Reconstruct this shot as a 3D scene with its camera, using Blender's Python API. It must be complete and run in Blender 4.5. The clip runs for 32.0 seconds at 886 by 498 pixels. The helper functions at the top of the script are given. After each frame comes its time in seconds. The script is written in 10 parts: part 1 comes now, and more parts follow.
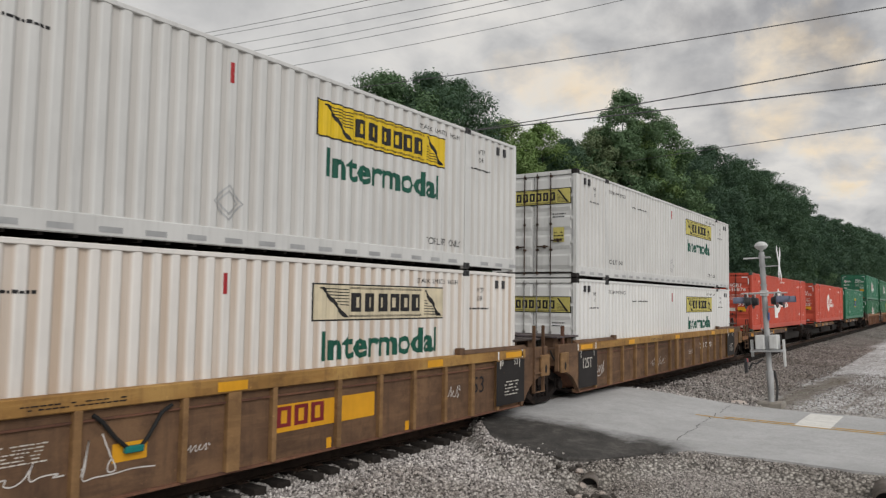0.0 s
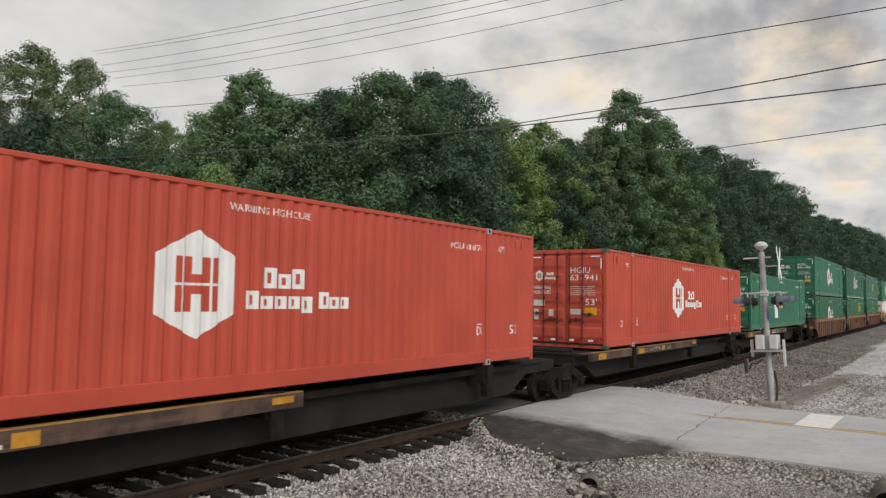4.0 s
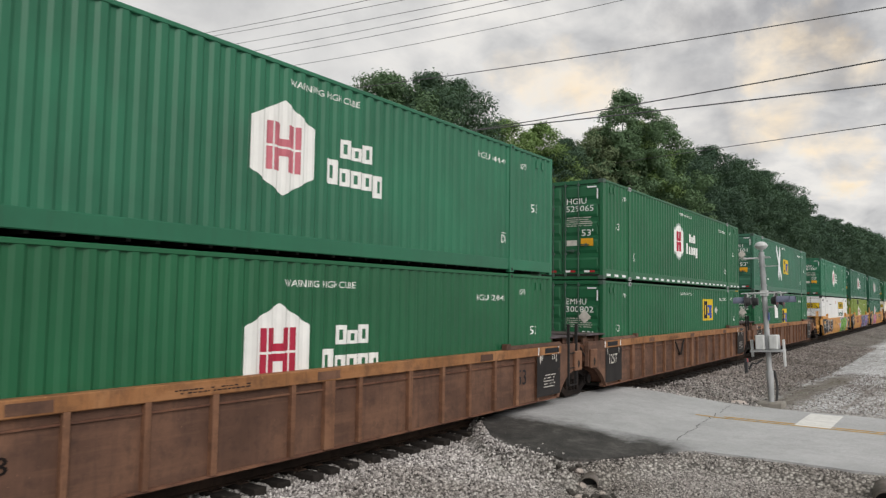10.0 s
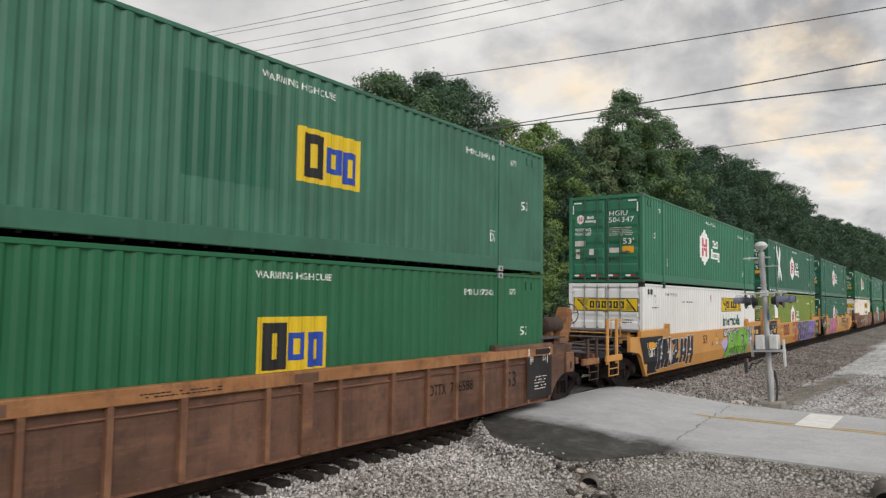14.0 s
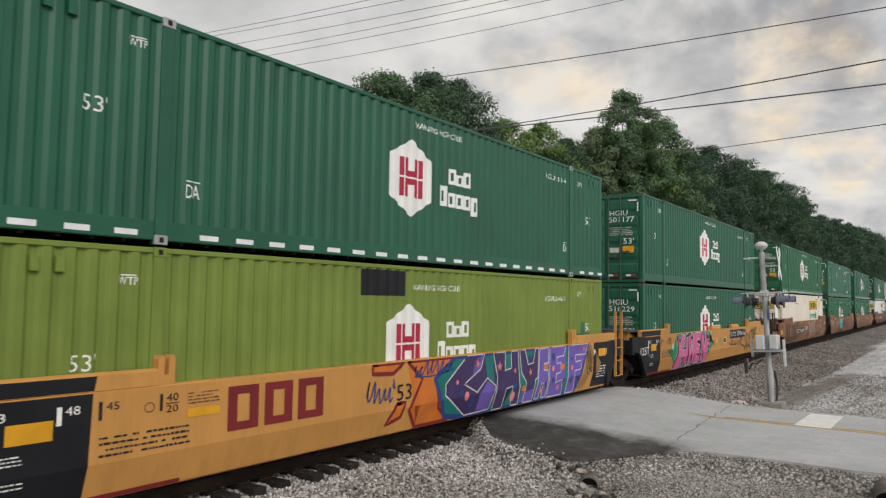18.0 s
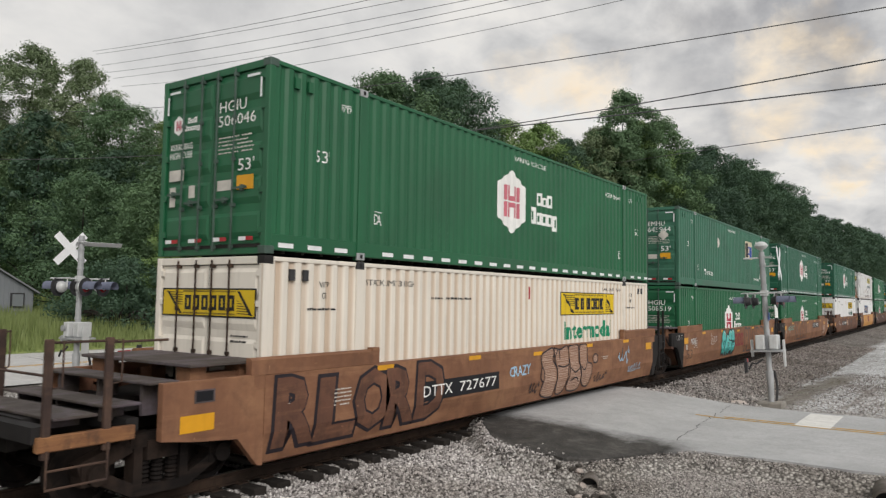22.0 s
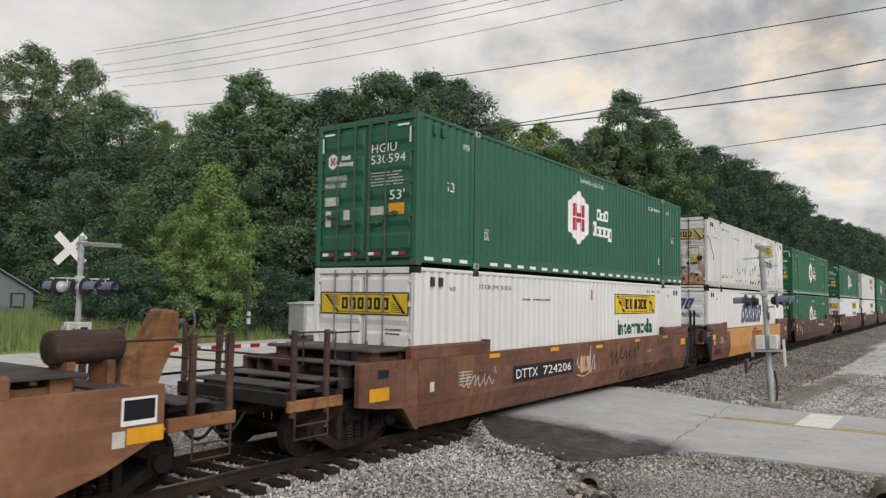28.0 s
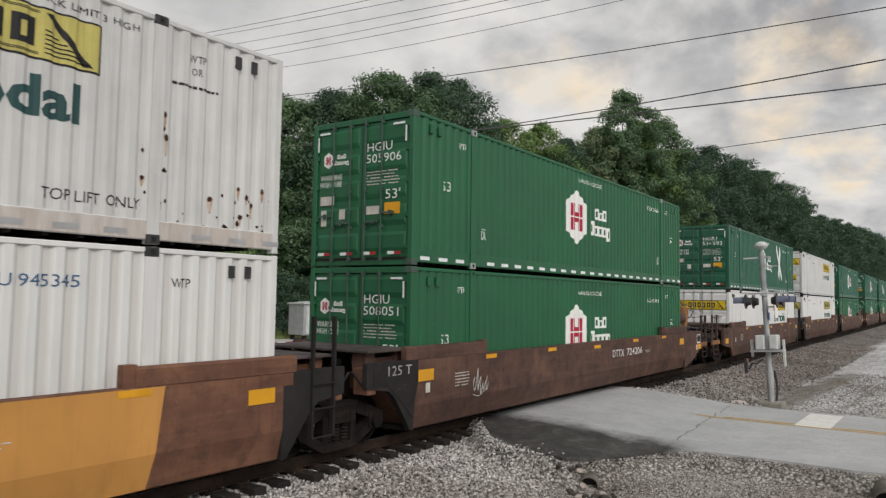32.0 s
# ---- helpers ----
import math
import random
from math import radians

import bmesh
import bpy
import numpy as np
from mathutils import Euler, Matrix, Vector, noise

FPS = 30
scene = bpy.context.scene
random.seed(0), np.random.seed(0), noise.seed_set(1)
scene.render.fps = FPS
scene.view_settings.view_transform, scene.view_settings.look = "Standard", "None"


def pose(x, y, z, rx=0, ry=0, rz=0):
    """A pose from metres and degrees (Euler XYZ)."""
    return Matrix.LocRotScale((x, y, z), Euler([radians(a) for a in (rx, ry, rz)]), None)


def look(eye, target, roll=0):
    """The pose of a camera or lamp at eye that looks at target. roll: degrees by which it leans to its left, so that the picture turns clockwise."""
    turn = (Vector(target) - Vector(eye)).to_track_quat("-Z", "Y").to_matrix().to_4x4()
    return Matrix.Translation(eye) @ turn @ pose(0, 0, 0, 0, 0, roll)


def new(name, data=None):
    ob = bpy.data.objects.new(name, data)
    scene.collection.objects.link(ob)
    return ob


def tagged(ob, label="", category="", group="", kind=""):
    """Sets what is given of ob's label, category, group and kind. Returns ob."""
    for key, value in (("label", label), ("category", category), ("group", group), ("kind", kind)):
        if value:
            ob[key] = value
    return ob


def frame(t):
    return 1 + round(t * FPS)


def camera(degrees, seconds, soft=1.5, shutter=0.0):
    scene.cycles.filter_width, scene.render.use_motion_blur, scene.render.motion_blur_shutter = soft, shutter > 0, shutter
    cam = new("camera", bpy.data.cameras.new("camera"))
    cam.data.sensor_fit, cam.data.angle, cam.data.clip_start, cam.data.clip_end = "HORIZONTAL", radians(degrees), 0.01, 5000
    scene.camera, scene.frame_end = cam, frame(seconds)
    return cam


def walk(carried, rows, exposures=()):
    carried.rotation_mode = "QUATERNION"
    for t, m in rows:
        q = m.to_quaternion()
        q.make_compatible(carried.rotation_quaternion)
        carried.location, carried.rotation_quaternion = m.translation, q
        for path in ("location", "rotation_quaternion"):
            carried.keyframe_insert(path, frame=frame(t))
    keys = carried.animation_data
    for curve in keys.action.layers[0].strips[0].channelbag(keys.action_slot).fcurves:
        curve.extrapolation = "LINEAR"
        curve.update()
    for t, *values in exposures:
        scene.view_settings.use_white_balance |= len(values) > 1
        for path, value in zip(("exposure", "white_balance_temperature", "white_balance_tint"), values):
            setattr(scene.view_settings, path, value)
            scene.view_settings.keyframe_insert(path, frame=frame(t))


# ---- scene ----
# The camera stands still on its support beside the crossing.
TRAIN_SPEED = 9.82
TRACK_Y = 9.415
cam = camera(62.51, 32.0, soft=1.3, shutter=0.07)
EYE = Vector((0.0, 0.0, 2.55))
YAW, PITCH = radians(34.86), radians(3.88)
AIM = EYE + Vector((math.cos(PITCH) * math.cos(YAW), math.cos(PITCH) * math.sin(YAW), math.sin(PITCH)))
STAND = look(EYE, AIM, 0.86)
walk(cam, [(0.0, STAND), (32.0, STAND)], [(0.0, -0.22), (3.0, -0.18), (6.0, 0.0), (14.5, 0.0), (18.0, -0.12), (22.0, -0.04), (29.5, -0.04), (31.0, -0.16), (32.0, -0.16)])

# ---- light: an evening sky with broken cloud, low soft sun behind it ----
SUN_AZ, SUN_EL = radians(-121), radians(34)


def node(nt, kind, **values):
    n = nt.nodes.new(kind)
    for k, v in values.items():
        if k in n.inputs:
            n.inputs[k].default_value = v
    return n


def ramp(nt, fac, stops):
    n = nt.nodes.new("ShaderNodeValToRGB")
    els = n.color_ramp.elements
    while len(els) < len(stops):
        els.new(0.5)
    for e, (p, c) in zip(els, stops):
        e.position, e.color = p, (*c, 1) if len(c) == 3 else c
    nt.links.new(fac, n.inputs[0])
    return n.outputs[0]


def mixed(nt, fac, a, b, mode="MIX"):
    n = nt.nodes.new("ShaderNodeMix")
    n.data_type, n.blend_type = "RGBA", mode
    for value, slot in ((fac, 0), (a, 6), (b, 7)):
        if hasattr(value, "is_linked"):
            nt.links.new(value, n.inputs[slot])
        else:
            n.inputs[slot].default_value = value if slot == 0 else (*value, 1)
    return n.outputs[2]


def maths(nt, op, a, b=0.0, clamp=False):
    n = nt.nodes.new("ShaderNodeMath")
    n.operation, n.use_clamp = op, clamp
    for i, value in enumerate((a, b)):
        if hasattr(value, "is_linked"):
            nt.links.new(value, n.inputs[i])
        else:
            n.inputs[i].default_value = value
    return n.outputs[0]


def noise_at(nt, vec, scale, detail=4.0, rough=0.55, distortion=0.0):
    n = node(nt, "ShaderNodeTexNoise", Scale=scale, Detail=detail, Roughness=rough, Distortion=distortion)
    nt.links.new(vec, n.inputs["Vector"])
    return n.outputs["Fac"]


def stretched(nt, vec, scale, offset=(0, 0, 0)):
    n = nt.nodes.new("ShaderNodeMapping")
    n.inputs["Scale"].default_value = scale
    n.inputs["Location"].default_value = offset
    nt.links.new(vec, n.inputs["Vector"])
    return n.outputs[0]


def build_world():
    w = bpy.data.worlds.new("sky")
    w.use_nodes = True
    scene.world = w
    nt = w.node_tree
    nt.nodes.clear()
    sky = nt.nodes.new("ShaderNodeTexSky")
    sky.sky_type, sky.sun_disc = "NISHITA", False
    sky.sun_elevation, sky.sun_rotation = SUN_EL, math.pi / 2 - SUN_AZ
    co = nt.nodes.new("ShaderNodeTexCoord").outputs["Generated"]
    sep = nt.nodes.new("ShaderNodeSeparateXYZ")
    nt.links.new(co, sep.inputs[0])
    # the cloud deck is a flat sheet: project the direction onto it
    up = maths(nt, "ADD", maths(nt, "MAXIMUM", sep.outputs[2], 0.0), 0.34)
    flat = nt.nodes.new("ShaderNodeCombineXYZ")
    nt.links.new(maths(nt, "DIVIDE", sep.outputs[0], up), flat.inputs[0])
    nt.links.new(maths(nt, "DIVIDE", sep.outputs[1], up), flat.inputs[1])
    deck = stretched(nt, flat.outputs[0], (1.0, 1.0, 1.0), SKY_SHIFT)
    big = noise_at(nt, deck, 1.5, 5.0, 0.52, 0.2)
    fine = noise_at(nt, deck, 6.0, 5.0, 0.56, 0.25)
    mass = maths(nt, "ADD", maths(nt, "MULTIPLY", big, 0.58), maths(nt, "MULTIPLY", fine, 0.42))
    cloud = ramp(nt, mass, [(0.38, (0.90, 0.87, 0.82)), (0.45, (0.76, 0.745, 0.725)), (0.52, (0.61, 0.607, 0.605)), (0.61, (0.40, 0.405, 0.42))])
    # ragged breaks in the deck glow warm towards the low sun
    torn = nt.nodes.new("ShaderNodeTexNoise")
    torn.inputs["Scale"].default_value, torn.inputs["Detail"].default_value, torn.inputs["Roughness"].default_value = 13.0, 6.0, 0.62
    nt.links.new(co, torn.inputs["Vector"])
    spread = nt.nodes.new("ShaderNodeVectorMath")
    spread.operation = "MULTIPLY_ADD"
    nt.links.new(torn.outputs["Color"], spread.inputs[0])
    spread.inputs[1].default_value = (0.16, 0.16, 0.12)
    nt.links.new(co, spread.inputs[2])
    tints = []
    for patches in (BREAKS_IN_CLOUD, CLOUD_BANKS, THIN_VEIL):
        total = None
        for az, el, wide, bright in patches:
            away = nt.nodes.new("ShaderNodeVectorMath")
            away.operation = "SUBTRACT"
            nt.links.new(spread.outputs[0], away.inputs[0])
            e, z = radians(el), radians(az)
            away.inputs[1].default_value = (math.cos(e) * math.cos(z) + 0.08, math.cos(e) * math.sin(z) + 0.08, math.sin(e) + 0.06)
            tall = stretched(nt, away.outputs[0], (1.0, 1.0, 1.9))
            size = nt.nodes.new("ShaderNodeVectorMath")
            size.operation = "LENGTH"
            nt.links.new(tall, size.inputs[0])
            spot = ramp(nt, size.outputs["Value"], [(0.0, (bright,) * 3), (radians(wide), (0, 0, 0))])
            total = spot if total is None else maths(nt, "MAXIMUM", total, spot)
        tints.append(total)
    cloud = mixed(nt, tints[2], cloud, (0.76, 0.75, 0.735))
    cloud = mixed(nt, tints[1], cloud, (0.26, 0.265, 0.29))
    warm = maths(nt, "MULTIPLY", tints[0], ramp(nt, fine, [(0.40, (1, 1, 1)), (0.62, (0.25, 0.25, 0.25))]))
    cloud = mixed(nt, warm, cloud, (1.05, 0.84, 0.57))
    thin = ramp(nt, mass, [(0.30, (0.35, 0.35, 0.35)), (0.42, (0.0, 0.0, 0.0))])
    sky_scaled = mixed(nt, 1.0, sky.outputs[0], (0.10, 0.10, 0.10), "MULTIPLY")
    colour = mixed(nt, thin, cloud, sky_scaled)
    bg = node(nt, "ShaderNodeBackground", Strength=SKY_STRENGTH)
    nt.links.new(colour, bg.inputs["Color"])
    out = nt.nodes.new("ShaderNodeOutputWorld")
    nt.links.new(bg.outputs[0], out.inputs[0])
    sun = bpy.data.lights.new("sun", "SUN")
    sun.energy, sun.angle, sun.color = 2.05, radians(35), (1.0, 0.96, 0.91)
    way = Vector((math.cos(SUN_EL) * math.cos(SUN_AZ), math.cos(SUN_EL) * math.sin(SUN_AZ), math.sin(SUN_EL)))
    new("sun", sun).matrix_world = look(way * 200, (0, 0, 0))


SKY_STRENGTH = 1.03
SKY_SHIFT = (3.1, 0.4, 0.0)
# azimuth, elevation, breadth and strength of the bright breaks, degrees
BREAKS_IN_CLOUD = ((27.5, 17.6, 4.2, 0.75), (24.2, 16.8, 4.4, 0.85), (8.8, 17.6, 4.6, 1.0), (9.6, 13.2, 4.6, 0.8), (6.8, 10.5, 2.8, 0.8), (5.2, 8.7, 2.2, 1.0), (5.0, 15.5, 3.0, 0.6), (-6.0, 13.0, 6.0, 0.7), (-14.0, 12.0, 8.0, 0.8), (-25.0, 16.0, 9.0, 0.7))
CLOUD_BANKS = ((14.0, 20.2, 6.0, 0.75), (9.5, 21.0, 6.0, 0.7), (6.2, 18.0, 4.0, 0.8), (15.0, 16.0, 6.0, 0.45), (13.5, 12.0, 6.0, 0.4), (19.0, 18.0, 5.0, 0.35), (2.0, 12.0, 4.0, 0.4))
THIN_VEIL = ((48.0, 19.0, 16.0, 0.9), (60.0, 16.0, 18.0, 0.8))
build_world()

# ---- materials ----
MATS = {}


def surface(name, colour, rough=0.6, metal=0.0, vary=0.25, scale=1.2, streak=0.0, speck=None, speck_at=0.66, bump=0.0, bump_scale=40.0, spec=0.25, own=True, tint=0.0, bands=None):
    """A material with broad stains, fine grain, run-down streaks and specks (rust, dirt) in the object's own space."""
    if name in MATS:
        return MATS[name]
    m = bpy.data.materials.new(name)
    m.use_nodes = True
    nt = m.node_tree
    b = nt.nodes["Principled BSDF"]
    tc = nt.nodes.new("ShaderNodeTexCoord").outputs["Object"]
    info = nt.nodes.new("ShaderNodeObjectInfo")
    if own:
        shift = nt.nodes.new("ShaderNodeVectorMath")
        shift.operation = "ADD"
        nt.links.new(tc, shift.inputs[0])
        nt.links.new(maths(nt, "MULTIPLY", info.outputs["Random"], 60.0), shift.inputs[1])
        tc = shift.outputs[0]
    c = Vector(colour)
    broad = noise_at(nt, tc, scale, 4.0, 0.6)
    col = ramp(nt, broad, [(0.3, tuple(c * (1 - vary))), (0.7, tuple(c * (1 + vary * 0.6)))])
    grain = noise_at(nt, tc, scale * 22, 3.0, 0.6)
    col = mixed(nt, maths(nt, "MULTIPLY", grain, vary * 0.5), col, tuple(c * 0.55))
    if tint:
        col = mixed(nt, maths(nt, "MULTIPLY", info.outputs["Random"], tint), col, tuple(c * 0.45))
    if streak:
        run = noise_at(nt, stretched(nt, tc, (7.0, 7.0, 0.5)), 1.0, 4.0, 0.6)
        col = mixed(nt, ramp(nt, run, [(0.50, (0, 0, 0)), (0.78, (streak,) * 3)]), col, tuple(c * 0.45 + Vector((0.012, 0.010, 0.008))))
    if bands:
        # the pressed hollows of the side sheets take the bands colour, in uneven strength
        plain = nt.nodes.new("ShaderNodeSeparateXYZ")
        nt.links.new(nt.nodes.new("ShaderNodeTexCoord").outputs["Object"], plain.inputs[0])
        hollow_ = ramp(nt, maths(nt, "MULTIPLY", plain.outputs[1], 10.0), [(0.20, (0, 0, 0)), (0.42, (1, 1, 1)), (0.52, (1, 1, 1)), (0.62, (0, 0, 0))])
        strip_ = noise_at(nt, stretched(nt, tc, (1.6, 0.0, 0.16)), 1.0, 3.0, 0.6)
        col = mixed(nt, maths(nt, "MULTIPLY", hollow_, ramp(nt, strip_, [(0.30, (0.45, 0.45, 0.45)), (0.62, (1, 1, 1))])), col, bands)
    if speck:
        dots = noise_at(nt, tc, 5.5, 5.0, 0.7)
        col = mixed(nt, ramp(nt, dots, [(speck_at, (0, 0, 0)), (speck_at + 0.05, (1, 1, 1))]), col, speck)
    nt.links.new(col, b.inputs["Base Color"])
    b.inputs["Metallic"].default_value = metal
    b.inputs["Specular IOR Level"].default_value = spec
    nt.links.new(maths(nt, "ADD", maths(nt, "MULTIPLY", broad, 0.25), rough - 0.12), b.inputs["Roughness"])
    if bump:
        bm_ = node(nt, "ShaderNodeBump", Strength=bump, Distance=0.02)
        nt.links.new(noise_at(nt, tc, bump_scale, 4.0, 0.6), bm_.inputs["Height"])
        nt.links.new(bm_.outputs[0], b.inputs["Normal"])
    MATS[name] = m
    return m


def weathered(name, base, warm, sooty, rough=0.72, soot=0.5, metal=0.0, spec=0.25):
    """Old oxide paint: warm bleached patches, soot, scrapes and rain streaks at three scales."""
    m = bpy.data.materials.new(name)
    m.use_nodes = True
    nt = m.node_tree
    b = nt.nodes["Principled BSDF"]
    info = nt.nodes.new("ShaderNodeObjectInfo").outputs["Random"]
    shift = nt.nodes.new("ShaderNodeVectorMath")
    shift.operation = "ADD"
    nt.links.new(nt.nodes.new("ShaderNodeTexCoord").outputs["Object"], shift.inputs[0])
    nt.links.new(maths(nt, "MULTIPLY", info, 60.0), shift.inputs[1])
    tc = shift.outputs[0]
    broad = noise_at(nt, tc, 0.75, 5.0, 0.62, 0.3)
    col = ramp(nt, broad, [(0.34, tuple(Vector(base) * 0.72)), (0.50, base), (0.66, warm)])
    along = noise_at(nt, stretched(nt, tc, (0.55, 3.0, 6.0)), 1.0, 5.0, 0.65)
    col = mixed(nt, ramp(nt, along, [(0.50, (0, 0, 0)), (0.68, (0.7, 0.7, 0.7))]), col, warm)
    mid = noise_at(nt, tc, 3.6, 6.0, 0.68)
    col = mixed(nt, ramp(nt, mid, [(0.50, (0, 0, 0)), (0.66, (soot,) * 3)]), col, sooty)
    run = noise_at(nt, stretched(nt, tc, (9.0, 9.0, 0.55)), 1.0, 4.0, 0.6)
    col = mixed(nt, ramp(nt, run, [(0.52, (0, 0, 0)), (0.74, (soot * 0.9,) * 3)]), col, sooty)
    chips = noise_at(nt, tc, 13.0, 4.0, 0.7)
    col = mixed(nt, ramp(nt, chips, [(0.66, (0, 0, 0)), (0.70, (0.8, 0.8, 0.8))]), col, tuple(Vector(warm) * 1.25))
    fine = noise_at(nt, tc, 60.0, 3.0, 0.6)
    col = mixed(nt, maths(nt, "MULTIPLY", fine, 0.35), col, sooty)
    nt.links.new(col, b.inputs["Base Color"])
    b.inputs["Metallic"].default_value = metal
    b.inputs["Specular IOR Level"].default_value = spec
    nt.links.new(maths(nt, "ADD", maths(nt, "MULTIPLY", mid, 0.4), rough - 0.2), b.inputs["Roughness"])
    bump = node(nt, "ShaderNodeBump", Strength=0.22, Distance=0.02)
    nt.links.new(maths(nt, "ADD", mid, maths(nt, "MULTIPLY", chips, 0.4)), bump.inputs["Height"])
    nt.links.new(bump.outputs[0], b.inputs["Normal"])
    return m


RUST = (0.13, 0.045, 0.018)
GREEN = surface("green container paint", (0.022, 0.150, 0.080), 0.48, spec=0.42, vary=0.22, scale=0.5, streak=0.30, speck=(0.07, 0.05, 0.03), speck_at=0.76)
RICH_GREEN = surface("strong green container paint", (0.012, 0.112, 0.046), 0.46, spec=0.42, vary=0.2, scale=0.5, streak=0.25, speck=(0.07, 0.05, 0.03), speck_at=0.77)
DEEP_GREEN = surface("deep green container paint", (0.013, 0.102, 0.057), 0.45, spec=0.45, vary=0.18, scale=0.7, streak=0.25)
OLD_GREEN = surface("weathered green container paint", (0.041, 0.146, 0.092), 0.52, spec=0.4, vary=0.25, scale=0.8, streak=0.5, speck=(0.06, 0.045, 0.03), speck_at=0.72)
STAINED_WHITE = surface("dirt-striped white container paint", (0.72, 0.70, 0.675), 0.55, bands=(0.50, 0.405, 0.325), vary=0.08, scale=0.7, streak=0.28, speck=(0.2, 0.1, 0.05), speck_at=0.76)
MAST_GREY = surface("dull grey mast paint", (0.42, 0.43, 0.44), 0.5, metal=0.2, vary=0.2, scale=3.0, streak=0.3)
LIME = surface("lime container paint", (0.178, 0.243, 0.048), 0.5, vary=0.15, scale=0.8, streak=0.35, speck=(0.08, 0.09, 0.03), speck_at=0.75)
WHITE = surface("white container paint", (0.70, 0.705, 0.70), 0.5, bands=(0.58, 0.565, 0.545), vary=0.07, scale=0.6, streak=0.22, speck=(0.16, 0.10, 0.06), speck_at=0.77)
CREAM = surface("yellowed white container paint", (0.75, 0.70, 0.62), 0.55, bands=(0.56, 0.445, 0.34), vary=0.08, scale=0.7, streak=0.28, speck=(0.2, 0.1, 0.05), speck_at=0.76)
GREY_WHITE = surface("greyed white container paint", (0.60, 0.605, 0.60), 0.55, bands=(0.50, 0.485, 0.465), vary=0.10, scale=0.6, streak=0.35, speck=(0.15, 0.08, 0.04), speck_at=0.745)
RUSTY_WHITE = surface("rust-stained white container paint", (0.60, 0.602, 0.595), 0.6, vary=0.12, scale=0.8, streak=0.35, speck=(0.17, 0.06, 0.025), speck_at=0.70)
RED = surface("orange-red container paint", (0.50, 0.081, 0.050), 0.5, vary=0.14, scale=0.8, streak=0.25, speck=(0.16, 0.04, 0.03), speck_at=0.76)
BROWN = weathered("oxide brown rail car paint", (0.130, 0.069, 0.047), (0.205, 0.108, 0.068), (0.055, 0.035, 0.029))
DULL_BROWN = weathered("sooty brown rail car paint", (0.158, 0.073, 0.047), (0.245, 0.120, 0.070), (0.058, 0.036, 0.029))
RUST_BROWN = weathered("bleached rust-brown rail car paint", (0.235, 0.112, 0.062), (0.33, 0.170, 0.092), (0.125, 0.066, 0.044), 0.72, 0.38)
SOOTY_BROWN = weathered("dark sooty rail car paint", (0.100, 0.054, 0.042), (0.165, 0.088, 0.060), (0.042, 0.029, 0.026))
OCHRE_BROWN = weathered("ochre brown rail car paint", (0.135, 0.078, 0.046), (0.215, 0.125, 0.068), (0.060, 0.037, 0.027))
RIB_OCHRE = weathered("worn ochre rib paint", (0.235, 0.135, 0.060), (0.32, 0.19, 0.085), (0.10, 0.058, 0.033))
CHORD_YELLOW = weathered("worn yellow-brown edge paint", (0.34, 0.185, 0.055), (0.46, 0.28, 0.09), (0.12, 0.065, 0.035))
CHORD_OCHRE = weathered("worn ochre edge paint", (0.34, 0.155, 0.062), (0.44, 0.22, 0.10), (0.10, 0.055, 0.035))
RIB_BROWN = weathered("worn tan brown rib paint", (0.180, 0.088, 0.052), (0.27, 0.138, 0.078), (0.075, 0.042, 0.030))
SPINE_BROWN = weathered("dark worn side rail paint", (0.070, 0.045, 0.037), (0.17, 0.105, 0.072), (0.028, 0.021, 0.019))
YELLOW_CAR = surface("amber yellow rail car paint", (0.55, 0.272, 0.075), 0.55, vary=0.14, scale=0.8, streak=0.3, speck=(0.12, 0.06, 0.03), speck_at=0.74)
BLACK_CAR = surface("black rail car paint", (0.012, 0.0125, 0.016), 0.55, vary=0.3, scale=0.9, streak=0.3)
SOOT = surface("sooty black steel", (0.020, 0.017, 0.015), 0.75, vary=0.45, scale=1.6, speck=(0.06, 0.035, 0.022), speck_at=0.66, bump=0.2)
TRUCK_STEEL = weathered("grimy cast steel", (0.017, 0.014, 0.013), (0.042, 0.029, 0.023), (0.009, 0.008, 0.008), 0.75, 0.7, spec=0.08)
RAIL = weathered("rusty rail steel", (0.046, 0.031, 0.024), (0.085, 0.053, 0.037), (0.020, 0.016, 0.014), spec=0.1)
RAILHEAD = surface("polished railhead", (0.35, 0.33, 0.31), 0.32, metal=0.9, vary=0.2)
TIE = surface("creosoted timber", (0.030, 0.025, 0.022), 0.9, vary=0.5, scale=2.5, streak=0.0, speck=(0.10, 0.085, 0.07), speck_at=0.62, bump=0.5, bump_scale=25, tint=0.6)
GALV = surface("galvanised steel", (0.42, 0.43, 0.44), 0.5, metal=0.35, vary=0.18, scale=3.0, streak=0.2)
ALU = surface("weathered aluminium paint", (0.60, 0.61, 0.61), 0.5, metal=0.2, vary=0.15, scale=3.0, streak=0.3)
DARK_GREY = surface("dark grey steel", (0.045, 0.045, 0.048), 0.55, vary=0.3, scale=3.0)
POST_RUST = weathered("dark rusty post steel", (0.065, 0.041, 0.034), (0.135, 0.080, 0.055), (0.030, 0.022, 0.020))
WALKWAY = weathered("worn grey walkway steel", (0.082, 0.068, 0.061), (0.150, 0.125, 0.155), (0.048, 0.036, 0.031))
BURNT = weathered("burnt orange worn steel", (0.26, 0.120, 0.055), (0.42, 0.21, 0.085), (0.075, 0.042, 0.030), 0.72, 0.7)
HOOD_GREY = surface("faded blue-grey hood paint", (0.15, 0.165, 0.23), 0.6, vary=0.25, scale=4.0)
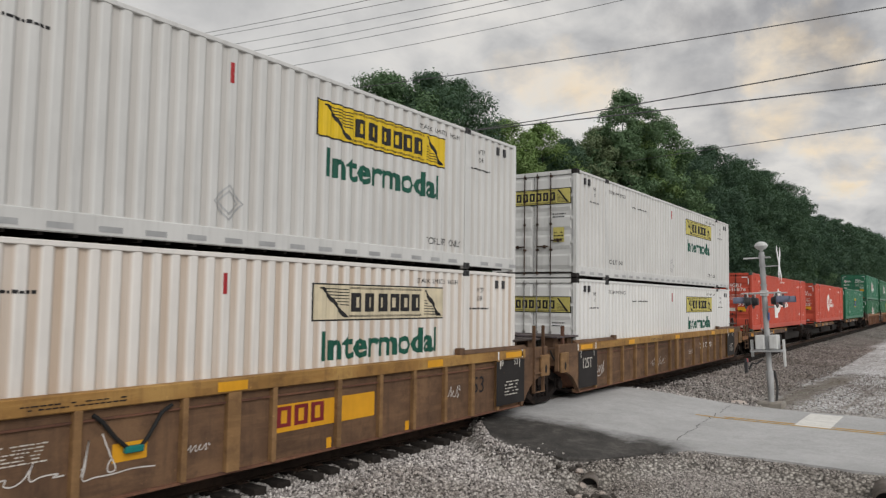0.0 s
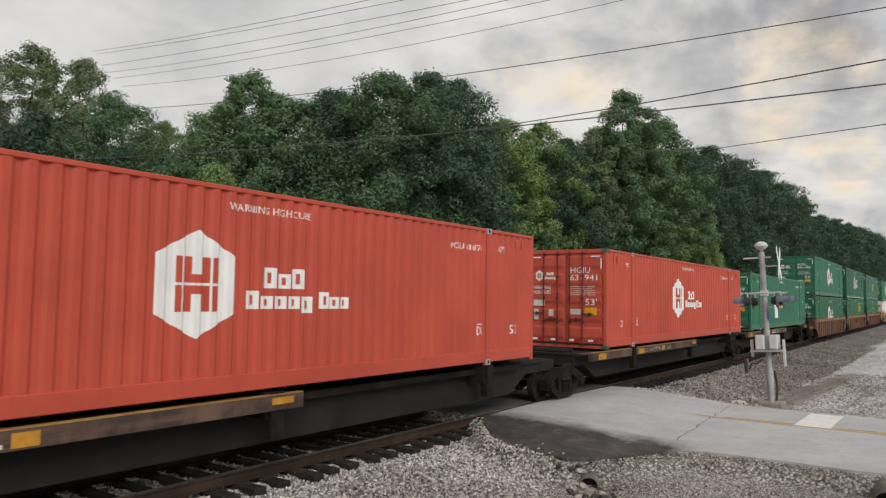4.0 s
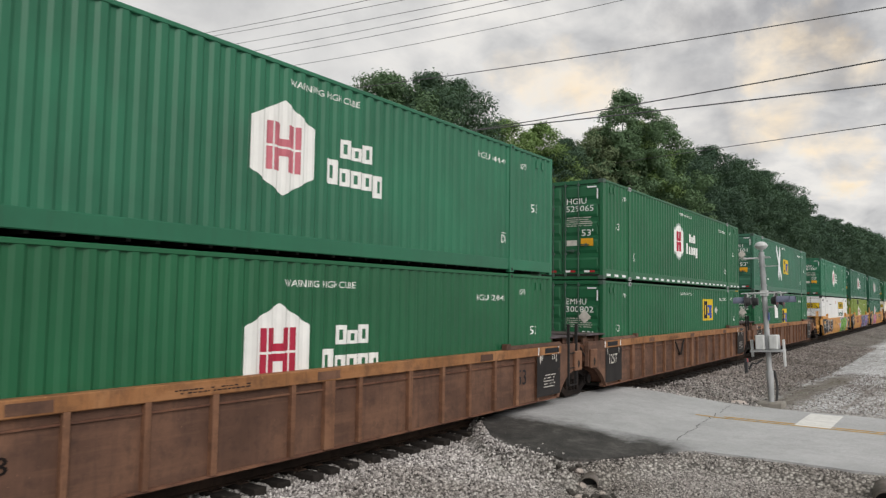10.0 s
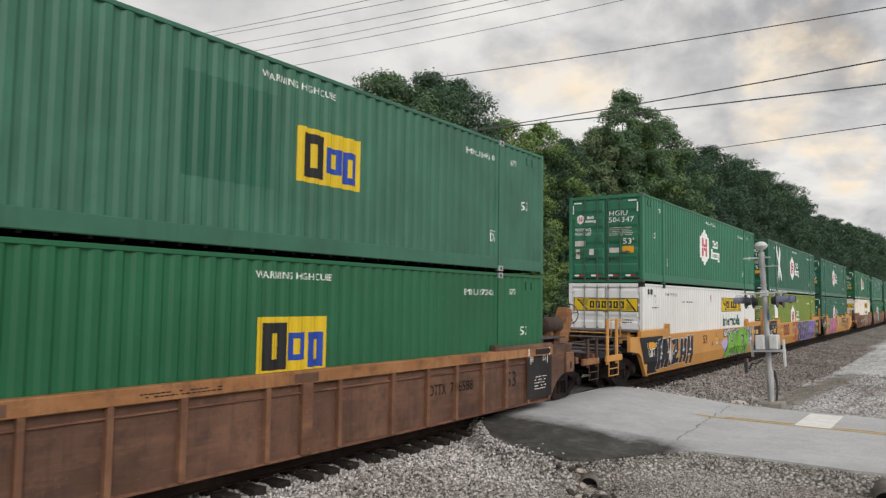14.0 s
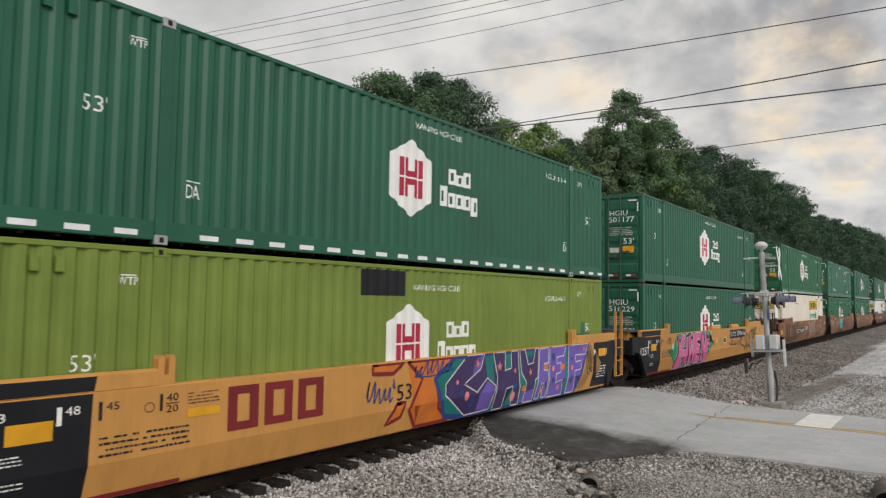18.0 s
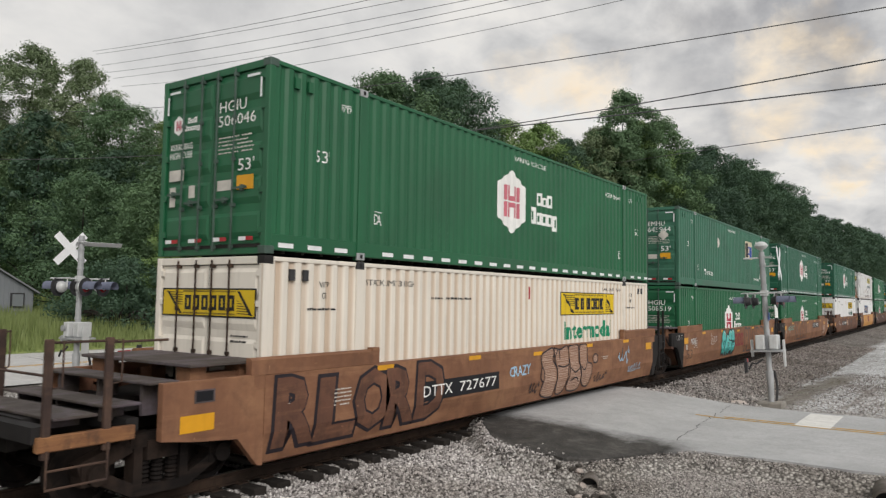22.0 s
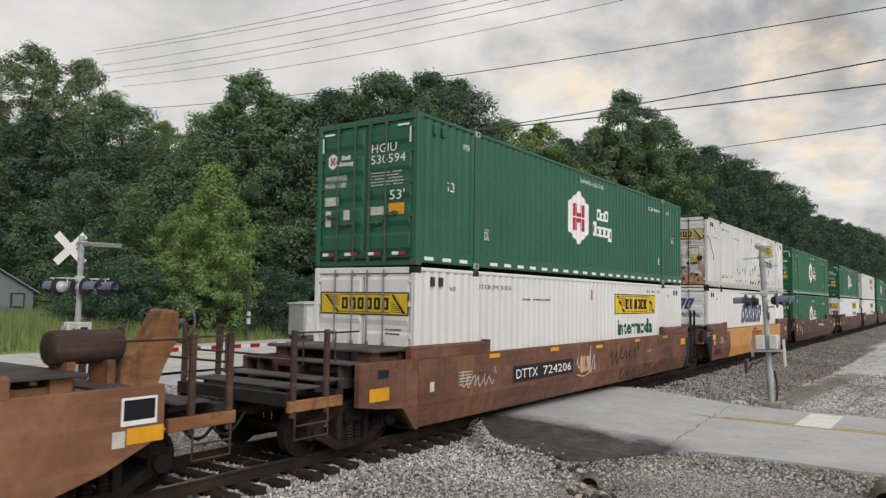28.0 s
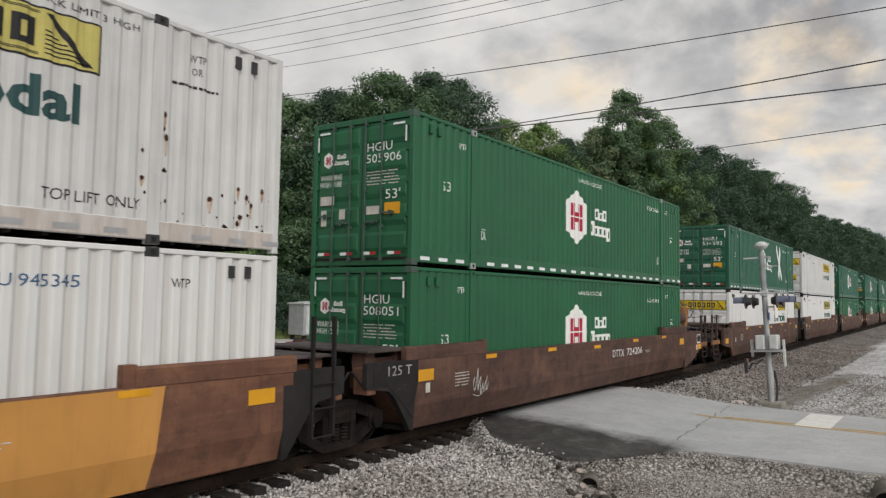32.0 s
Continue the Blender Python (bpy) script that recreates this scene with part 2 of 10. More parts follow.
END_SOOT = surface("soot-dark end panel paint", (0.030, 0.028, 0.028), 0.7, spec=0.12, vary=0.4, scale=1.4, streak=0.4, speck=(0.11, 0.06, 0.04), speck_at=0.66)
WIRE = surface("weathered cable", (0.11, 0.11, 0.115), 0.6, vary=0.1)
RED_ROD = surface("grimy dark lock rod", (0.055, 0.030, 0.026), 0.6, vary=0.4, scale=4.0)
GREEN_ROD = surface("green-grey lock rod", (0.075, 0.115, 0.095), 0.5, metal=0.2, vary=0.3, scale=4.0, speck=(0.08, 0.04, 0.025), speck_at=0.70)
LOCK_ROD = surface("dull zinc lock rod", (0.26, 0.255, 0.245), 0.5, metal=0.4, vary=0.3, scale=3.0, speck=RUST, speck_at=0.68)
# black for rubber parts, and for the shade inside slots and the culvert
RUBBER_AND_SHADE = surface("black rubber and hole shade", (0.018, 0.018, 0.018), 0.8, vary=0.2)
DECAL_WHITE = surface("white lettering", (0.80, 0.80, 0.78), 0.55, vary=0.08, scale=2.0, streak=0.15)
DECAL_BLACK = surface("black lettering", (0.02, 0.02, 0.022), 0.6, vary=0.2, scale=2.0)
DECAL_YELLOW = surface("yellow sign paint", (0.66, 0.46, 0.02), 0.5, vary=0.1, scale=2.0, streak=0.25)
FADED_YELLOW = surface("faded yellow sign paint", (0.52, 0.46, 0.14), 0.6, vary=0.2, scale=2.5, streak=0.5)
PALE_SIGN = surface("faded cream sign paint", (0.62, 0.55, 0.40), 0.6, vary=0.2, scale=2.5, streak=0.5)
DECAL_GREEN = surface("dark green lettering", (0.010, 0.088, 0.060), 0.55, vary=0.2, scale=2.0)
DECAL_RED = surface("crimson sign paint", (0.40, 0.022, 0.055), 0.5, vary=0.15, scale=2.0)
FADED_RED = surface("faded crimson sign paint", (0.55, 0.16, 0.20), 0.55, vary=0.2, scale=2.5, streak=0.3)
DECAL_BLUE = surface("blue sign paint", (0.022, 0.065, 0.36), 0.5, vary=0.2, scale=2.0)
NAVY = surface("steel blue sign paint", (0.045, 0.100, 0.200), 0.5, vary=0.25, scale=2.0, streak=0.2)
MARK_ORANGE = surface("amber reflective patch", (0.70, 0.34, 0.02), 0.45, vary=0.15, scale=2.0, streak=0.2)
MAROON = surface("maroon sign paint", (0.20, 0.022, 0.025), 0.55, vary=0.2, scale=2.0, streak=0.2)
SILVER_TAPE = surface("white reflective tape", (0.78, 0.79, 0.80), 0.35, vary=0.08, scale=4.0, streak=0.2)
RED_TAPE = surface("red reflective tape", (0.36, 0.025, 0.03), 0.4, vary=0.15, scale=4.0)
STICKER = surface("off-white paper placard", (0.60, 0.57, 0.52), 0.7, vary=0.25, scale=5.0, streak=0.3)
TAG = {k: surface(k + " spray paint", v, 0.5, vary=0.2, scale=2.0, streak=0.15) for k, v in {
    "acid green": (0.16, 0.42, 0.03), "teal": (0.012, 0.17, 0.16), "violet": (0.16, 0.10, 0.42), "dusk purple": (0.055, 0.035, 0.12),
    "hot pink": (0.62, 0.13, 0.30), "pale lilac": (0.52, 0.54, 0.80), "pale green": (0.45, 0.66, 0.62), "salmon": (0.75, 0.25, 0.25), "turquoise": (0.10, 0.52, 0.48), "orange": (0.62, 0.17, 0.03), "lilac": (0.46, 0.40, 0.66),
    "dull pink": (0.50, 0.36, 0.29), "dull tan": (0.29, 0.165, 0.108), "chalk": (0.62, 0.60, 0.58), "ink": (0.025, 0.02, 0.025), "sky blue": (0.35, 0.55, 0.72), "leaf green": (0.03, 0.25, 0.09), "deep blue": (0.03, 0.06, 0.22)}.items()}

# ---- mesh helpers ----
def box(bm, x0, x1, y0, y1, z0, z1):
    vs = [bm.verts.new(p) for p in ((x0, y0, z0), (x1, y0, z0), (x1, y1, z0), (x0, y1, z0), (x0, y0, z1), (x1, y0, z1), (x1, y1, z1), (x0, y1, z1))]
    for f in ((0, 3, 2, 1), (4, 5, 6, 7), (0, 1, 5, 4), (1, 2, 6, 5), (2, 3, 7, 6), (3, 0, 4, 7)):
        bm.faces.new([vs[i] for i in f])
    return vs


def bevelled(bm, width=0.01, segments=1):
    bmesh.ops.bevel(bm, geom=bm.edges[:], offset=width, segments=segments, affect="EDGES", clamp_overlap=True)
    return bm


def tube(bm, a, b, r, n=8, r2=None):
    a, b = Vector(a), Vector(b)
    d = (b - a).normalized()
    u = d.orthogonal().normalized()
    v = d.cross(u)
    rings = []
    for p, rr in ((a, r), (b, r if r2 is None else r2)):
        rings.append([bm.verts.new(p + (u * math.cos(k * math.tau / n) + v * math.sin(k * math.tau / n)) * rr) for k in range(n)])
    for k in range(n):
        bm.faces.new((rings[0][k], rings[0][(k + 1) % n], rings[1][(k + 1) % n], rings[1][k]))
    bm.faces.new(rings[0][::-1])
    bm.faces.new(rings[1])


def pipe(bm, points, r, n=6):
    """One bent tube through the points."""
    pts = [Vector(p) for p in points]
    rings = []
    side = (pts[1] - pts[0]).orthogonal().normalized()
    for i, p in enumerate(pts):
        d = (pts[min(len(pts) - 1, i + 1)] - pts[max(0, i - 1)]).normalized()
        side = (side - d * side.dot(d)).normalized()
        v = d.cross(side)
        rings.append([bm.verts.new(p + (side * math.cos(k * math.tau / n) + v * math.sin(k * math.tau / n)) * r) for k in range(n)])
    for a, b in zip(rings, rings[1:]):
        for k in range(n):
            bm.faces.new((a[k], a[(k + 1) % n], b[(k + 1) % n], b[k]))
    bm.faces.new(rings[0][::-1])
    bm.faces.new(rings[-1])


def prism(bm, outline, y0, y1):
    """Extrude an outline in the xz plane from y0 to y1 (y0 < y1)."""
    a = [bm.verts.new((x, y0, z)) for x, z in outline]
    b = [bm.verts.new((x, y1, z)) for x, z in outline]
    bm.faces.new(a)
    bm.faces.new(b[::-1])
    n = len(outline)
    for i in range(n):
        bm.faces.new((a[i], b[i], b[(i + 1) % n], a[(i + 1) % n]))


def loft_x(bm, profile, x0, x1):
    """Extrude a closed yz profile along x."""
    a = [bm.verts.new((x0, y, z)) for y, z in profile]
    b = [bm.verts.new((x1, y, z)) for y, z in profile]
    n = len(profile)
    for i in range(n):
        bm.faces.new((a[i], a[(i + 1) % n], b[(i + 1) % n], b[i]))
    bm.faces.new(a[::-1])
    bm.faces.new(b)


def to_mesh(name, bm, material, smooth=False):
    bmesh.ops.recalc_face_normals(bm, faces=bm.faces[:])
    me = bpy.data.meshes.new(name)
    bm.to_mesh(me)
    bm.free()
    me.materials.append(material)
    if smooth:
        me.shade_smooth()
    return me


def part(name, bm, material, parent=None, label="", smooth=False):
    """Link a bmesh, or a mesh that alike parts share, as one part of a thing."""
    me = bm if isinstance(bm, bpy.types.Mesh) else to_mesh(name, bm, material, smooth)
    ob = new(name, me)
    if parent is not None:
        ob.parent = parent
    if label:
        tagged(ob, label)
    return ob


STORE = {}


def stored(key, material, builder, smooth=False):
    """The mesh under this key and material, built once."""
    k = (key, material.name)
    if k not in STORE:
        bm = bmesh.new()
        builder(bm)
        STORE[k] = to_mesh(key if isinstance(key, str) else str(key[0]), bm, material, smooth)
    return STORE[k]


def thing(name, label, category, group="", at=(0, 0, 0)):
    ob = new(name)
    ob.empty_display_size = 0.3
    ob.location = at
    return tagged(ob, label, category, group)


def structure(name, bm, material, label):
    return tagged(part(name, bm, material), label, kind="structure")


# ---- ground, road and track ----
ROAD_NEAR, ROAD_FAR = 14.15, 21.45


def smoothstep(a, b, v):
    k = min(1.0, max(0.0, (v - a) / (b - a)))
    return k * k * (3 - 2 * k)


def near_edge(y):
    """Near side of the road, with the broken dark apron that spreads towards the track."""
    apron = 2.45 * smoothstep(3.9, 5.7, y) * smoothstep(9.3, 6.5, y)
    return ROAD_NEAR + 0.02 * (9.4 - y) - apron + 0.12 * noise.noise((y * 0.9, 4, 0)) + 0.05 * noise.noise((y * 3.1, 9, 0))


def road_z(y):
    d = abs(y - TRACK_Y)
    return -0.035 - 0.20 * smoothstep(1.5, 5.0, d)


def ground_z(x, y):
    d = y - TRACK_Y
    z = -0.255 - 0.045 * smoothstep(0.85, 1.15, abs(d)) - 0.21 * smoothstep(1.75, 3.6, abs(d))
    if d > 3.6:
        z += 0.34 * smoothstep(3.6, 9.0, d)
        z += 9.0 * smoothstep(34.0, 95.0, d) * smoothstep(-260.0, 40.0, x)
    if d < -4:
        z += 0.20 * smoothstep(-4.0, -9.0, d) * smoothstep(17.0, 26.0, x)
    off = max(near_edge(y) - x, x - ROAD_FAR, 0.0)
    k = 1 - smoothstep(0.12 if x < ROAD_NEAR else 0.0, 0.55 if x < ROAD_NEAR else 1.5, off)
    if d < 13.5:
        z = z * (1 - k) + (road_z(y) - 0.03) * k
    # a shallow ditch round the culvert mouth
    z -= 0.13 * math.exp(-((x - 11.2) ** 2 / 0.5 + (y - 4.85) ** 2 / 0.5))
    if abs(d) < 30 and abs(d) > 1.6:
        z += 0.035 * noise.noise((x * 0.7, y * 0.7, 0)) + 0.02 * noise.noise((x * 2.1, y * 2.1, 3))
    return z


def spaced(stops):
    out = []
    for (a, b, step) in stops:
        n = max(1, round((b - a) / step))
        out += [a + (b - a) * i / n for i in range(n)]
    return out + [stops[-1][1]]


def ground_material():
    m = bpy.data.materials.new("gravel and earth ground")
    m.use_nodes = True
    nt = m.node_tree
    b = nt.nodes["Principled BSDF"]
    co = nt.nodes.new("ShaderNodeTexCoord").outputs["Object"]
    sep = nt.nodes.new("ShaderNodeSeparateXYZ")
    nt.links.new(co, sep.inputs[0])
    vor = node(nt, "ShaderNodeTexVoronoi", Scale=20.0, Randomness=1.0)
    nt.links.new(co, vor.inputs["Vector"])
    tone = nt.nodes.new("ShaderNodeSeparateColor")
    nt.links.new(vor.outputs["Color"], tone.inputs[0])
    stone = ramp(nt, tone.outputs[0], [(0.0, (0.12, 0.112, 0.105)), (0.35, (0.34, 0.32, 0.30)), (0.7, (0.52, 0.50, 0.475)), (1.0, (0.72, 0.70, 0.67))])
    # shade between the stones is put into their colour, darker towards cell edges
    gap = ramp(nt, vor.outputs["Distance"], [(0.35, (1, 1, 1)), (0.78, (0.26, 0.25, 0.24))])
    stone = mixed(nt, 1.0, stone, gap, "MULTIPLY")
    broad = noise_at(nt, co, 0.35, 5.0, 0.6)
    stone = mixed(nt, ramp(nt, broad, [(0.46, (0, 0, 0)), (0.60, (0.7, 0.7, 0.7))]), stone, (0.50, 0.47, 0.43), "MULTIPLY")
    # the corner by the road is trodden darker
    at = nt.nodes.new("ShaderNodeSeparateXYZ")
    nt.links.new(co, at.inputs[0])
    corner = maths(nt, "MULTIPLY", ramp(nt, maths(nt, "ADD", maths(nt, "MULTIPLY", at.outputs[0], 0.05), maths(nt, "MULTIPLY", noise_at(nt, co, 0.9, 4.0), 0.08)), [(0.57, (0, 0, 0)), (0.64, (0.75, 0.75, 0.75))]), ramp(nt, maths(nt, "MULTIPLY", at.outputs[1], 0.1), [(0.50, (1, 1, 1)), (0.60, (0, 0, 0)), ]))
    corner = maths(nt, "MULTIPLY", corner, ramp(nt, maths(nt, "MULTIPLY", at.outputs[0], 0.05), [(0.80, (1, 1, 1)), (0.86, (0, 0, 0))]))
    stone = mixed(nt, corner, stone, (0.82, 0.80, 0.775), "MULTIPLY")
    farther = ramp(nt, maths(nt, "MULTIPLY", at.outputs[0], 0.01), [(0.22, (0, 0, 0)), (0.34, (1, 1, 1))])
    stone = mixed(nt, farther, stone, (0.58, 0.55, 0.53), "MULTIPLY")
    # compacted pale gravel of the lot beside the track
    lot = ramp(nt, noise_at(nt, stretched(nt, co, (0.22, 0.6, 1.0)), 1.0, 8.0, 0.74), [(0.30, (0.30, 0.285, 0.27)), (0.42, (0.60, 0.605, 0.615)), (0.58, (0.83, 0.84, 0.86))])
    grit = noise_at(nt, co, 9.0, 6.0, 0.75)
    lot = mixed(nt, ramp(nt, grit, [(0.42, (0.85, 0.85, 0.85)), (0.58, (0, 0, 0))]), lot, stone)
    mud = noise_at(nt, stretched(nt, co, (0.13, 0.55, 1.0), (7.3, 2.1, 0)), 1.0, 8.0, 0.72, 0.3)
    lot = mixed(nt, ramp(nt, mud, [(0.55, (0, 0, 0)), (0.63, (0.85, 0.85, 0.85))]), lot, (0.15, 0.126, 0.100))
    edge = maths(nt, "ADD", sep.outputs[1], maths(nt, "MULTIPLY", maths(nt, "SUBTRACT", noise_at(nt, co, 0.5, 4.0), 0.5), 2.4))
    on_lot = maths(nt, "MULTIPLY", ramp(nt, maths(nt, "MULTIPLY", edge, 0.1), [(0.42, (1, 1, 1)), (0.50, (0, 0, 0))]),
                   ramp(nt, maths(nt, "MULTIPLY", sep.outputs[0], 0.01), [(0.215, (0, 0, 0)), (0.24, (1, 1, 1))]))
    col = mixed(nt, on_lot, stone, lot)
    # a muddy run-off trough beside the mast
    trough = maths(nt, "ADD", maths(nt, "SUBTRACT", sep.outputs[1], maths(nt, "MULTIPLY", maths(nt, "SUBTRACT", sep.outputs[0], 23.0), -0.06)), maths(nt, "MULTIPLY", noise_at(nt, co, 1.3, 7.0, 0.7), 1.3))
    in_trough = maths(nt, "MULTIPLY", ramp(nt, maths(nt, "MULTIPLY", trough, 0.1), [(0.44, (0, 0, 0)), (0.48, (0.85, 0.85, 0.85)), (0.545, (0.85, 0.85, 0.85)), (0.57, (0, 0, 0))]),
                      ramp(nt, maths(nt, "MULTIPLY", sep.outputs[0], 0.01), [(0.215, (0, 0, 0)), (0.225, (1, 1, 1)), (0.34, (1, 1, 1)), (0.37, (0, 0, 0))]))
    weedy = ramp(nt, noise_at(nt, co, 2.6, 6.0, 0.7), [(0.42, (0.10, 0.082, 0.060)), (0.56, (0.17, 0.142, 0.112)), (0.66, (0.10, 0.115, 0.050))])
    col = mixed(nt, in_trough, col, weedy)
    # grass and soil beyond the parallel road
    grass = ramp(nt, noise_at(nt, co, 1.4, 6.0, 0.7), [(0.3, (0.10, 0.13, 0.035)), (0.5, (0.20, 0.26, 0.06)), (0.7, (0.32, 0.34, 0.11))])
    far_y = maths(nt, "ADD", sep.outputs[1], maths(nt, "MULTIPLY", noise_at(nt, co, 0.6, 3.0), 1.2))
    on_grass = ramp(nt, maths(nt, "MULTIPLY", far_y, 0.01), [(0.338, (0, 0, 0)), (0.348, (1, 1, 1))])
    col = mixed(nt, on_grass, col, grass)
    nt.links.new(col, b.inputs["Base Color"])
    b.inputs["Roughness"].default_value = 0.85
    bump = node(nt, "ShaderNodeBump", Strength=0.9, Distance=0.03)
    bump.invert = True
    nt.links.new(vor.outputs["Distance"], bump.inputs["Height"])
    nt.links.new(bump.outputs[0], b.inputs["Normal"])
    return m


def build_ground():
    xs = spaced([(-1500, -200, 160), (-200, -20, 20), (-20, 2, 2), (2, 30, 0.3), (30, 60, 1.2), (60, 200, 7), (200, 800, 50), (800, 3000, 300)])
    ys = spaced([(-1500, -100, 140), (-100, -10, 10), (-10, 0, 1), (0, 16, 0.3), (16, 40, 1.2), (40, 130, 5), (130, 600, 50), (600, 2500, 300)])
    verts = [(x, y, ground_z(x, y)) for y in ys for x in xs]
    w = len(xs)
    faces = [(j * w + i, j * w + i + 1, (j + 1) * w + i + 1, (j + 1) * w + i) for j in range(len(ys) - 1) for i in range(w - 1)]
    me = bpy.data.meshes.new("ground")
    me.from_pydata(verts, [], faces)
    me.materials.append(ground_material())
    me.shade_smooth()
    tagged(new("ground", me), "grey gravel and grassy ground beside the railway", kind="structure")


build_ground()


def asphalt(name, base, cracks=True, stain=False):
    m = bpy.data.materials.new(name)
    m.use_nodes = True
    nt = m.node_tree
    b = nt.nodes["Principled BSDF"]
    co = nt.nodes.new("ShaderNodeTexCoord").outputs["Object"]
    c = Vector(base)
    col = ramp(nt, noise_at(nt, co, 0.8, 6.0, 0.65), [(0.3, tuple(c * 0.80)), (0.55, tuple(c)), (0.75, tuple(c * 1.08))])
    wear = noise_at(nt, stretched(nt, co, (1.3, 0.45, 1.0)), 1.0, 6.0, 0.68)
    col = mixed(nt, ramp(nt, wear, [(0.44, (0, 0, 0)), (0.68, (0.30, 0.30, 0.30))]), col, tuple(c * 0.60))
    fine = noise_at(nt, co, 70.0, 3.0, 0.7)
    col = mixed(nt, maths(nt, "MULTIPLY", fine, 0.55), col, tuple(c * 0.40))
    specks = noise_at(nt, co, 26.0, 4.0, 0.7)
    col = mixed(nt, ramp(nt, specks, [(0.57, (0, 0, 0)), (0.66, (0.55, 0.55, 0.55))]), col, tuple(c * 0.42))
    col = mixed(nt, ramp(nt, specks, [(0.32, (0.5, 0.5, 0.5)), (0.42, (0, 0, 0))]), col, tuple(c * 1.30))
    mott = noise_at(nt, co, 5.0, 7.0, 0.72)
    col = mixed(nt, ramp(nt, mott, [(0.46, (0, 0, 0)), (0.70, (0.55, 0.55, 0.55))]), col, tuple(c * 0.58))
    if cracks:
        bent = nt.nodes.new("ShaderNodeVectorMath")
        bent.operation = "ADD"
        nt.links.new(co, bent.inputs[0])
        nt.links.new(maths(nt, "MULTIPLY", noise_at(nt, co, 1.3, 4.0), 1.6), bent.inputs[1])
        v = node(nt, "ShaderNodeTexVoronoi", Scale=0.13)
        v.feature = "DISTANCE_TO_EDGE"
        nt.links.new(bent.outputs[0], v.inputs["Vector"])
        col = mixed(nt, ramp(nt, v.outputs["Distance"], [(0.0018, (0.8, 0.8, 0.8)), (0.0045, (0, 0, 0))]), col, (0.02, 0.02, 0.02))
    if stain:
        # tar-dark dirt carried onto the road's edge next to the track
        sep = nt.nodes.new("ShaderNodeSeparateXYZ")
        nt.links.new(co, sep.inputs[0])
        wob = maths(nt, "MULTIPLY", maths(nt, "SUBTRACT", noise_at(nt, co, 1.3, 8.0, 0.72), 0.5), 1.9)
        x_edge = maths(nt, "ADD", sep.outputs[0], wob)
        inside = maths(nt, "SUBTRACT", 14.35, x_edge)
        mask = ramp(nt, maths(nt, "ADD", maths(nt, "MULTIPLY", inside, 0.5), 0.5), [(0.20, (0, 0, 0)), (0.38, (0.30, 0.30, 0.30)), (0.66, (1, 1, 1))])
        by_track = ramp(nt, maths(nt, "MULTIPLY", sep.outputs[1], 0.1), [(0.39, (0, 0, 0)), (0.45, (1, 1, 1)), (0.90, (1, 1, 1)), (0.97, (0, 0, 0))])
        tar = ramp(nt, noise_at(nt, co, 2.2, 7.0, 0.7), [(0.36, (0.018, 0.017, 0.016)), (0.52, (0.042, 0.039, 0.036)), (0.70, (0.12, 0.112, 0.105))])
        grit = noise_at(nt, co, 24.0, 5.0, 0.75)
        tar = mixed(nt, ramp(nt, grit, [(0.56, (0, 0, 0)), (0.68, (0.8, 0.8, 0.8))]), tar, (0.13, 0.124, 0.118))
        col = mixed(nt, maths(nt, "MULTIPLY", mask, by_track), col, tar)
        fine = maths(nt, "ADD", fine, maths(nt, "MULTIPLY", maths(nt, "MULTIPLY", grit, mask), 2.5))
    nt.links.new(col, b.inputs["Base Color"])
    b.inputs["Roughness"].default_value = 0.8
    bump = node(nt, "ShaderNodeBump", Strength=0.35, Distance=0.01)
    nt.links.new(fine, bump.inputs["Height"])
    nt.links.new(bump.outputs[0], b.inputs["Normal"])
    return m


ASPHALT = asphalt("weathered grey asphalt", (0.545, 0.548, 0.555), False, True)
PATCH = asphalt("dark patched asphalt", (0.10, 0.097, 0.094), False)


def far_edge(y):
    return ROAD_FAR - 0.05 * max(0.0, 9.4 - y) + 0.10 * noise.noise((y * 0.8, 17, 0))


def camber(x, y):
    k = (x - near_edge(y)) / (far_edge(y) - near_edge(y))
    return 0.03 * math.sin(math.pi * min(1.0, max(0.0, k)))


def strip(ys, left, right, lift, material, name, label, columns=10, thick=0.05):
    bm = bmesh.new()
    rows = []
    for y in ys:
        a, b = left(y), right(y)
        rows.append([bm.verts.new((a + (b - a) * k / columns, y, road_z(y) + lift + camber(a + (b - a) * k / columns, y))) for k in range(columns + 1)])
    for r, s in zip(rows, rows[1:]):
        for k in range(columns):
            bm.faces.new((r[k], r[k + 1], s[k + 1], s[k]))
    rim = [e for e in bm.edges if e.is_boundary]
    low = bmesh.ops.extrude_edge_only(bm, edges=rim)["geom"]
    bmesh.ops.translate(bm, verts=[v for v in low if isinstance(v, bmesh.types.BMVert)], vec=(0, 0, -thick))
    return structure(name, bm, material, label)


GAUGE = 1.435


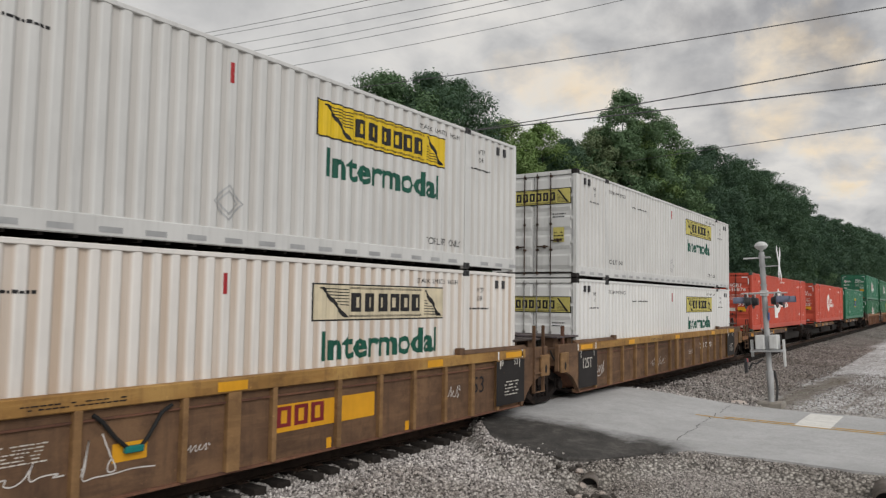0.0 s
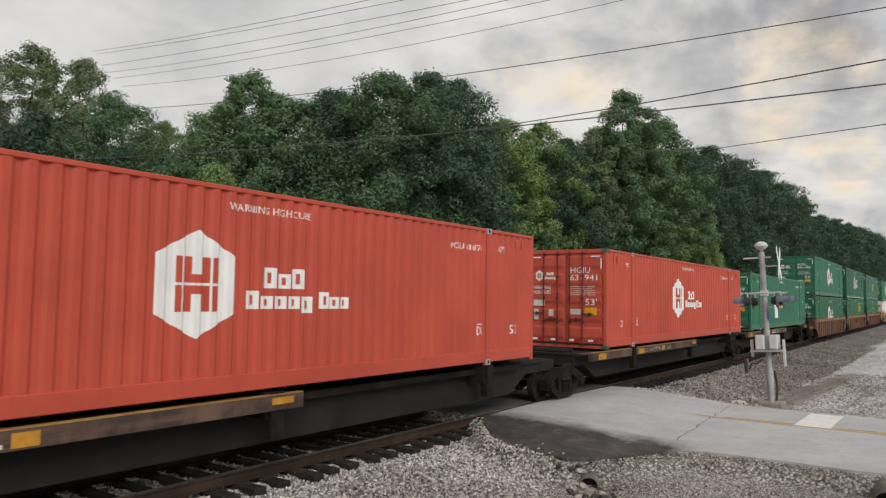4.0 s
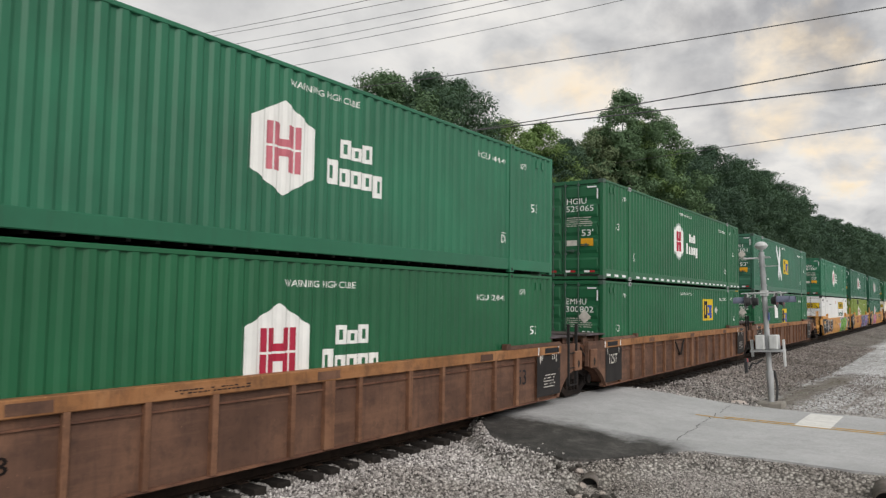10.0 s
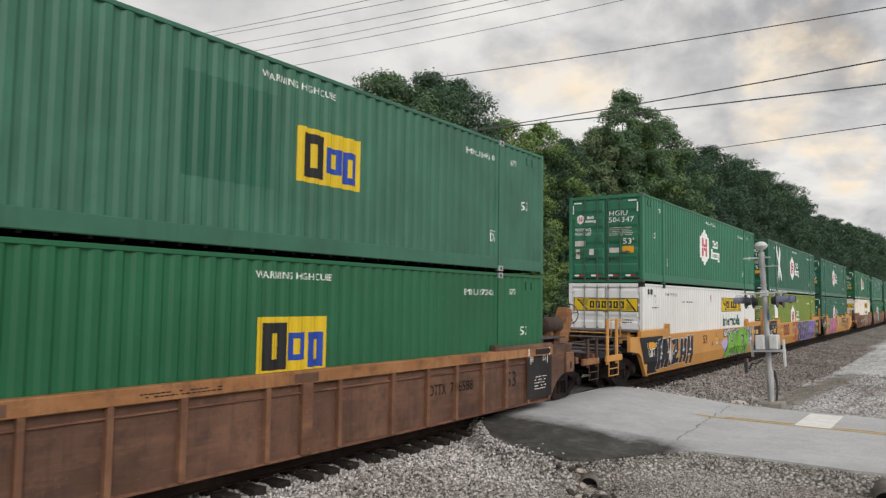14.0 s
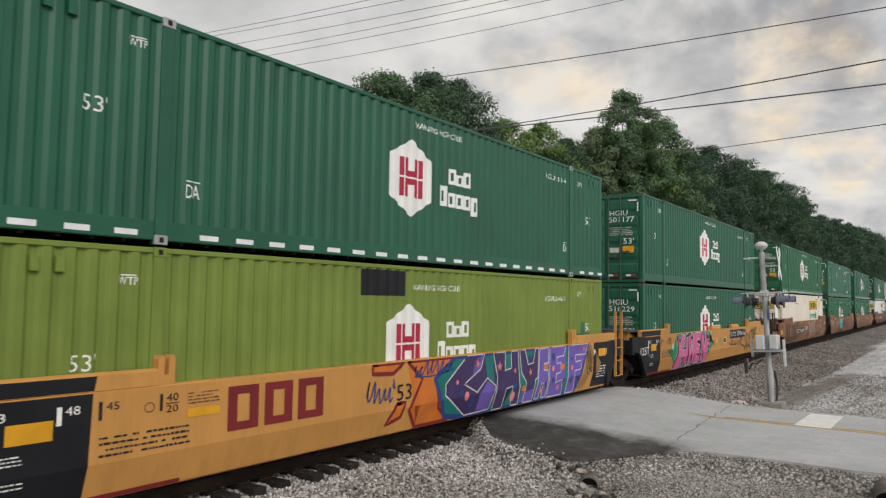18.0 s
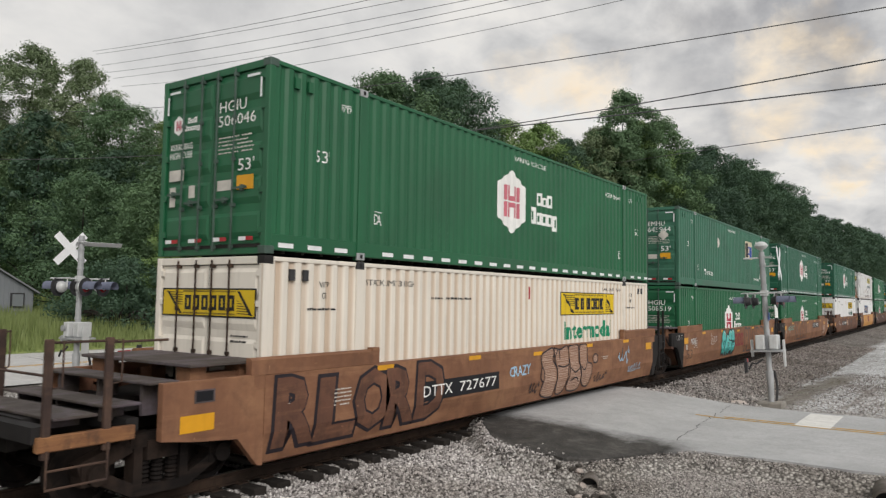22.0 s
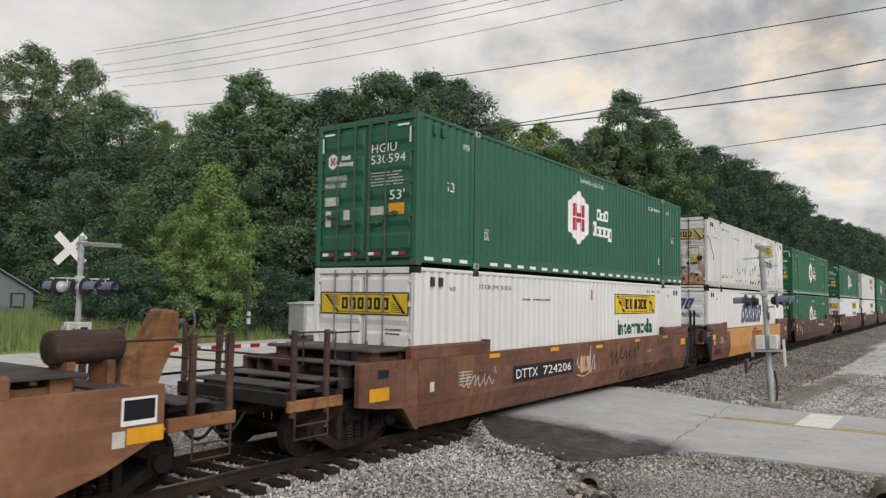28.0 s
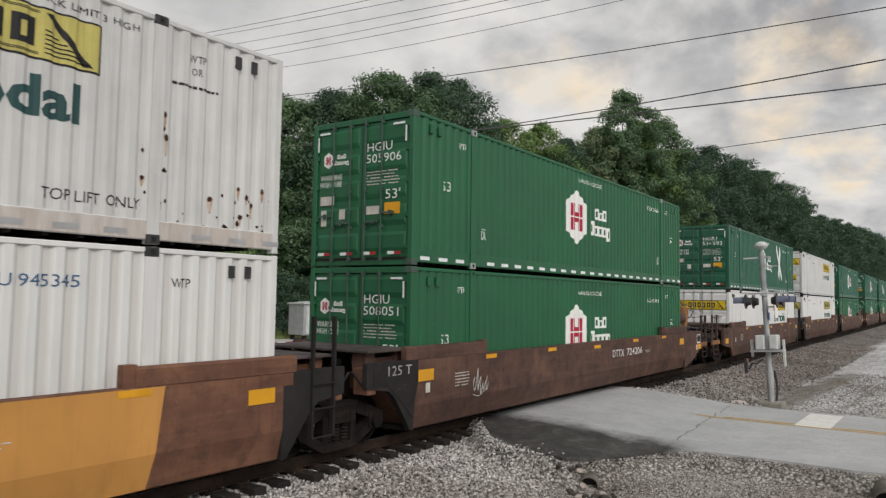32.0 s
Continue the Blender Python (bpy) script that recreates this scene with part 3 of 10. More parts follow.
def build_road():
    rail_near, rail_far = TRACK_Y - GAUGE / 2 - 0.11, TRACK_Y + GAUGE / 2 + 0.11
    strip(spaced([(-45, 0, 2), (0, rail_near, 0.3)]), near_edge, far_edge, 0.0, ASPHALT, "road", "weathered grey asphalt road leading up to the crossing")
    strip(spaced([(rail_near + 0.2, rail_far - 0.2, 0.2)]), near_edge, far_edge, 0.015, PATCH, "road", "dark asphalt between the rails of the crossing")
    strip(spaced([(rail_far, 22.2, 0.4)]), near_edge, far_edge, 0.0, ASPHALT, "road", "grey asphalt road beyond the crossing")
    # the road that runs along the far side
    bm = bmesh.new()
    rows = []
    for x in spaced([(-160, 0, 10), (0, 40, 2)]):
        bend = 0.10 * max(0.0, x - 20)
        rows.append([bm.verts.new((x, y + bend, -0.13 + 0.02 * math.sin((y - 22) * 0.28))) for y in spaced([(22.2, 33.4, 1.4)])])
    for r, s in zip(rows, rows[1:]):
        for k in range(len(r) - 1):
            bm.faces.new((r[k], s[k], s[k + 1], r[k + 1]))
    structure("road", bm, asphalt("pale worn asphalt", (0.62, 0.61, 0.595)), "pale worn asphalt road running along the railway")
    yellow = surface("worn yellow road paint", (0.56, 0.33, 0.05), 0.7, vary=0.3, scale=5.0, speck=(0.22, 0.20, 0.17), speck_at=0.56)
    white = surface("worn white road paint", (0.74, 0.73, 0.70), 0.7, vary=0.15, scale=4.0, speck=(0.30, 0.29, 0.28), speck_at=0.64)
    for x in (18.36, 18.60):
        strip(spaced([(-30, 5.2 if x < 18.5 else 4.6, 0.5)]), lambda y: x - 0.05, lambda y: x + 0.05, 0.005, yellow, "road_marking", "worn yellow centre line on the asphalt", 1, 0.002)
    strip(spaced([(2.28, 3.02, 0.1)]), lambda y: 18.35 + 0.02 * y, lambda y: 20.75 + 0.02 * y, 0.006, white, "road_marking", "white stop bar painted on the road", 6, 0.002)
    rng = random.Random(77)
    bm = bmesh.new()
    path = [(20.9, 4.98)]
    while path[-1][0] > 14.9:
        x, y = path[-1]
        path.append((x - rng.uniform(0.03, 0.14), 4.98 - 0.065 * (20.9 - x) + 0.10 * noise.noise((x * 1.3, 3, 0)) + rng.uniform(-0.035, 0.035)))
    last = None
    for x, y in path:
        w = rng.uniform(0.002, 0.010)
        z = road_z(y) + camber(x, y) + 0.004
        cur = (bm.verts.new((x, y - w, z)), bm.verts.new((x, y + w, z)))
        if last:
            bm.faces.new((last[0], cur[0], cur[1], last[1]))
        last = cur
    structure("road_crack", bm, surface("open asphalt crack", (0.03, 0.028, 0.026), 0.9, vary=0.3), "jagged dark crack across the asphalt")
    for y in (27.4, 27.7):
        bm = bmesh.new()
        box(bm, -90, 24, y, y + 0.11, -0.11, -0.104)
        structure("road_marking", bm, yellow, "worn yellow centre line on the pale road")


build_road()


def build_track():
    track = thing("railway_track", "rusty steel rails on dark creosoted timber ties", "railway track", at=(0, TRACK_Y, 0))
    for side in (-1, 1):
        y = side * (GAUGE / 2 + 0.036)
        bm = bmesh.new()
        loft_x(bm, [(y - 0.07, -0.172), (y + 0.07, -0.172), (y + 0.07, -0.160), (y + 0.010, -0.145), (y + 0.010, -0.045), (y + 0.036, -0.035), (y + 0.036, -0.006), (y - 0.036, -0.006), (y - 0.036, -0.035), (y - 0.010, -0.045), (y - 0.010, -0.145), (y - 0.07, -0.160)], -370, 620)
        rail = part("rail", bm, RAIL, track)
        bm = bmesh.new()
        loft_x(bm, [(y - 0.030, -0.006), (y + 0.030, -0.006), (y + 0.024, 0.0), (y - 0.024, 0.0)], -370, 620)
        part("railhead", bm, RAILHEAD, rail, "polished running surface")
    rng = random.Random(5)

    def tie(bm):
        box(bm, -0.115, 0.115, -1.30, 1.30, -0.36, -0.175)
        bevelled(bm, 0.012)
    me = stored("tie", TIE, tie)

    def plate(bm):
        box(bm, -0.09, 0.09, -0.19, 0.19, -0.176, -0.158)
        for dx in (-0.06, 0.06):
            for dy in (-0.1, 0.1):
                box(bm, dx - 0.012, dx + 0.012, dy - 0.015, dy + 0.015, -0.16, -0.135)
    plates = stored("tie_plate", RAIL, plate)
    x, n = -6.0, 0
    far = bmesh.new()
    for k in range(714):
        box(far, -370 + k * 0.51 - 0.115, -370 + k * 0.51 + 0.115, -1.3, 1.3, -0.36, -0.175)
    while x < 480:
        if not ROAD_NEAR - 0.5 < x < ROAD_FAR + 0.4:
            if x < 112:
                t = part("tie", me, TIE, track)
                t.location = (x + rng.uniform(-0.03, 0.03), rng.uniform(-0.07, 0.07), rng.uniform(-0.02, 0.006))
                t.rotation_euler = (0, 0, rng.uniform(-0.03, 0.03))
                if x < 40:
                    for side in (-1, 1):
                        part("tie_plate", plates, RAIL, t, "spiked steel tie plate").location.y = side * (GAUGE / 2 + 0.036)
            else:
                box(far, x - 0.115, x + 0.115, -1.3, 1.3, -0.36, -0.175)
        x += 0.51
    tagged(part("ties", far, TIE, track), kind="stuff")


build_track()


def build_ballast():
    """Loose stones over the near ballast and the verge."""
    rng = np.random.default_rng(11)
    verts, faces = [], []
    base = np.array([(1, 0, 0), (-1, 0, 0), (0, 1, 0), (0, -1, 0), (0, 0, 1), (0, 0, -1)], float)
    tris = [(0, 2, 4), (2, 1, 4), (1, 3, 4), (3, 0, 4), (2, 0, 5), (1, 2, 5), (3, 1, 5), (0, 3, 5)]
    zones = [(3.5, 14.2, 1.6, 8.6, 52000, 0.013, 0.036), (10.5, 17.5, -0.5, 5.6, 24000, 0.008, 0.026), (21.6, 60, 4.4, 8.4, 19000, 0.018, 0.048), (22.0, 36, -0.5, 4.6, 11000, 0.008, 0.028), (3.5, 14.0, 8.4, 10.6, 4500, 0.02, 0.04), (4, 20, 10.8, 21, 3500, 0.02, 0.045)]
    n = 0
    for x0, x1, y0, y1, count, small, large in zones:
        for _ in range(count):
            x, y = rng.uniform(x0, x1), rng.uniform(y0, y1)
            if near_edge(y) - 0.1 + 0.7 * rng.uniform(0, 1) ** 3 < x < ROAD_FAR and y > 0.5 and (y < 9.0 or y > 10.7 or x > ROAD_NEAR - 0.5):
                continue
            if abs(abs(y - TRACK_Y) - GAUGE / 2 - 0.036) < 0.09:
                continue
            if 22.0 < x < 35 and 4.05 < y + 0.06 * (x - 23) < 5.25 + 0.3 * noise.noise((x, 1, 0)) and rng.uniform() < 0.85:
                continue
            r = rng.uniform(small, large) * (0.62 if x > 10.6 and x < 18 and y < 5.7 else 1.0)
            p = base * (r * rng.uniform(0.55, 1.25, (6, 1)))
            a = rng.uniform(0, 6.28, 3)
            rot = np.array(Euler(a).to_matrix())
            p = p @ rot.T + rng.normal(0, r * 0.16, (6, 3))
            p += (x, y, ground_z(x, y) + r * 0.30)
            verts.append(p)
            faces += [(i + n, j + n, k + n) for i, j, k in tris]
            n += 6
    me = bpy.data.meshes.new("ballast")
    me.from_pydata(np.concatenate(verts).tolist(), [], faces)
    m = bpy.data.materials.new("crushed grey stone")
    m.use_nodes = True
    nt = m.node_tree
    isle = nt.nodes.new("ShaderNodeNewGeometry").outputs["Random Per Island"]
    col = ramp(nt, isle, [(0.0, (0.060, 0.054, 0.052)), (0.24, (0.23, 0.212, 0.205)), (0.6, (0.46, 0.432, 0.42)), (0.88, (0.62, 0.588, 0.57)), (1.0, (0.82, 0.79, 0.77))])
    co = nt.nodes.new("ShaderNodeTexCoord").outputs["Object"]
    col = mixed(nt, ramp(nt, noise_at(nt, co, 0.35, 5.0, 0.6), [(0.46, (0, 0, 0)), (0.60, (0.6, 0.6, 0.6))]), col, (0.55, 0.52, 0.48), "MULTIPLY")
    # the corner by the road is trodden darker
    at = nt.nodes.new("ShaderNodeSeparateXYZ")
    nt.links.new(co, at.inputs[0])
    corner = maths(nt, "MULTIPLY", ramp(nt, maths(nt, "ADD", maths(nt, "MULTIPLY", at.outputs[0], 0.05), maths(nt, "MULTIPLY", noise_at(nt, co, 0.9, 4.0), 0.08)), [(0.57, (0, 0, 0)), (0.64, (0.75, 0.75, 0.75))]), ramp(nt, maths(nt, "MULTIPLY", at.outputs[1], 0.1), [(0.50, (1, 1, 1)), (0.60, (0, 0, 0)), ]))
    corner = maths(nt, "MULTIPLY", corner, ramp(nt, maths(nt, "MULTIPLY", at.outputs[0], 0.05), [(0.80, (1, 1, 1)), (0.86, (0, 0, 0))]))
    col = mixed(nt, corner, col, (0.82, 0.80, 0.775), "MULTIPLY")
    farther = ramp(nt, maths(nt, "MULTIPLY", at.outputs[0], 0.01), [(0.20, (0, 0, 0)), (0.30, (1, 1, 1))])
    col = mixed(nt, farther, col, (0.60, 0.565, 0.54), "MULTIPLY")
    b = nt.nodes["Principled BSDF"]
    nt.links.new(col, b.inputs["Base Color"])
    b.inputs["Roughness"].default_value = 0.85
    me.materials.append(m)
    tagged(new("ballast", me), "loose crushed grey ballast stones on the track bed", "ballast", kind="stuff")


build_ballast()

# ---- the train: containers ----
CL, CW, CH = 16.15, 2.591, 2.90
POST = 0.115
LIFT = 1.98
PITCH_C, DEEP = 0.272, 0.036
MOVERS = []


def bays():
    return ((POST, LIFT), (LIFT + 0.17, CL - LIFT - 0.17), (CL - LIFT, CL - POST))


def corrugation():
    """Break points (x, depth) of the pressed side sheets along the container."""
    pts = []
    for a, b in bays():
        n = max(3, round((b - a) / PITCH_C))
        w = (b - a) / n
        for i in range(n):
            x = a + i * w
            pts += [(x, 0.012), (x + w * 0.33, 0.012), (x + w * 0.53, DEEP + 0.012), (x + w * 0.80, DEEP + 0.012)]
        pts.append((b, 0.012))
    return pts


PROFILE = corrugation()
BREAKS = [x for x, _ in PROFILE]


def profile_depth(x):
    for (xa, ya), (xb, yb) in zip(PROFILE, PROFILE[1:]):
        if xa <= x <= xb:
            return ya + (yb - ya) * (x - xa) / max(1e-6, xb - xa)
    return 0.0


RAIL_LOW, RAIL_HIGH = 0.30, 0.075


def side_sheet(bm, far=False):
    z0, z1 = RAIL_LOW - 0.02, CH - RAIL_HIGH + 0.01
    row = []
    for x, d in PROFILE:
        y = CW - d if far else d
        row.append((bm.verts.new((x, y, z0)), bm.verts.new((x, y, z1)), x))
    edges = {round(a, 4) for a, _ in bays()}
    for p, q in zip(row, row[1:]):
        if round(q[2], 4) in edges:
            continue
        bm.faces.new((p[0], q[0], q[1], p[1]))


def door_leaf(bm, y0, y1):
    """One leaf of the end door with pressed horizontal panels, facing -x."""
    z0, z1 = 0.16, CH - 0.13
    box(bm, 0.045, 0.075, y0, y1, z0, z1)


def door_panel(bm, y0, y1, k):
    """A pressed panel standing out of the door leaf."""
    z0, z1 = 0.16, CH - 0.13
    h = (z1 - z0) / 5
    a, b = z0 + k * h + 0.07, z0 + (k + 1) * h - 0.05
    vs = [bm.verts.new(p) for p in ((0.044, y0 + 0.05, a), (0.044, y1 - 0.05, a), (0.044, y1 - 0.05, b), (0.044, y0 + 0.05, b), (0.018, y0 + 0.08, a + 0.10), (0.018, y1 - 0.08, a + 0.10), (0.018, y1 - 0.08, b - 0.06), (0.018, y0 + 0.08, b - 0.06))]
    for f in ((4, 5, 6, 7), (0, 1, 5, 4), (1, 2, 6, 5), (2, 3, 7, 6), (3, 0, 4, 7)):
        bm.faces.new([vs[i] for i in f])


def end_sheet(bm):
    n = 9
    w = (CW - 2 * POST) / n
    z0, z1 = 0.2, CH - 0.1
    prev = None
    for i in range(n):
        for f, d in ((0, 0.0), (0.35, 0.0), (0.48, 0.04), (0.86, 0.04)):
            y = POST + (i + f) * w
            cur = (bm.verts.new((CL - 0.02 - d, y, z0)), bm.verts.new((CL - 0.02 - d, y, z1)))
            if prev:
                bm.faces.new((prev[0], cur[0], cur[1], prev[1]))
            prev = cur
    cur = (bm.verts.new((CL - 0.02, CW - POST, z0)), bm.verts.new((CL - 0.02, CW - POST, z1)))
    bm.faces.new((prev[0], cur[0], cur[1], prev[1]))


def shell(c, paint, trim, castings, gear):
    """The steel of a container: posts, rails, pressed sheets, doors with their locking gear."""
    for far in (False, True):
        part("side_panel", stored(("side_panel", far), paint, lambda bm: side_sheet(bm, far)), paint, c)
        y0, y1 = (CW - 0.075, CW - 0.002) if far else (0.002, 0.075)

        def low(bm):
            box(bm, POST, CL - POST, y0, y1, 0.055, RAIL_LOW)
            bevelled(bm, 0.012)
        part("bottom_rail", stored(("bottom_rail", far), trim, low), trim, c)

        def high(bm):
            box(bm, POST, CL - POST, y0, y1, CH - RAIL_HIGH, CH - 0.006)
            bevelled(bm, 0.01)
        part("top_rail", stored(("top_rail", far), paint, high), paint, c)
        for x in (LIFT, CL - LIFT - 0.17):
            def lift(bm):
                ya, yb = (CW - 0.09, CW + 0.022) if far else (-0.022, 0.09)
                box(bm, x, x + 0.17, ya, yb, 0.0, CH)
                bevelled(bm, 0.008)
            lp = part("lift_post", stored(("lift_post", far, x), trim, lift), trim, c)
            if not far:
                for z in (0.002, CH - 0.122):
                    def cast(bm):
                        box(bm, x - 0.006, x + 0.176, -0.030, 0.02, z, z + 0.12)
                        bevelled(bm, 0.006)
                    part("casting", stored(("casting", x, z), castings, cast), castings, lp, "steel lifting casting")
                    # no opening is cut: a black block gives the slot its shade
                    part("casting_hole", stored(("casting_hole", x, z), RUBBER_AND_SHADE, lambda bm: box(bm, x + 0.055, x + 0.115, -0.033, -0.02, z + 0.028, z + 0.093)), RUBBER_AND_SHADE, lp, "black block standing in for the shaded casting slot")
    for x in (0.0, CL - POST):
        for y in (0.0, CW - POST):
            def post(bm):
                box(bm, x, x + POST, y, y + POST, 0, CH)
                bevelled(bm, 0.012)
            part("corner_post", stored(("corner_post", x, y), trim, post), trim, c)

    for x in (-0.004,):
        for z in (0.0, CH - 0.116):
            def corner(bm):
                box(bm, x, x + 0.176, -0.005, 0.16, z - 0.002, z + 0.12)
                bevelled(bm, 0.008)
            part("corner_casting", stored(("corner_casting", x, z), END_SOOT if castings is DARK_GREY else GREEN_ROD, corner), None, c, "worn steel corner casting")

    def roof(bm):
        z = CH - 0.012
        n = 40
        for i in range(n):
            a, b = POST + (CL - 2 * POST) * i / n, POST + (CL - 2 * POST) * (i + 1) / n
            m_ = (a + b) / 2
            q = [bm.verts.new(p) for p in ((a, 0.05, z), (m_, 0.05, z - 0.02), (b, 0.05, z), (a, CW - 0.05, z), (m_, CW - 0.05, z - 0.02), (b, CW - 0.05, z))]
            bm.faces.new((q[0], q[1], q[4], q[3]))
            bm.faces.new((q[1], q[2], q[5], q[4]))
        bmesh.ops.remove_doubles(bm, verts=bm.verts[:], dist=0.001)
    part("roof", stored("roof", paint, roof), paint, c)

    def under(bm):
        box(bm, 0.02, CL - 0.02, 0.06, CW - 0.06, 0.10, 0.15)
        for k in range(1, 40):
            box(bm, k * 0.4, k * 0.4 + 0.06, 0.08, CW - 0.08, 0.02, 0.10)
    tagged(part("underframe", stored("floor", SOOT, under), SOOT, c, "dark floor on close cross beams"), kind="stuff")
    for x in (0.01, CL - POST):
        def header(bm):
            box(bm, x, x + POST - 0.01, POST - 0.02, CW - POST + 0.02, CH - 0.12, CH - 0.004)
            bevelled(bm, 0.008)
        part("end_header", stored(("end_header", x), trim, header), trim, c)
    part("end_wall", stored("end_wall", paint, end_sheet), paint, c)

    def sill(bm):
        box(bm, 0.03, 0.12, POST, CW - POST, 0.0, 0.155)
        bevelled(bm, 0.01)
    part("door_sill", stored("door_sill", trim, sill), trim, c)
    mid = CW / 2
    for y0, y1 in ((POST + 0.01, mid - 0.008), (mid + 0.008, CW - POST - 0.01)):
        d = part("door", stored(("door", y0), paint, lambda bm: door_leaf(bm, y0, y1)), paint, c)
        for k in range(5):
            part("door_panel", stored(("door_panel", y0, k), paint, lambda bm: door_panel(bm, y0, y1, k)), paint, d)
        for f, y in ((0.3, 1.56), (0.7, 2.01)) if y0 > mid else ((0.3, 1.17), (0.7, 0.76)):

            def rod(bm):
                tube(bm, (-0.012, y, 0.06), (-0.012, y, CH - 0.05), 0.015, 8)
                for z in (0.12, 0.75, 1.45, 2.1, CH - 0.14):
                    box(bm, -0.026, 0.045, y - 0.030, y + 0.030, z - 0.028, z + 0.028)
            part("lock_rod", stored(("lock_rod", y), gear, rod), gear, d, "vertical door locking rod")

            def handle(bm):
                s = 1 if y0 > mid else -1
                z = 0.98 if f > 0.5 else 0.82
                box(bm, -0.035, -0.02, min(y, y + s * 0.34), max(y, y + s * 0.34), z, z + 0.035)
                box(bm, -0.03, 0.03, y + s * 0.22 - 0.03, y + s * 0.22 + 0.03, z - 0.03, z + 0.06)
            part("handle", stored(("handle", y), gear, handle), gear, d, "door handle with catch")

        for z in (0.35, 0.95, 1.6, 2.2, 2.65):
            y = y0 if y0 < mid else y1
            part("hinge", stored(("hinge", y0), trim, lambda bm: box(bm, 0.005, 0.055, y - 0.05, y + 0.05, -0.045, 0.045)), trim, d).location.z = z

    def seal(bm):
        box(bm, 0.05, 0.08, mid - 0.02, mid + 0.02, 0.16, CH - 0.12)
        box(bm, 0.078, 0.1, POST, CW - POST, 0.15, CH - 0.1)
    part("door_seal", stored("door_seal", RUBBER_AND_SHADE, seal), RUBBER_AND_SHADE, c, "black rubber door seal")


def container(s, z, paint, label, trim=None, castings=None, gear=None):
    c = thing("shipping_container", label, "container", "containers of the train", (s, TRACK_Y - CW / 2, z))
    shell(c, paint, trim or paint, castings or trim or paint, gear or (RED_ROD if paint is RED else GREEN_ROD if paint in (GREEN, RICH_GREEN, DEEP_GREEN, OLD_GREEN, LIME) else LOCK_ROD))
    MOVERS.append((c, s))
    return c


# ---- the train: trucks ----
WHEEL_R = 0.42
WHEELS = {-1: [], 1: []}


def wheel_shape(bm, treads):
    n = 32
    for side in (-1, 1):
        y = side * (GAUGE / 2 + 0.045)
        ring = [(0.0, 0.10), (0.13, 0.10), (0.16, 0.03), (0.34, 0.02), (0.36, 0.065), (WHEEL_R, 0.062)] if not treads else [(WHEEL_R - 0.035, 0.066), (WHEEL_R + 0.001, 0.064), (WHEEL_R + 0.003, -0.066), (WHEEL_R + 0.028, -0.072), (WHEEL_R + 0.022, -0.095), (0.36, -0.095)]
        if not treads:
            ring += [(WHEEL_R - 0.002, -0.09), (0.36, -0.09), (0.34, -0.03), (0.16, -0.03), (0.13, -0.1), (0, -0.1)]
        last = None
        for r, dy in ring:
            cur = [bm.verts.new((r * math.cos(k * math.tau / n), y + side * dy, r * math.sin(k * math.tau / n))) for k in range(n)]
            if last:
                for k in range(n):
                    a, b, c_, d = last[k], last[(k + 1) % n], cur[(k + 1) % n], cur[k]
                    bm.faces.new((a, b, c_, d))
            last = cur
        if not treads:
            # bolt heads on the hub
            for k in range(3):
                a = k * math.tau / 3
                box(bm, 0.09 * math.cos(a) - 0.02, 0.09 * math.cos(a) + 0.02, y + side * 0.10 - 0.02, y + side * 0.10 + 0.02, 0.09 * math.sin(a) - 0.02, 0.09 * math.sin(a) + 0.02)
    if not treads:
        tube(bm, (0, -1.05, 0), (0, 1.05, 0), 0.075, 10)


def side_frame(bm, side):
    y = side * 1.0
    # solid casting built as a frame round three openings
    bars = [((-1.08, 0.47), (-0.44, 0.70), 0.10), ((0.44, 0.70), (1.08, 0.47), 0.10), ((-0.44, 0.73), (0.44, 0.73), 0.085), ((-0.92, 0.42), (-0.36, 0.12), 0.075), ((0.36, 0.12), (0.92, 0.42), 0.075), ((-0.40, 0.11), (0.40, 0.11), 0.06), ((-0.33, 0.14), (-0.33, 0.70), 0.06), ((0.33, 0.14), (0.33, 0.70), 0.06)]
    for (xa, za), (xb, zb), h in bars:
        d = Vector((xb - xa, 0, zb - za))
        n_ = Vector((-d.z, 0, d.x)).normalized() * h
        corner = [(xa + n_.x, za + n_.z), (xb + n_.x, zb + n_.z), (xb - n_.x, zb - n_.z), (xa - n_.x, za - n_.z)]
        prism(bm, corner, y - 0.10, y + 0.10)
    for s in (-1, 1):
        box(bm, s * 0.889 - 0.17, s * 0.889 + 0.17, y - 0.12, y + 0.12, 0.30, 0.58)
        tube(bm, (s * 0.889, y - 0.05, 0.42), (s * 0.889, y + side * 0.19, 0.42), 0.125, 12)


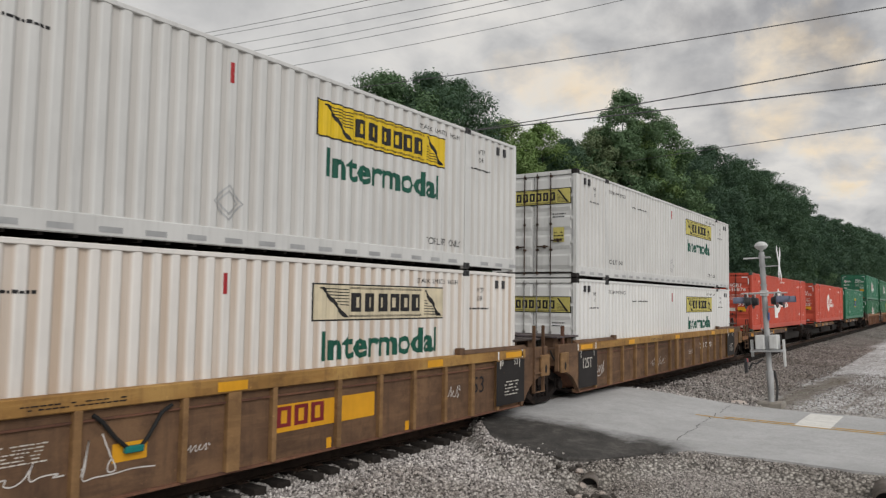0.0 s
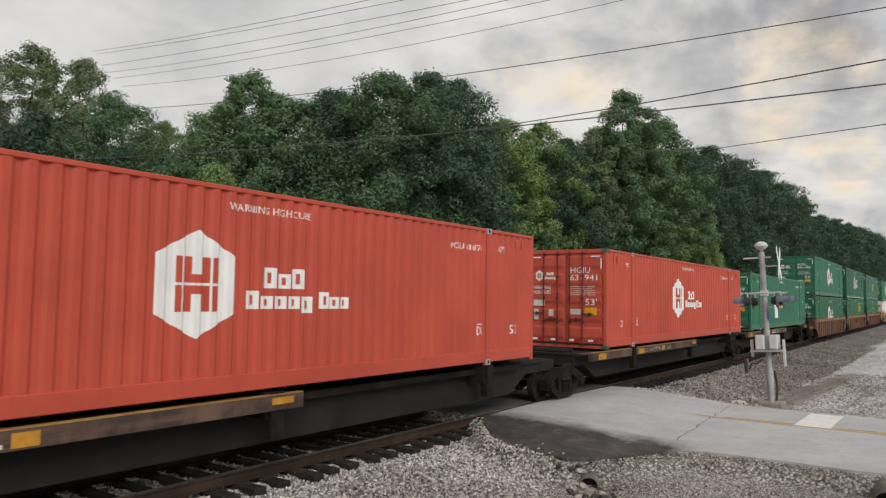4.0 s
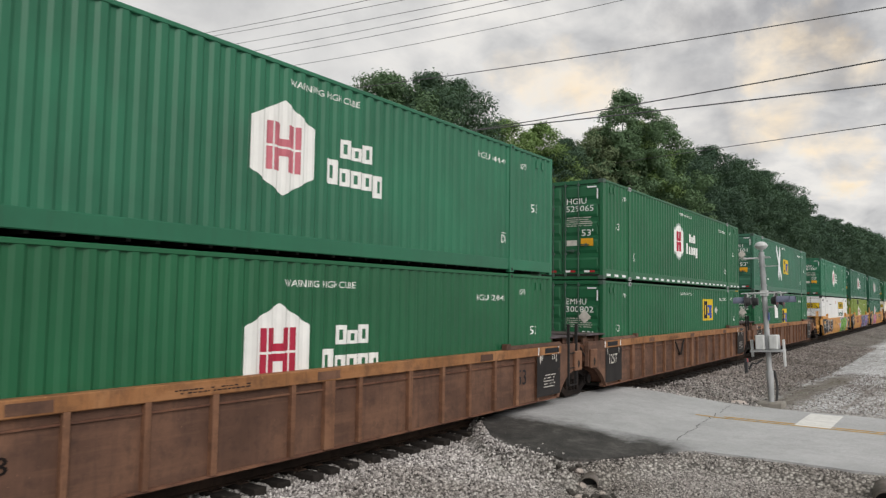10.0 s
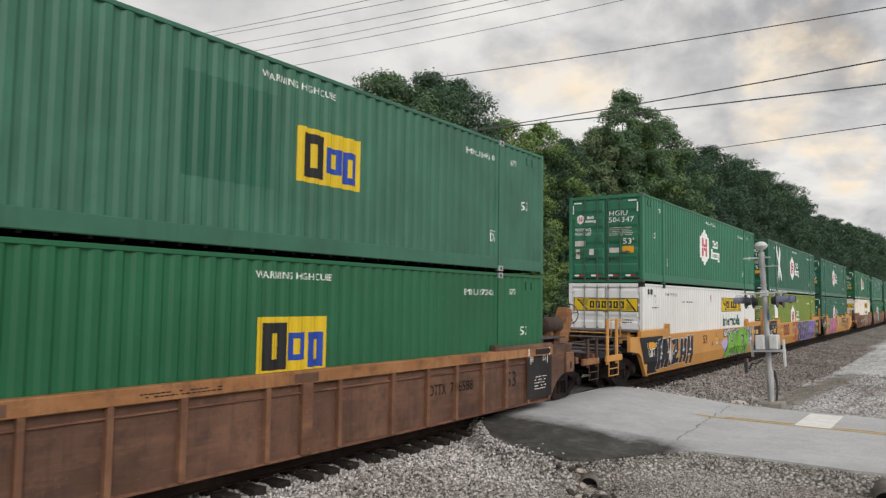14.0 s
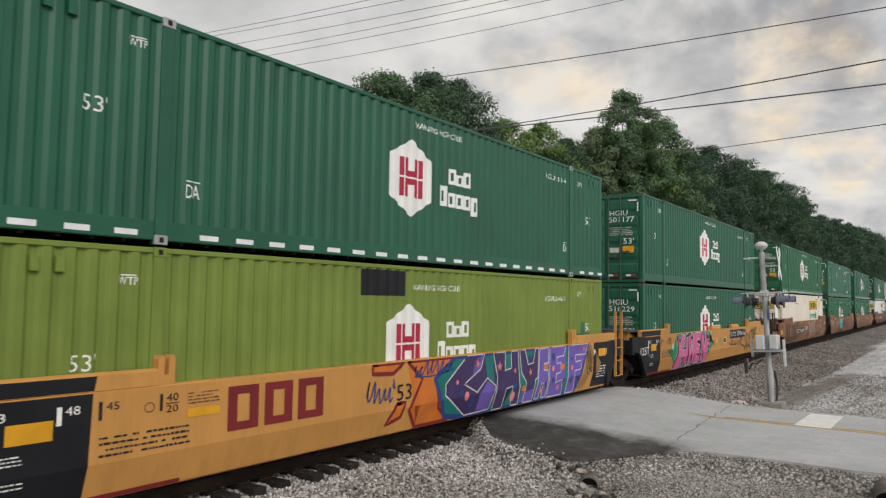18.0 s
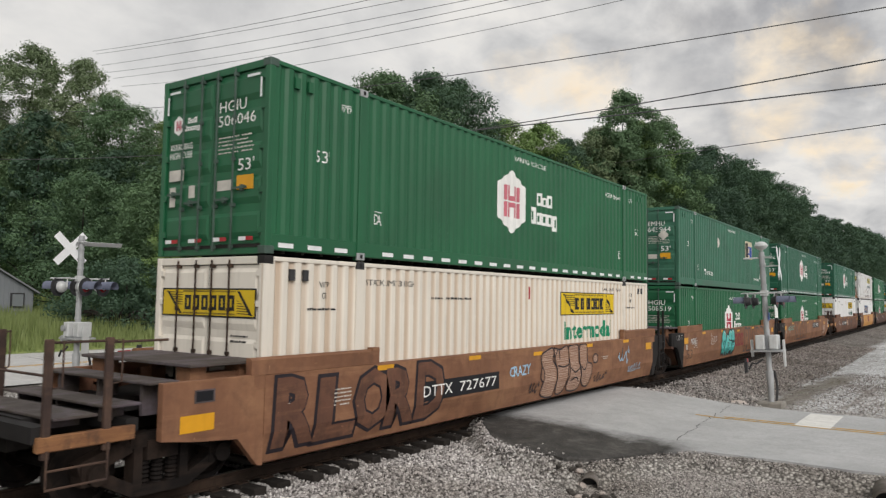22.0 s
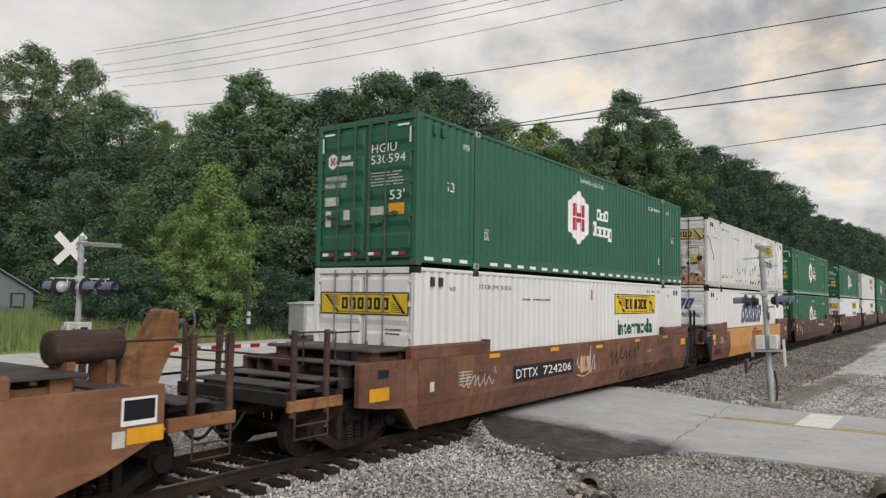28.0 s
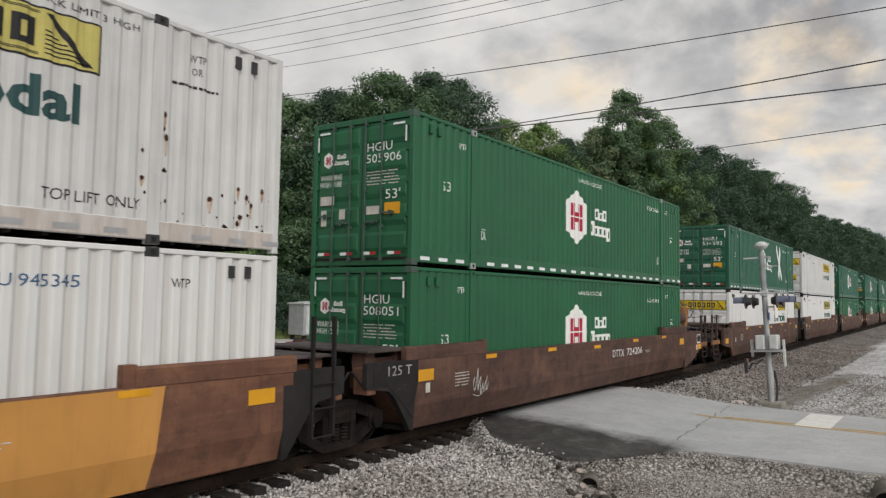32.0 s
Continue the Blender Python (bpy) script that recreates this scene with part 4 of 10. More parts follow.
def truck(parent, x):
    t = part("truck", stored("truck_bolster", TRUCK_STEEL, lambda bm: (box(bm, -0.22, 0.22, -1.12, 1.12, 0.48, 0.72), box(bm, -0.3, 0.3, -0.35, 0.35, 0.70, 0.86))), TRUCK_STEEL, parent, "cast steel truck with two wheelsets")
    t.location = (x, CW / 2, 0)
    for side in (-1, 1):
        part("side_frame", stored(("side_frame", side), TRUCK_STEEL, lambda bm: side_frame(bm, side)), TRUCK_STEEL, t)

        def spring(bm):
            last = None
            for k in range(14):
                r, z = (0.085 if k % 2 else 0.062), 0.13 + k * 0.027
                cur = [bm.verts.new((r * math.cos(q * math.tau / 10), r * math.sin(q * math.tau / 10), z)) for q in range(10)]
                if last:
                    for q in range(10):
                        bm.faces.new((last[q], last[(q + 1) % 10], cur[(q + 1) % 10], cur[q]))
                last = cur
        for dx in (-0.2, 0.0, 0.2):
            sp = part("spring", stored("spring", TRUCK_STEEL, spring), TRUCK_STEEL, t, "rusty coil spring")
            sp.location = (dx, side * 1.0, 0)
    for s in (-1, 1):
        w = part("wheelset", stored("wheelset", TRUCK_STEEL, lambda bm: wheel_shape(bm, False)), TRUCK_STEEL, t, "grimy steel wheels on an axle")
        w.location = (s * 0.889, 0, WHEEL_R)
        WHEELS[s].append(w)


# ---- the train: well cars ----
def coupler(car, x, way):
    def knuckle(bm):
        box(bm, min(x, x + way * 0.75), max(x, x + way * 0.75), CW / 2 - 0.09, CW / 2 + 0.09, 0.72, 0.94)
        box(bm, min(x + way * 0.62, x + way * 0.92), max(x + way * 0.62, x + way * 0.92), CW / 2 - 0.2, CW / 2 + 0.2, 0.66, 1.0)
        bevelled(bm, 0.03)
    part("coupler", stored(("coupler", round(x, 2), way), TRUCK_STEEL, knuckle), TRUCK_STEEL, car, "rusty knuckle coupler")


def air_hose(car, x, way):
    def hose(bm):
        pts = [(x + way * (0.1 + 0.12 * k), CW / 2 - 0.35, 0.75 - 0.30 * math.sin(k * math.pi / 6)) for k in range(7)]
        pipe(bm, pts, 0.025, 6)
    part("air_hose", stored(("air_hose", round(x, 2), way), RUBBER_AND_SHADE, hose), RUBBER_AND_SHADE, car, "black rubber air hose")


def ladder(car, x, paint, y=-0.16, z0=0.45, z1=2.2, width=0.42):
    def rungs(bm):
        for dx in (0, width):
            box(bm, x + dx - (0.04 if dx else 0.0), x + dx + (0.0 if dx else 0.04), y - 0.03, y + 0.04, z0, z1)
        for k in (z0 + 0.02, 0.85, 1.22):
            tube(bm, (x, y - 0.03, k), (x + width, y - 0.03, k), 0.015, 6)
    return part("ladder", stored(("ladder", round(x, 2), round(z0, 2), round(z1, 2)), paint, rungs), paint, car, "steel end ladder with rungs")


def stanchion(car, x, y, z1, paint, wide=0.10):
    def bar(bm):
        box(bm, x - wide / 2, x + wide / 2, y - 0.04, y + 0.04, 1.15, z1)
        bevelled(bm, 0.012)
    return part("stanchion", stored(("stanchion", round(x, 2), round(y, 2), z1), paint, bar), paint, car, "upright end post")


def well_end(car, way, paint, dark, posts, full, style):
    """End of a well over the truck. way -1: leading end, +1: trailing end. full: an outer end with coupler."""
    x_in = 0.10 if way < 0 else CL - 0.10
    reach = 3.10 if full else 1.50
    rail_paint = paint if paint in (YELLOW_CAR, OCHRE_BROWN) else POST_RUST
    grime = BLACK_CAR if paint is YELLOW_CAR else DULL_BROWN

    def X(d):
        return x_in + way * d

    def span(a, b):
        return sorted((X(a), X(b)))

    def cap(bm):
        box(bm, *span(0.0, 1.30), -0.02, CW + 0.02, 1.60, 1.645)
        bevelled(bm, 0.008)
    part("cap_plate", stored(("cap_plate", way), WALKWAY, cap), WALKWAY, car, "worn grey deck plate over the well's end")
    for y in (0.12, CW - 0.42):
        def block(bm):
            box(bm, *span(0.15, 0.40), y, y + 0.30, 1.20, 1.60)
            box(bm, *span(0.95, 1.2), y, y + 0.30, 1.24, 1.60)
            box(bm, *span(0.15, 1.2), y + 0.05, y + 0.25, 1.42, 1.5)
        part("bearer_block", stored(("bearer_block", way, y), paint, block), paint, car)

    def bulk(bm):
        prism(bm, [(X(-0.05), 0.25), (X(0.10), 0.25), (X(0.75), 0.92), (X(0.75), 1.20), (X(-0.05), 1.20)][::-way], 0.06, CW - 0.06)
    part("bulkhead", stored(("bulkhead", way), grime, bulk), grime, car, "sloping end bulkhead")

    def draft(bm):
        prism(bm, [(X(0.3), 0.80), (X(reach), 0.70), (X(reach), 0.98), (X(0.9), 1.26), (X(0.3), 1.26)][::-way], CW / 2 - 0.42, CW / 2 + 0.42)
    part("draft_casting", stored(("draft_casting", way, full), SOOT, draft), SOOT, car, "black centre casting")
    for y0, y1 in ((-0.10, 0.16), (CW - 0.16, CW + 0.10)):
        def arm(bm):
            prism(bm, [(X(0.6), 1.02), (X(1.36), 1.02), (X(1.36), 1.30), (X(0.6), 1.30)][::-way], y0, y1)
            box(bm, *span(1.20, 1.42), y0 - 0.03, y1 + 0.03, 0.92, 1.36)
            bevelled(bm, 0.01)
        part("side_bearing_arm", stored(("side_bearing_arm", way, y0), grime if paint is not OCHRE_BROWN else paint, arm), paint, car)

    def line(bm):
        pts = [(X(0.7 + 0.14 * k), -0.02, 1.32 - 0.34 * math.sin(k * math.pi / 7)) for k in range(8)]
        pipe(bm, pts, 0.022, 6)
    part("brake_hose", stored(("brake_hose", way), RUBBER_AND_SHADE, line), RUBBER_AND_SHADE, car, "sagging black brake hose")
    if full:
        top = 1.52 if style == "ribbed" else 2.04
        outer, inner = (3.30, 2.70) if way > 0 else (3.12, 2.42)
        beam = BURNT if paint is not YELLOW_CAR else paint
        raised = style == "ribbed" and way < 0

        def deck(bm):
            box(bm, *span(1.0, reach), 0.55, CW - 0.55, 1.06, 1.12)
            box(bm, *span(reach - 0.02, reach + 0.16), 0.0, CW, 0.92, 1.10)
            box(bm, *span(1.25, 1.45), 0.0, CW, 0.98, 1.12)
            box(bm, *span(2.0, 2.16), 0.0, CW, 0.90, 1.06)
        part("end_platform", stored(("end_platform", way), dark, deck), dark, car, "low steel end platform")
        for k, (d0, d1, z) in enumerate(((1.30, 1.62, 1.56), (2.15, 2.36, 1.56), (3.12, 3.42, 1.56)) if raised else ((1.42, 1.86, 1.42), (1.95, 2.40, 1.20), (2.50, 3.02, 1.13))):
            def slat(bm):
                box(bm, *span(d0, d1), 0.02, CW - 0.02, z, z + 0.035)
                bevelled(bm, 0.008)
                for y in (0.3, CW / 2, CW - 0.3):
                    box(bm, *span(d0 + 0.08, d1 - 0.08), y - 0.03, y + 0.03, 1.02, z + 0.004)
            part("tread", stored(("tread", way, k, style), WALKWAY, slat), WALKWAY, car, "worn grey walkway step")
        if raised:
            for y0, y1 in ((0.62, 0.86), (1.95, 2.25)):
                part("walkway", stored(("walkway", y0), WALKWAY, lambda bm: box(bm, *span(1.2, 3.4), y0, y1, 1.565, 1.60)), WALKWAY, car, "raised grey walkway plank")
            part("shelf", stored("end_shelf", WALKWAY, lambda bm: box(bm, *span(1.9, 3.2), 0.02, 0.58, 1.05, 1.085)), WALKWAY, car, "low worn shelf")
        coupler(car, X(reach - 0.1), way)
        air_hose(car, X(reach), way)
        for y in (-0.02, CW + 0.02):
            for d in (outer, inner):
                def post(bm):
                    box(bm, X(d) - 0.045, X(d) + 0.045, y - 0.035, y + 0.035, 0.74, top)
                    bevelled(bm, 0.01)
                part("stanchion", stored(("end_post", way, d, y, style), rail_paint, post), rail_paint, car, "rusty upright end post")

            def sill_beam(bm):
                box(bm, *span(inner - 0.35, outer + 0.1), y - 0.045, y + 0.045, 0.82, 0.99)
                bevelled(bm, 0.012)
            part("end_sill", stored(("end_sill", way, y), beam, sill_beam), beam, car, "worn orange-brown sill beam")

            def step(bm):
                e = -0.05 if y < 0 else 0.05
                pipe(bm, [(X(inner), y + e, 0.84), (X(inner), y + e, 0.42), (X(outer), y + e, 0.42), (X(outer), y + e, 0.84)], 0.017, 6)
                tube(bm, (X(inner), y + e, 0.62), (X(outer), y + e, 0.62), 0.015, 6)
            part("step", stored(("end_step", way, y), rail_paint, step), rail_paint, car, "thin bent steel step")

            def grab(bm):
                e = -0.06 if y < 0 else 0.06
                for d in (outer, inner):
                    pipe(bm, [(X(d - 0.06), y, top - 0.04), (X(d - 0.13), y + e, top - 0.02), (X(d - 0.13), y + e, top - 0.52), (X(d - 0.06), y, top - 0.54)], 0.012, 6)
            part("grab_iron", stored(("grab_iron", way, y, style), rail_paint, grab), rail_paint, car, "thin grab iron")

        def hand(bm):
            tube(bm, (X(outer), 0.0, top - 0.40), (X(outer), CW, top - 0.40), 0.018, 6)
            tube(bm, (X(outer), 0.0, top - 0.04), (X(inner), 0.0, top - 0.04), 0.016, 6)
            tube(bm, (X(1.6), 0.04, top - 0.06), (X(inner), 0.0, top - 0.06), 0.016, 6)
        part("handrail", stored(("handrail", way, style), rail_paint, hand), rail_paint, car, "thin steel handrails")
        heavy = way > 0 and paint in (BROWN, RUST_BROWN, DULL_BROWN, SOOTY_BROWN)
        if heavy:
            def tank(bm):
                tube(bm, (X(1.12), 0.55, 1.90), (X(2.0), 0.55, 1.90), 0.21, 20)
                bevelled(bm, 0.025)
            part("air_tank", stored("air_tank", POST_RUST, tank, True), POST_RUST, car, "cylindrical rusty air reservoir")

            for d in (1.3, 1.8):
                part("tank_saddle", stored(("tank_saddle", d), BURNT, lambda bm: box(bm, *span(d - 0.05, d + 0.05), 0.34, 0.76, 1.14, 1.74)), BURNT, car)

            def housing(bm):
                prism(bm, [(X(2.02), 1.14), (X(2.5), 1.14), (X(2.62), 1.62), (X(2.86), 1.95), (X(2.86), 2.32), (X(2.62), 2.36), (X(2.45), 1.95), (X(2.05), 1.72)][::-way], 0.50, 0.86)
                bevelled(bm, 0.03)
            part("brake_housing", stored("brake_housing", BURNT, housing), BURNT, car, "rust-orange hand brake bracket")
            cx, cy, cz = X(3.02), 0.68, 2.17
        else:
            cx, cy, cz = X(2.05), 0.55, 1.62

        if way > 0:
            def wheel_rim(bm):
                pipe(bm, [(cx, cy + 0.28 * math.cos(k * math.tau / 24), cz + 0.28 * math.sin(k * math.tau / 24)) for k in range(25)], 0.017, 6)
                tube(bm, (cx - way * 0.20, cy, cz), (cx + way * 0.03, cy, cz), 0.05, 10)
            bw = part("brake_wheel", stored(("brake_wheel", way, round(cz, 2)), WALKWAY, wheel_rim), WALKWAY, car, "spoked hand brake wheel")
            for k in range(5):
                def spoke(bm):
                    p = k * math.tau / 5 + 0.4
                    tube(bm, (cx + way * 0.02, cy, cz), (cx, cy + 0.28 * math.cos(p), cz + 0.28 * math.sin(p)), 0.012, 6)
                part("spoke", stored(("spoke", way, k, round(cz, 2)), WALKWAY, spoke), WALKWAY, bw)
            if not heavy:
                def stand(bm):
                    box(bm, *sorted((cx - way * 0.22, cx - way * 0.10)), cy - 0.12, cy + 0.12, 1.08, cz + 0.15)
                part("brake_stand", stored(("brake_stand", way), rail_paint, stand), rail_paint, car)
    else:
        if way > 0:
            ladder(car, X(0.70), END_SOOT if rail_paint is POST_RUST else rail_paint, z0=0.40, z1=posts, width=0.50, y=-0.16)
        for y in ((CW - 0.1, CW - 0.6) if way > 0 else (0.02,) if paint is OCHRE_BROWN else ()):
            stanchion(car, X(1.30 if way > 0 else 0.9), y, posts - 0.05, rail_paint if way > 0 else DULL_BROWN, 0.09)


def well_car(s, style, paint, label, dark=None, ends=(False, False), ladder_top=1.75):
    """One well of a double-stack car, with its leading and trailing end. ends: outer ends of a car."""
    dark = dark or (END_SOOT if style == "smooth" else DULL_BROWN)
    car = thing("well_car", label, "rail car", "well cars of the train", (s, TRACK_Y - CW / 2, 0))
    OUT, TOP = -0.13, 1.44
    edge = CHORD_OCHRE if paint is BROWN and style == "ribbed" else CHORD_YELLOW if paint is OCHRE_BROWN else paint
    rib_paint = RIB_BROWN if paint is BROWN else RIB_OCHRE if paint is OCHRE_BROWN else paint

    for far in (False, True):
        def Y(d):
            return CW - d if far else d

        def sheet(bm):
            if style == "ribbed":
                for z0, z1, t in ((0.26, 1.26, 0.03), (0.17, 0.27, 0.09)):
                    box(bm, -0.20, CL + 0.20, *sorted((Y(-0.06), Y(-0.06 + t))), z0, z1)
            else:
                p = [(-0.15, TOP - 0.015), (-0.15, 0.62), (-0.045, 0.20), (0.0, 0.17), (0.0, TOP - 0.015)]
                loft_x(bm, [(Y(y), z) for y, z in p], -0.05, CL + 0.05)
        part("side_sheet", stored(("side_sheet", style, far), paint, sheet), paint, car)

        for w in (-1, 1):
            def tip(bm):
                xe = -0.05 if w < 0 else CL + 0.05
                e = 2.08 if w > 0 and ends[1] and style == "smooth" else 1.45 if w < 0 and ends[0] else 1.30
                rim = [(xe, 0.18), (xe, 1.45), (xe + w * e, 1.45), (xe + w * e, 0.84 if e > 2 else 1.02), (xe + w * 1.32, 0.50) if e > 2 else (xe + w * 0.72, 0.95), (xe + w * 0.80, 0.36) if e > 2 else (xe + w * 0.56, 0.84), (xe + w * 0.10, 0.20)]
                if style == "ribbed":
                    rim = [(xe, 0.18), (xe, 1.45), (xe + w * e, 1.45), (xe + w * e, 0.80), (xe + w * 0.86, 0.76), (xe + w * 0.62, 0.68), (xe + w * 0.44, 0.57), (xe + w * 0.27, 0.42), (xe + w * 0.14, 0.27), (xe + w * 0.07, 0.18)]
                if w < 0 and ends[0] and style == "smooth" and paint is not YELLOW_CAR:
                    rim = [(xe, 0.18), (xe, 1.45), (xe - 1.62, 1.45), (xe - 1.62, 0.74), (xe - 1.10, 0.67), (xe - 0.45, 0.62), (xe - 0.10, 0.20)]
                prism(bm, rim[::w], *sorted((Y(-0.143), Y(-0.03))))
                bevelled(bm, 0.008)
            gusset = BLACK_CAR if paint is YELLOW_CAR and not ends[w > 0] else END_SOOT if style == "smooth" and paint in (BROWN, RUST_BROWN, DULL_BROWN, SOOTY_BROWN) and not ends[w > 0] else paint
            part("side_gusset", stored(("side_gusset", far, w, ends[w > 0], style, paint is YELLOW_CAR), gusset, tip), gusset, car)

        if style == "ribbed" and not far:
            for w in (-1, 1):
                xp = -1.11 if w < 0 else CL + 1.13
                def slot_post(bm):
                    box(bm, xp - 0.21, xp + 0.21, -0.215, -0.145, 0.76, 1.26)
                    bevelled(bm, 0.02)
                sp = part("slotted_post", stored(("slotted_post", w), rib_paint, slot_post), rib_paint, car, "end post with an oval slot")
                # the post is solid; the slot's inner shade is a black oval on it
                part("slot", stored(("post_slot_shade", w), RUBBER_AND_SHADE, lambda bm: prism(bm, [(xp + 0.05 * math.cos(q * math.tau / 12) , 0.93 + 0.10 * math.sin(q * math.tau / 12)) for q in range(12)], -0.219, -0.20)), RUBBER_AND_SHADE, sp, "black oval standing in for the shaded slot")

        def chord(bm):
            box(bm, -0.25, CL + 0.25, *sorted((Y(OUT - 0.015 if style == "ribbed" else -0.147), Y(0.02))), TOP - 0.20, TOP)
            bevelled(bm, 0.012)
        part("top_chord", stored(("top_chord", style, far), edge, chord), edge, car)
        spread = ((-0.60, 2.02), (CL - 2.02, CL + 0.60)) if paint is YELLOW_CAR else ((-0.30, 2.30), (CL - 2.30, CL + 0.30))
        for x0, x1 in spread:
            def hood(bm):
                h = 1.54 if style == "ribbed" else 1.645 if paint is YELLOW_CAR else 1.68
                loft_x(bm, [(Y(OUT - 0.02), TOP + 0.003), (Y(OUT - 0.02), h - 0.03), (Y(-0.10), h), (Y(-0.03), h), (Y(-0.03), TOP + 0.003)] if style != "ribbed" else [(Y(OUT - 0.02), TOP + 0.003), (Y(OUT - 0.02), h - 0.09), (Y(OUT + 0.06), h - 0.02), (Y(-0.03), h - 0.02), (Y(-0.03), TOP + 0.003)], x0, x1)
                if paint is YELLOW_CAR:
                    # a lug with two rounded cheeks and a slot between them
                    e = x1 if x0 < 0 else x0 - 0.24
                    box(bm, e, e + 0.24, *sorted((Y(-0.14), Y(-0.02))), TOP, 1.56)
                    for a in (e, e + 0.15):
                        prism(bm, [(a, 1.56), (a + 0.09, 1.56), (a + 0.09, 1.76), (a + 0.07, 1.80), (a + 0.02, 1.80), (a, 1.76)], *sorted((Y(-0.14), Y(-0.02))))
                else:
                    box(bm, *(sorted((x1 - 0.02, x1 + 0.16)) if x0 < 0 else sorted((x0 - 0.16, x0 + 0.02))), *sorted((Y(-0.14), Y(-0.02))), TOP, h + 0.03)
            part("container_guide", stored(("container_guide", style, far, round(x0, 1), round(x1, 1)), paint, hood), paint, car, "raised guide at the well's end")
    if style == "ribbed":
        def lip(bm):
            box(bm, -0.2, CL + 0.2, -0.092, -0.06, 1.10, 1.125)
            box(bm, -0.2, CL + 0.2, -0.11, -0.03, 0.165, 0.20)
        part("lip", stored("side_lip", DULL_BROWN, lip), DULL_BROWN, car, "narrow lips along the side")
        for x, wide in ((0.99, 0.085), (2.03, 0.20), (3.0, 0.085), (4.06, 0.085), (5.05, 0.085), (6.04, 0.10), (7.43, 0.085), (8.20, 0.22), (8.92, 0.085), (10.27, 0.10), (11.30, 0.085), (12.25, 0.085), (13.24, 0.085), (14.20, 0.12), (15.20, 0.085)):
            def rib(bm):
                prism(bm, [(-wide / 2, 0.19), (wide / 2, 0.19), (wide / 2, 1.25), (-wide / 2, 1.25)], -0.145, -0.055)
                bevelled(bm, 0.008)
            r = part("rib", stored(("rib", wide), rib_paint, rib), rib_paint, car)
            r.location.x = x

    def floor_(bm):
        box(bm, -0.1, CL + 0.1, 0.02, CW - 0.02, 0.17, 0.235)
    part("well_floor", stored("well_floor", SOOT, floor_), SOOT, car)
    for w, full in ((-1, ends[0]), (1, ends[1])):
        well_end(car, w, paint, dark, ladder_top, full, style)
    truck(car, -1.62 if not ends[0] else -1.42)
    if ends[1]:
        truck(car, CL + 1.42)
    MOVERS.append((car, s))
    return car


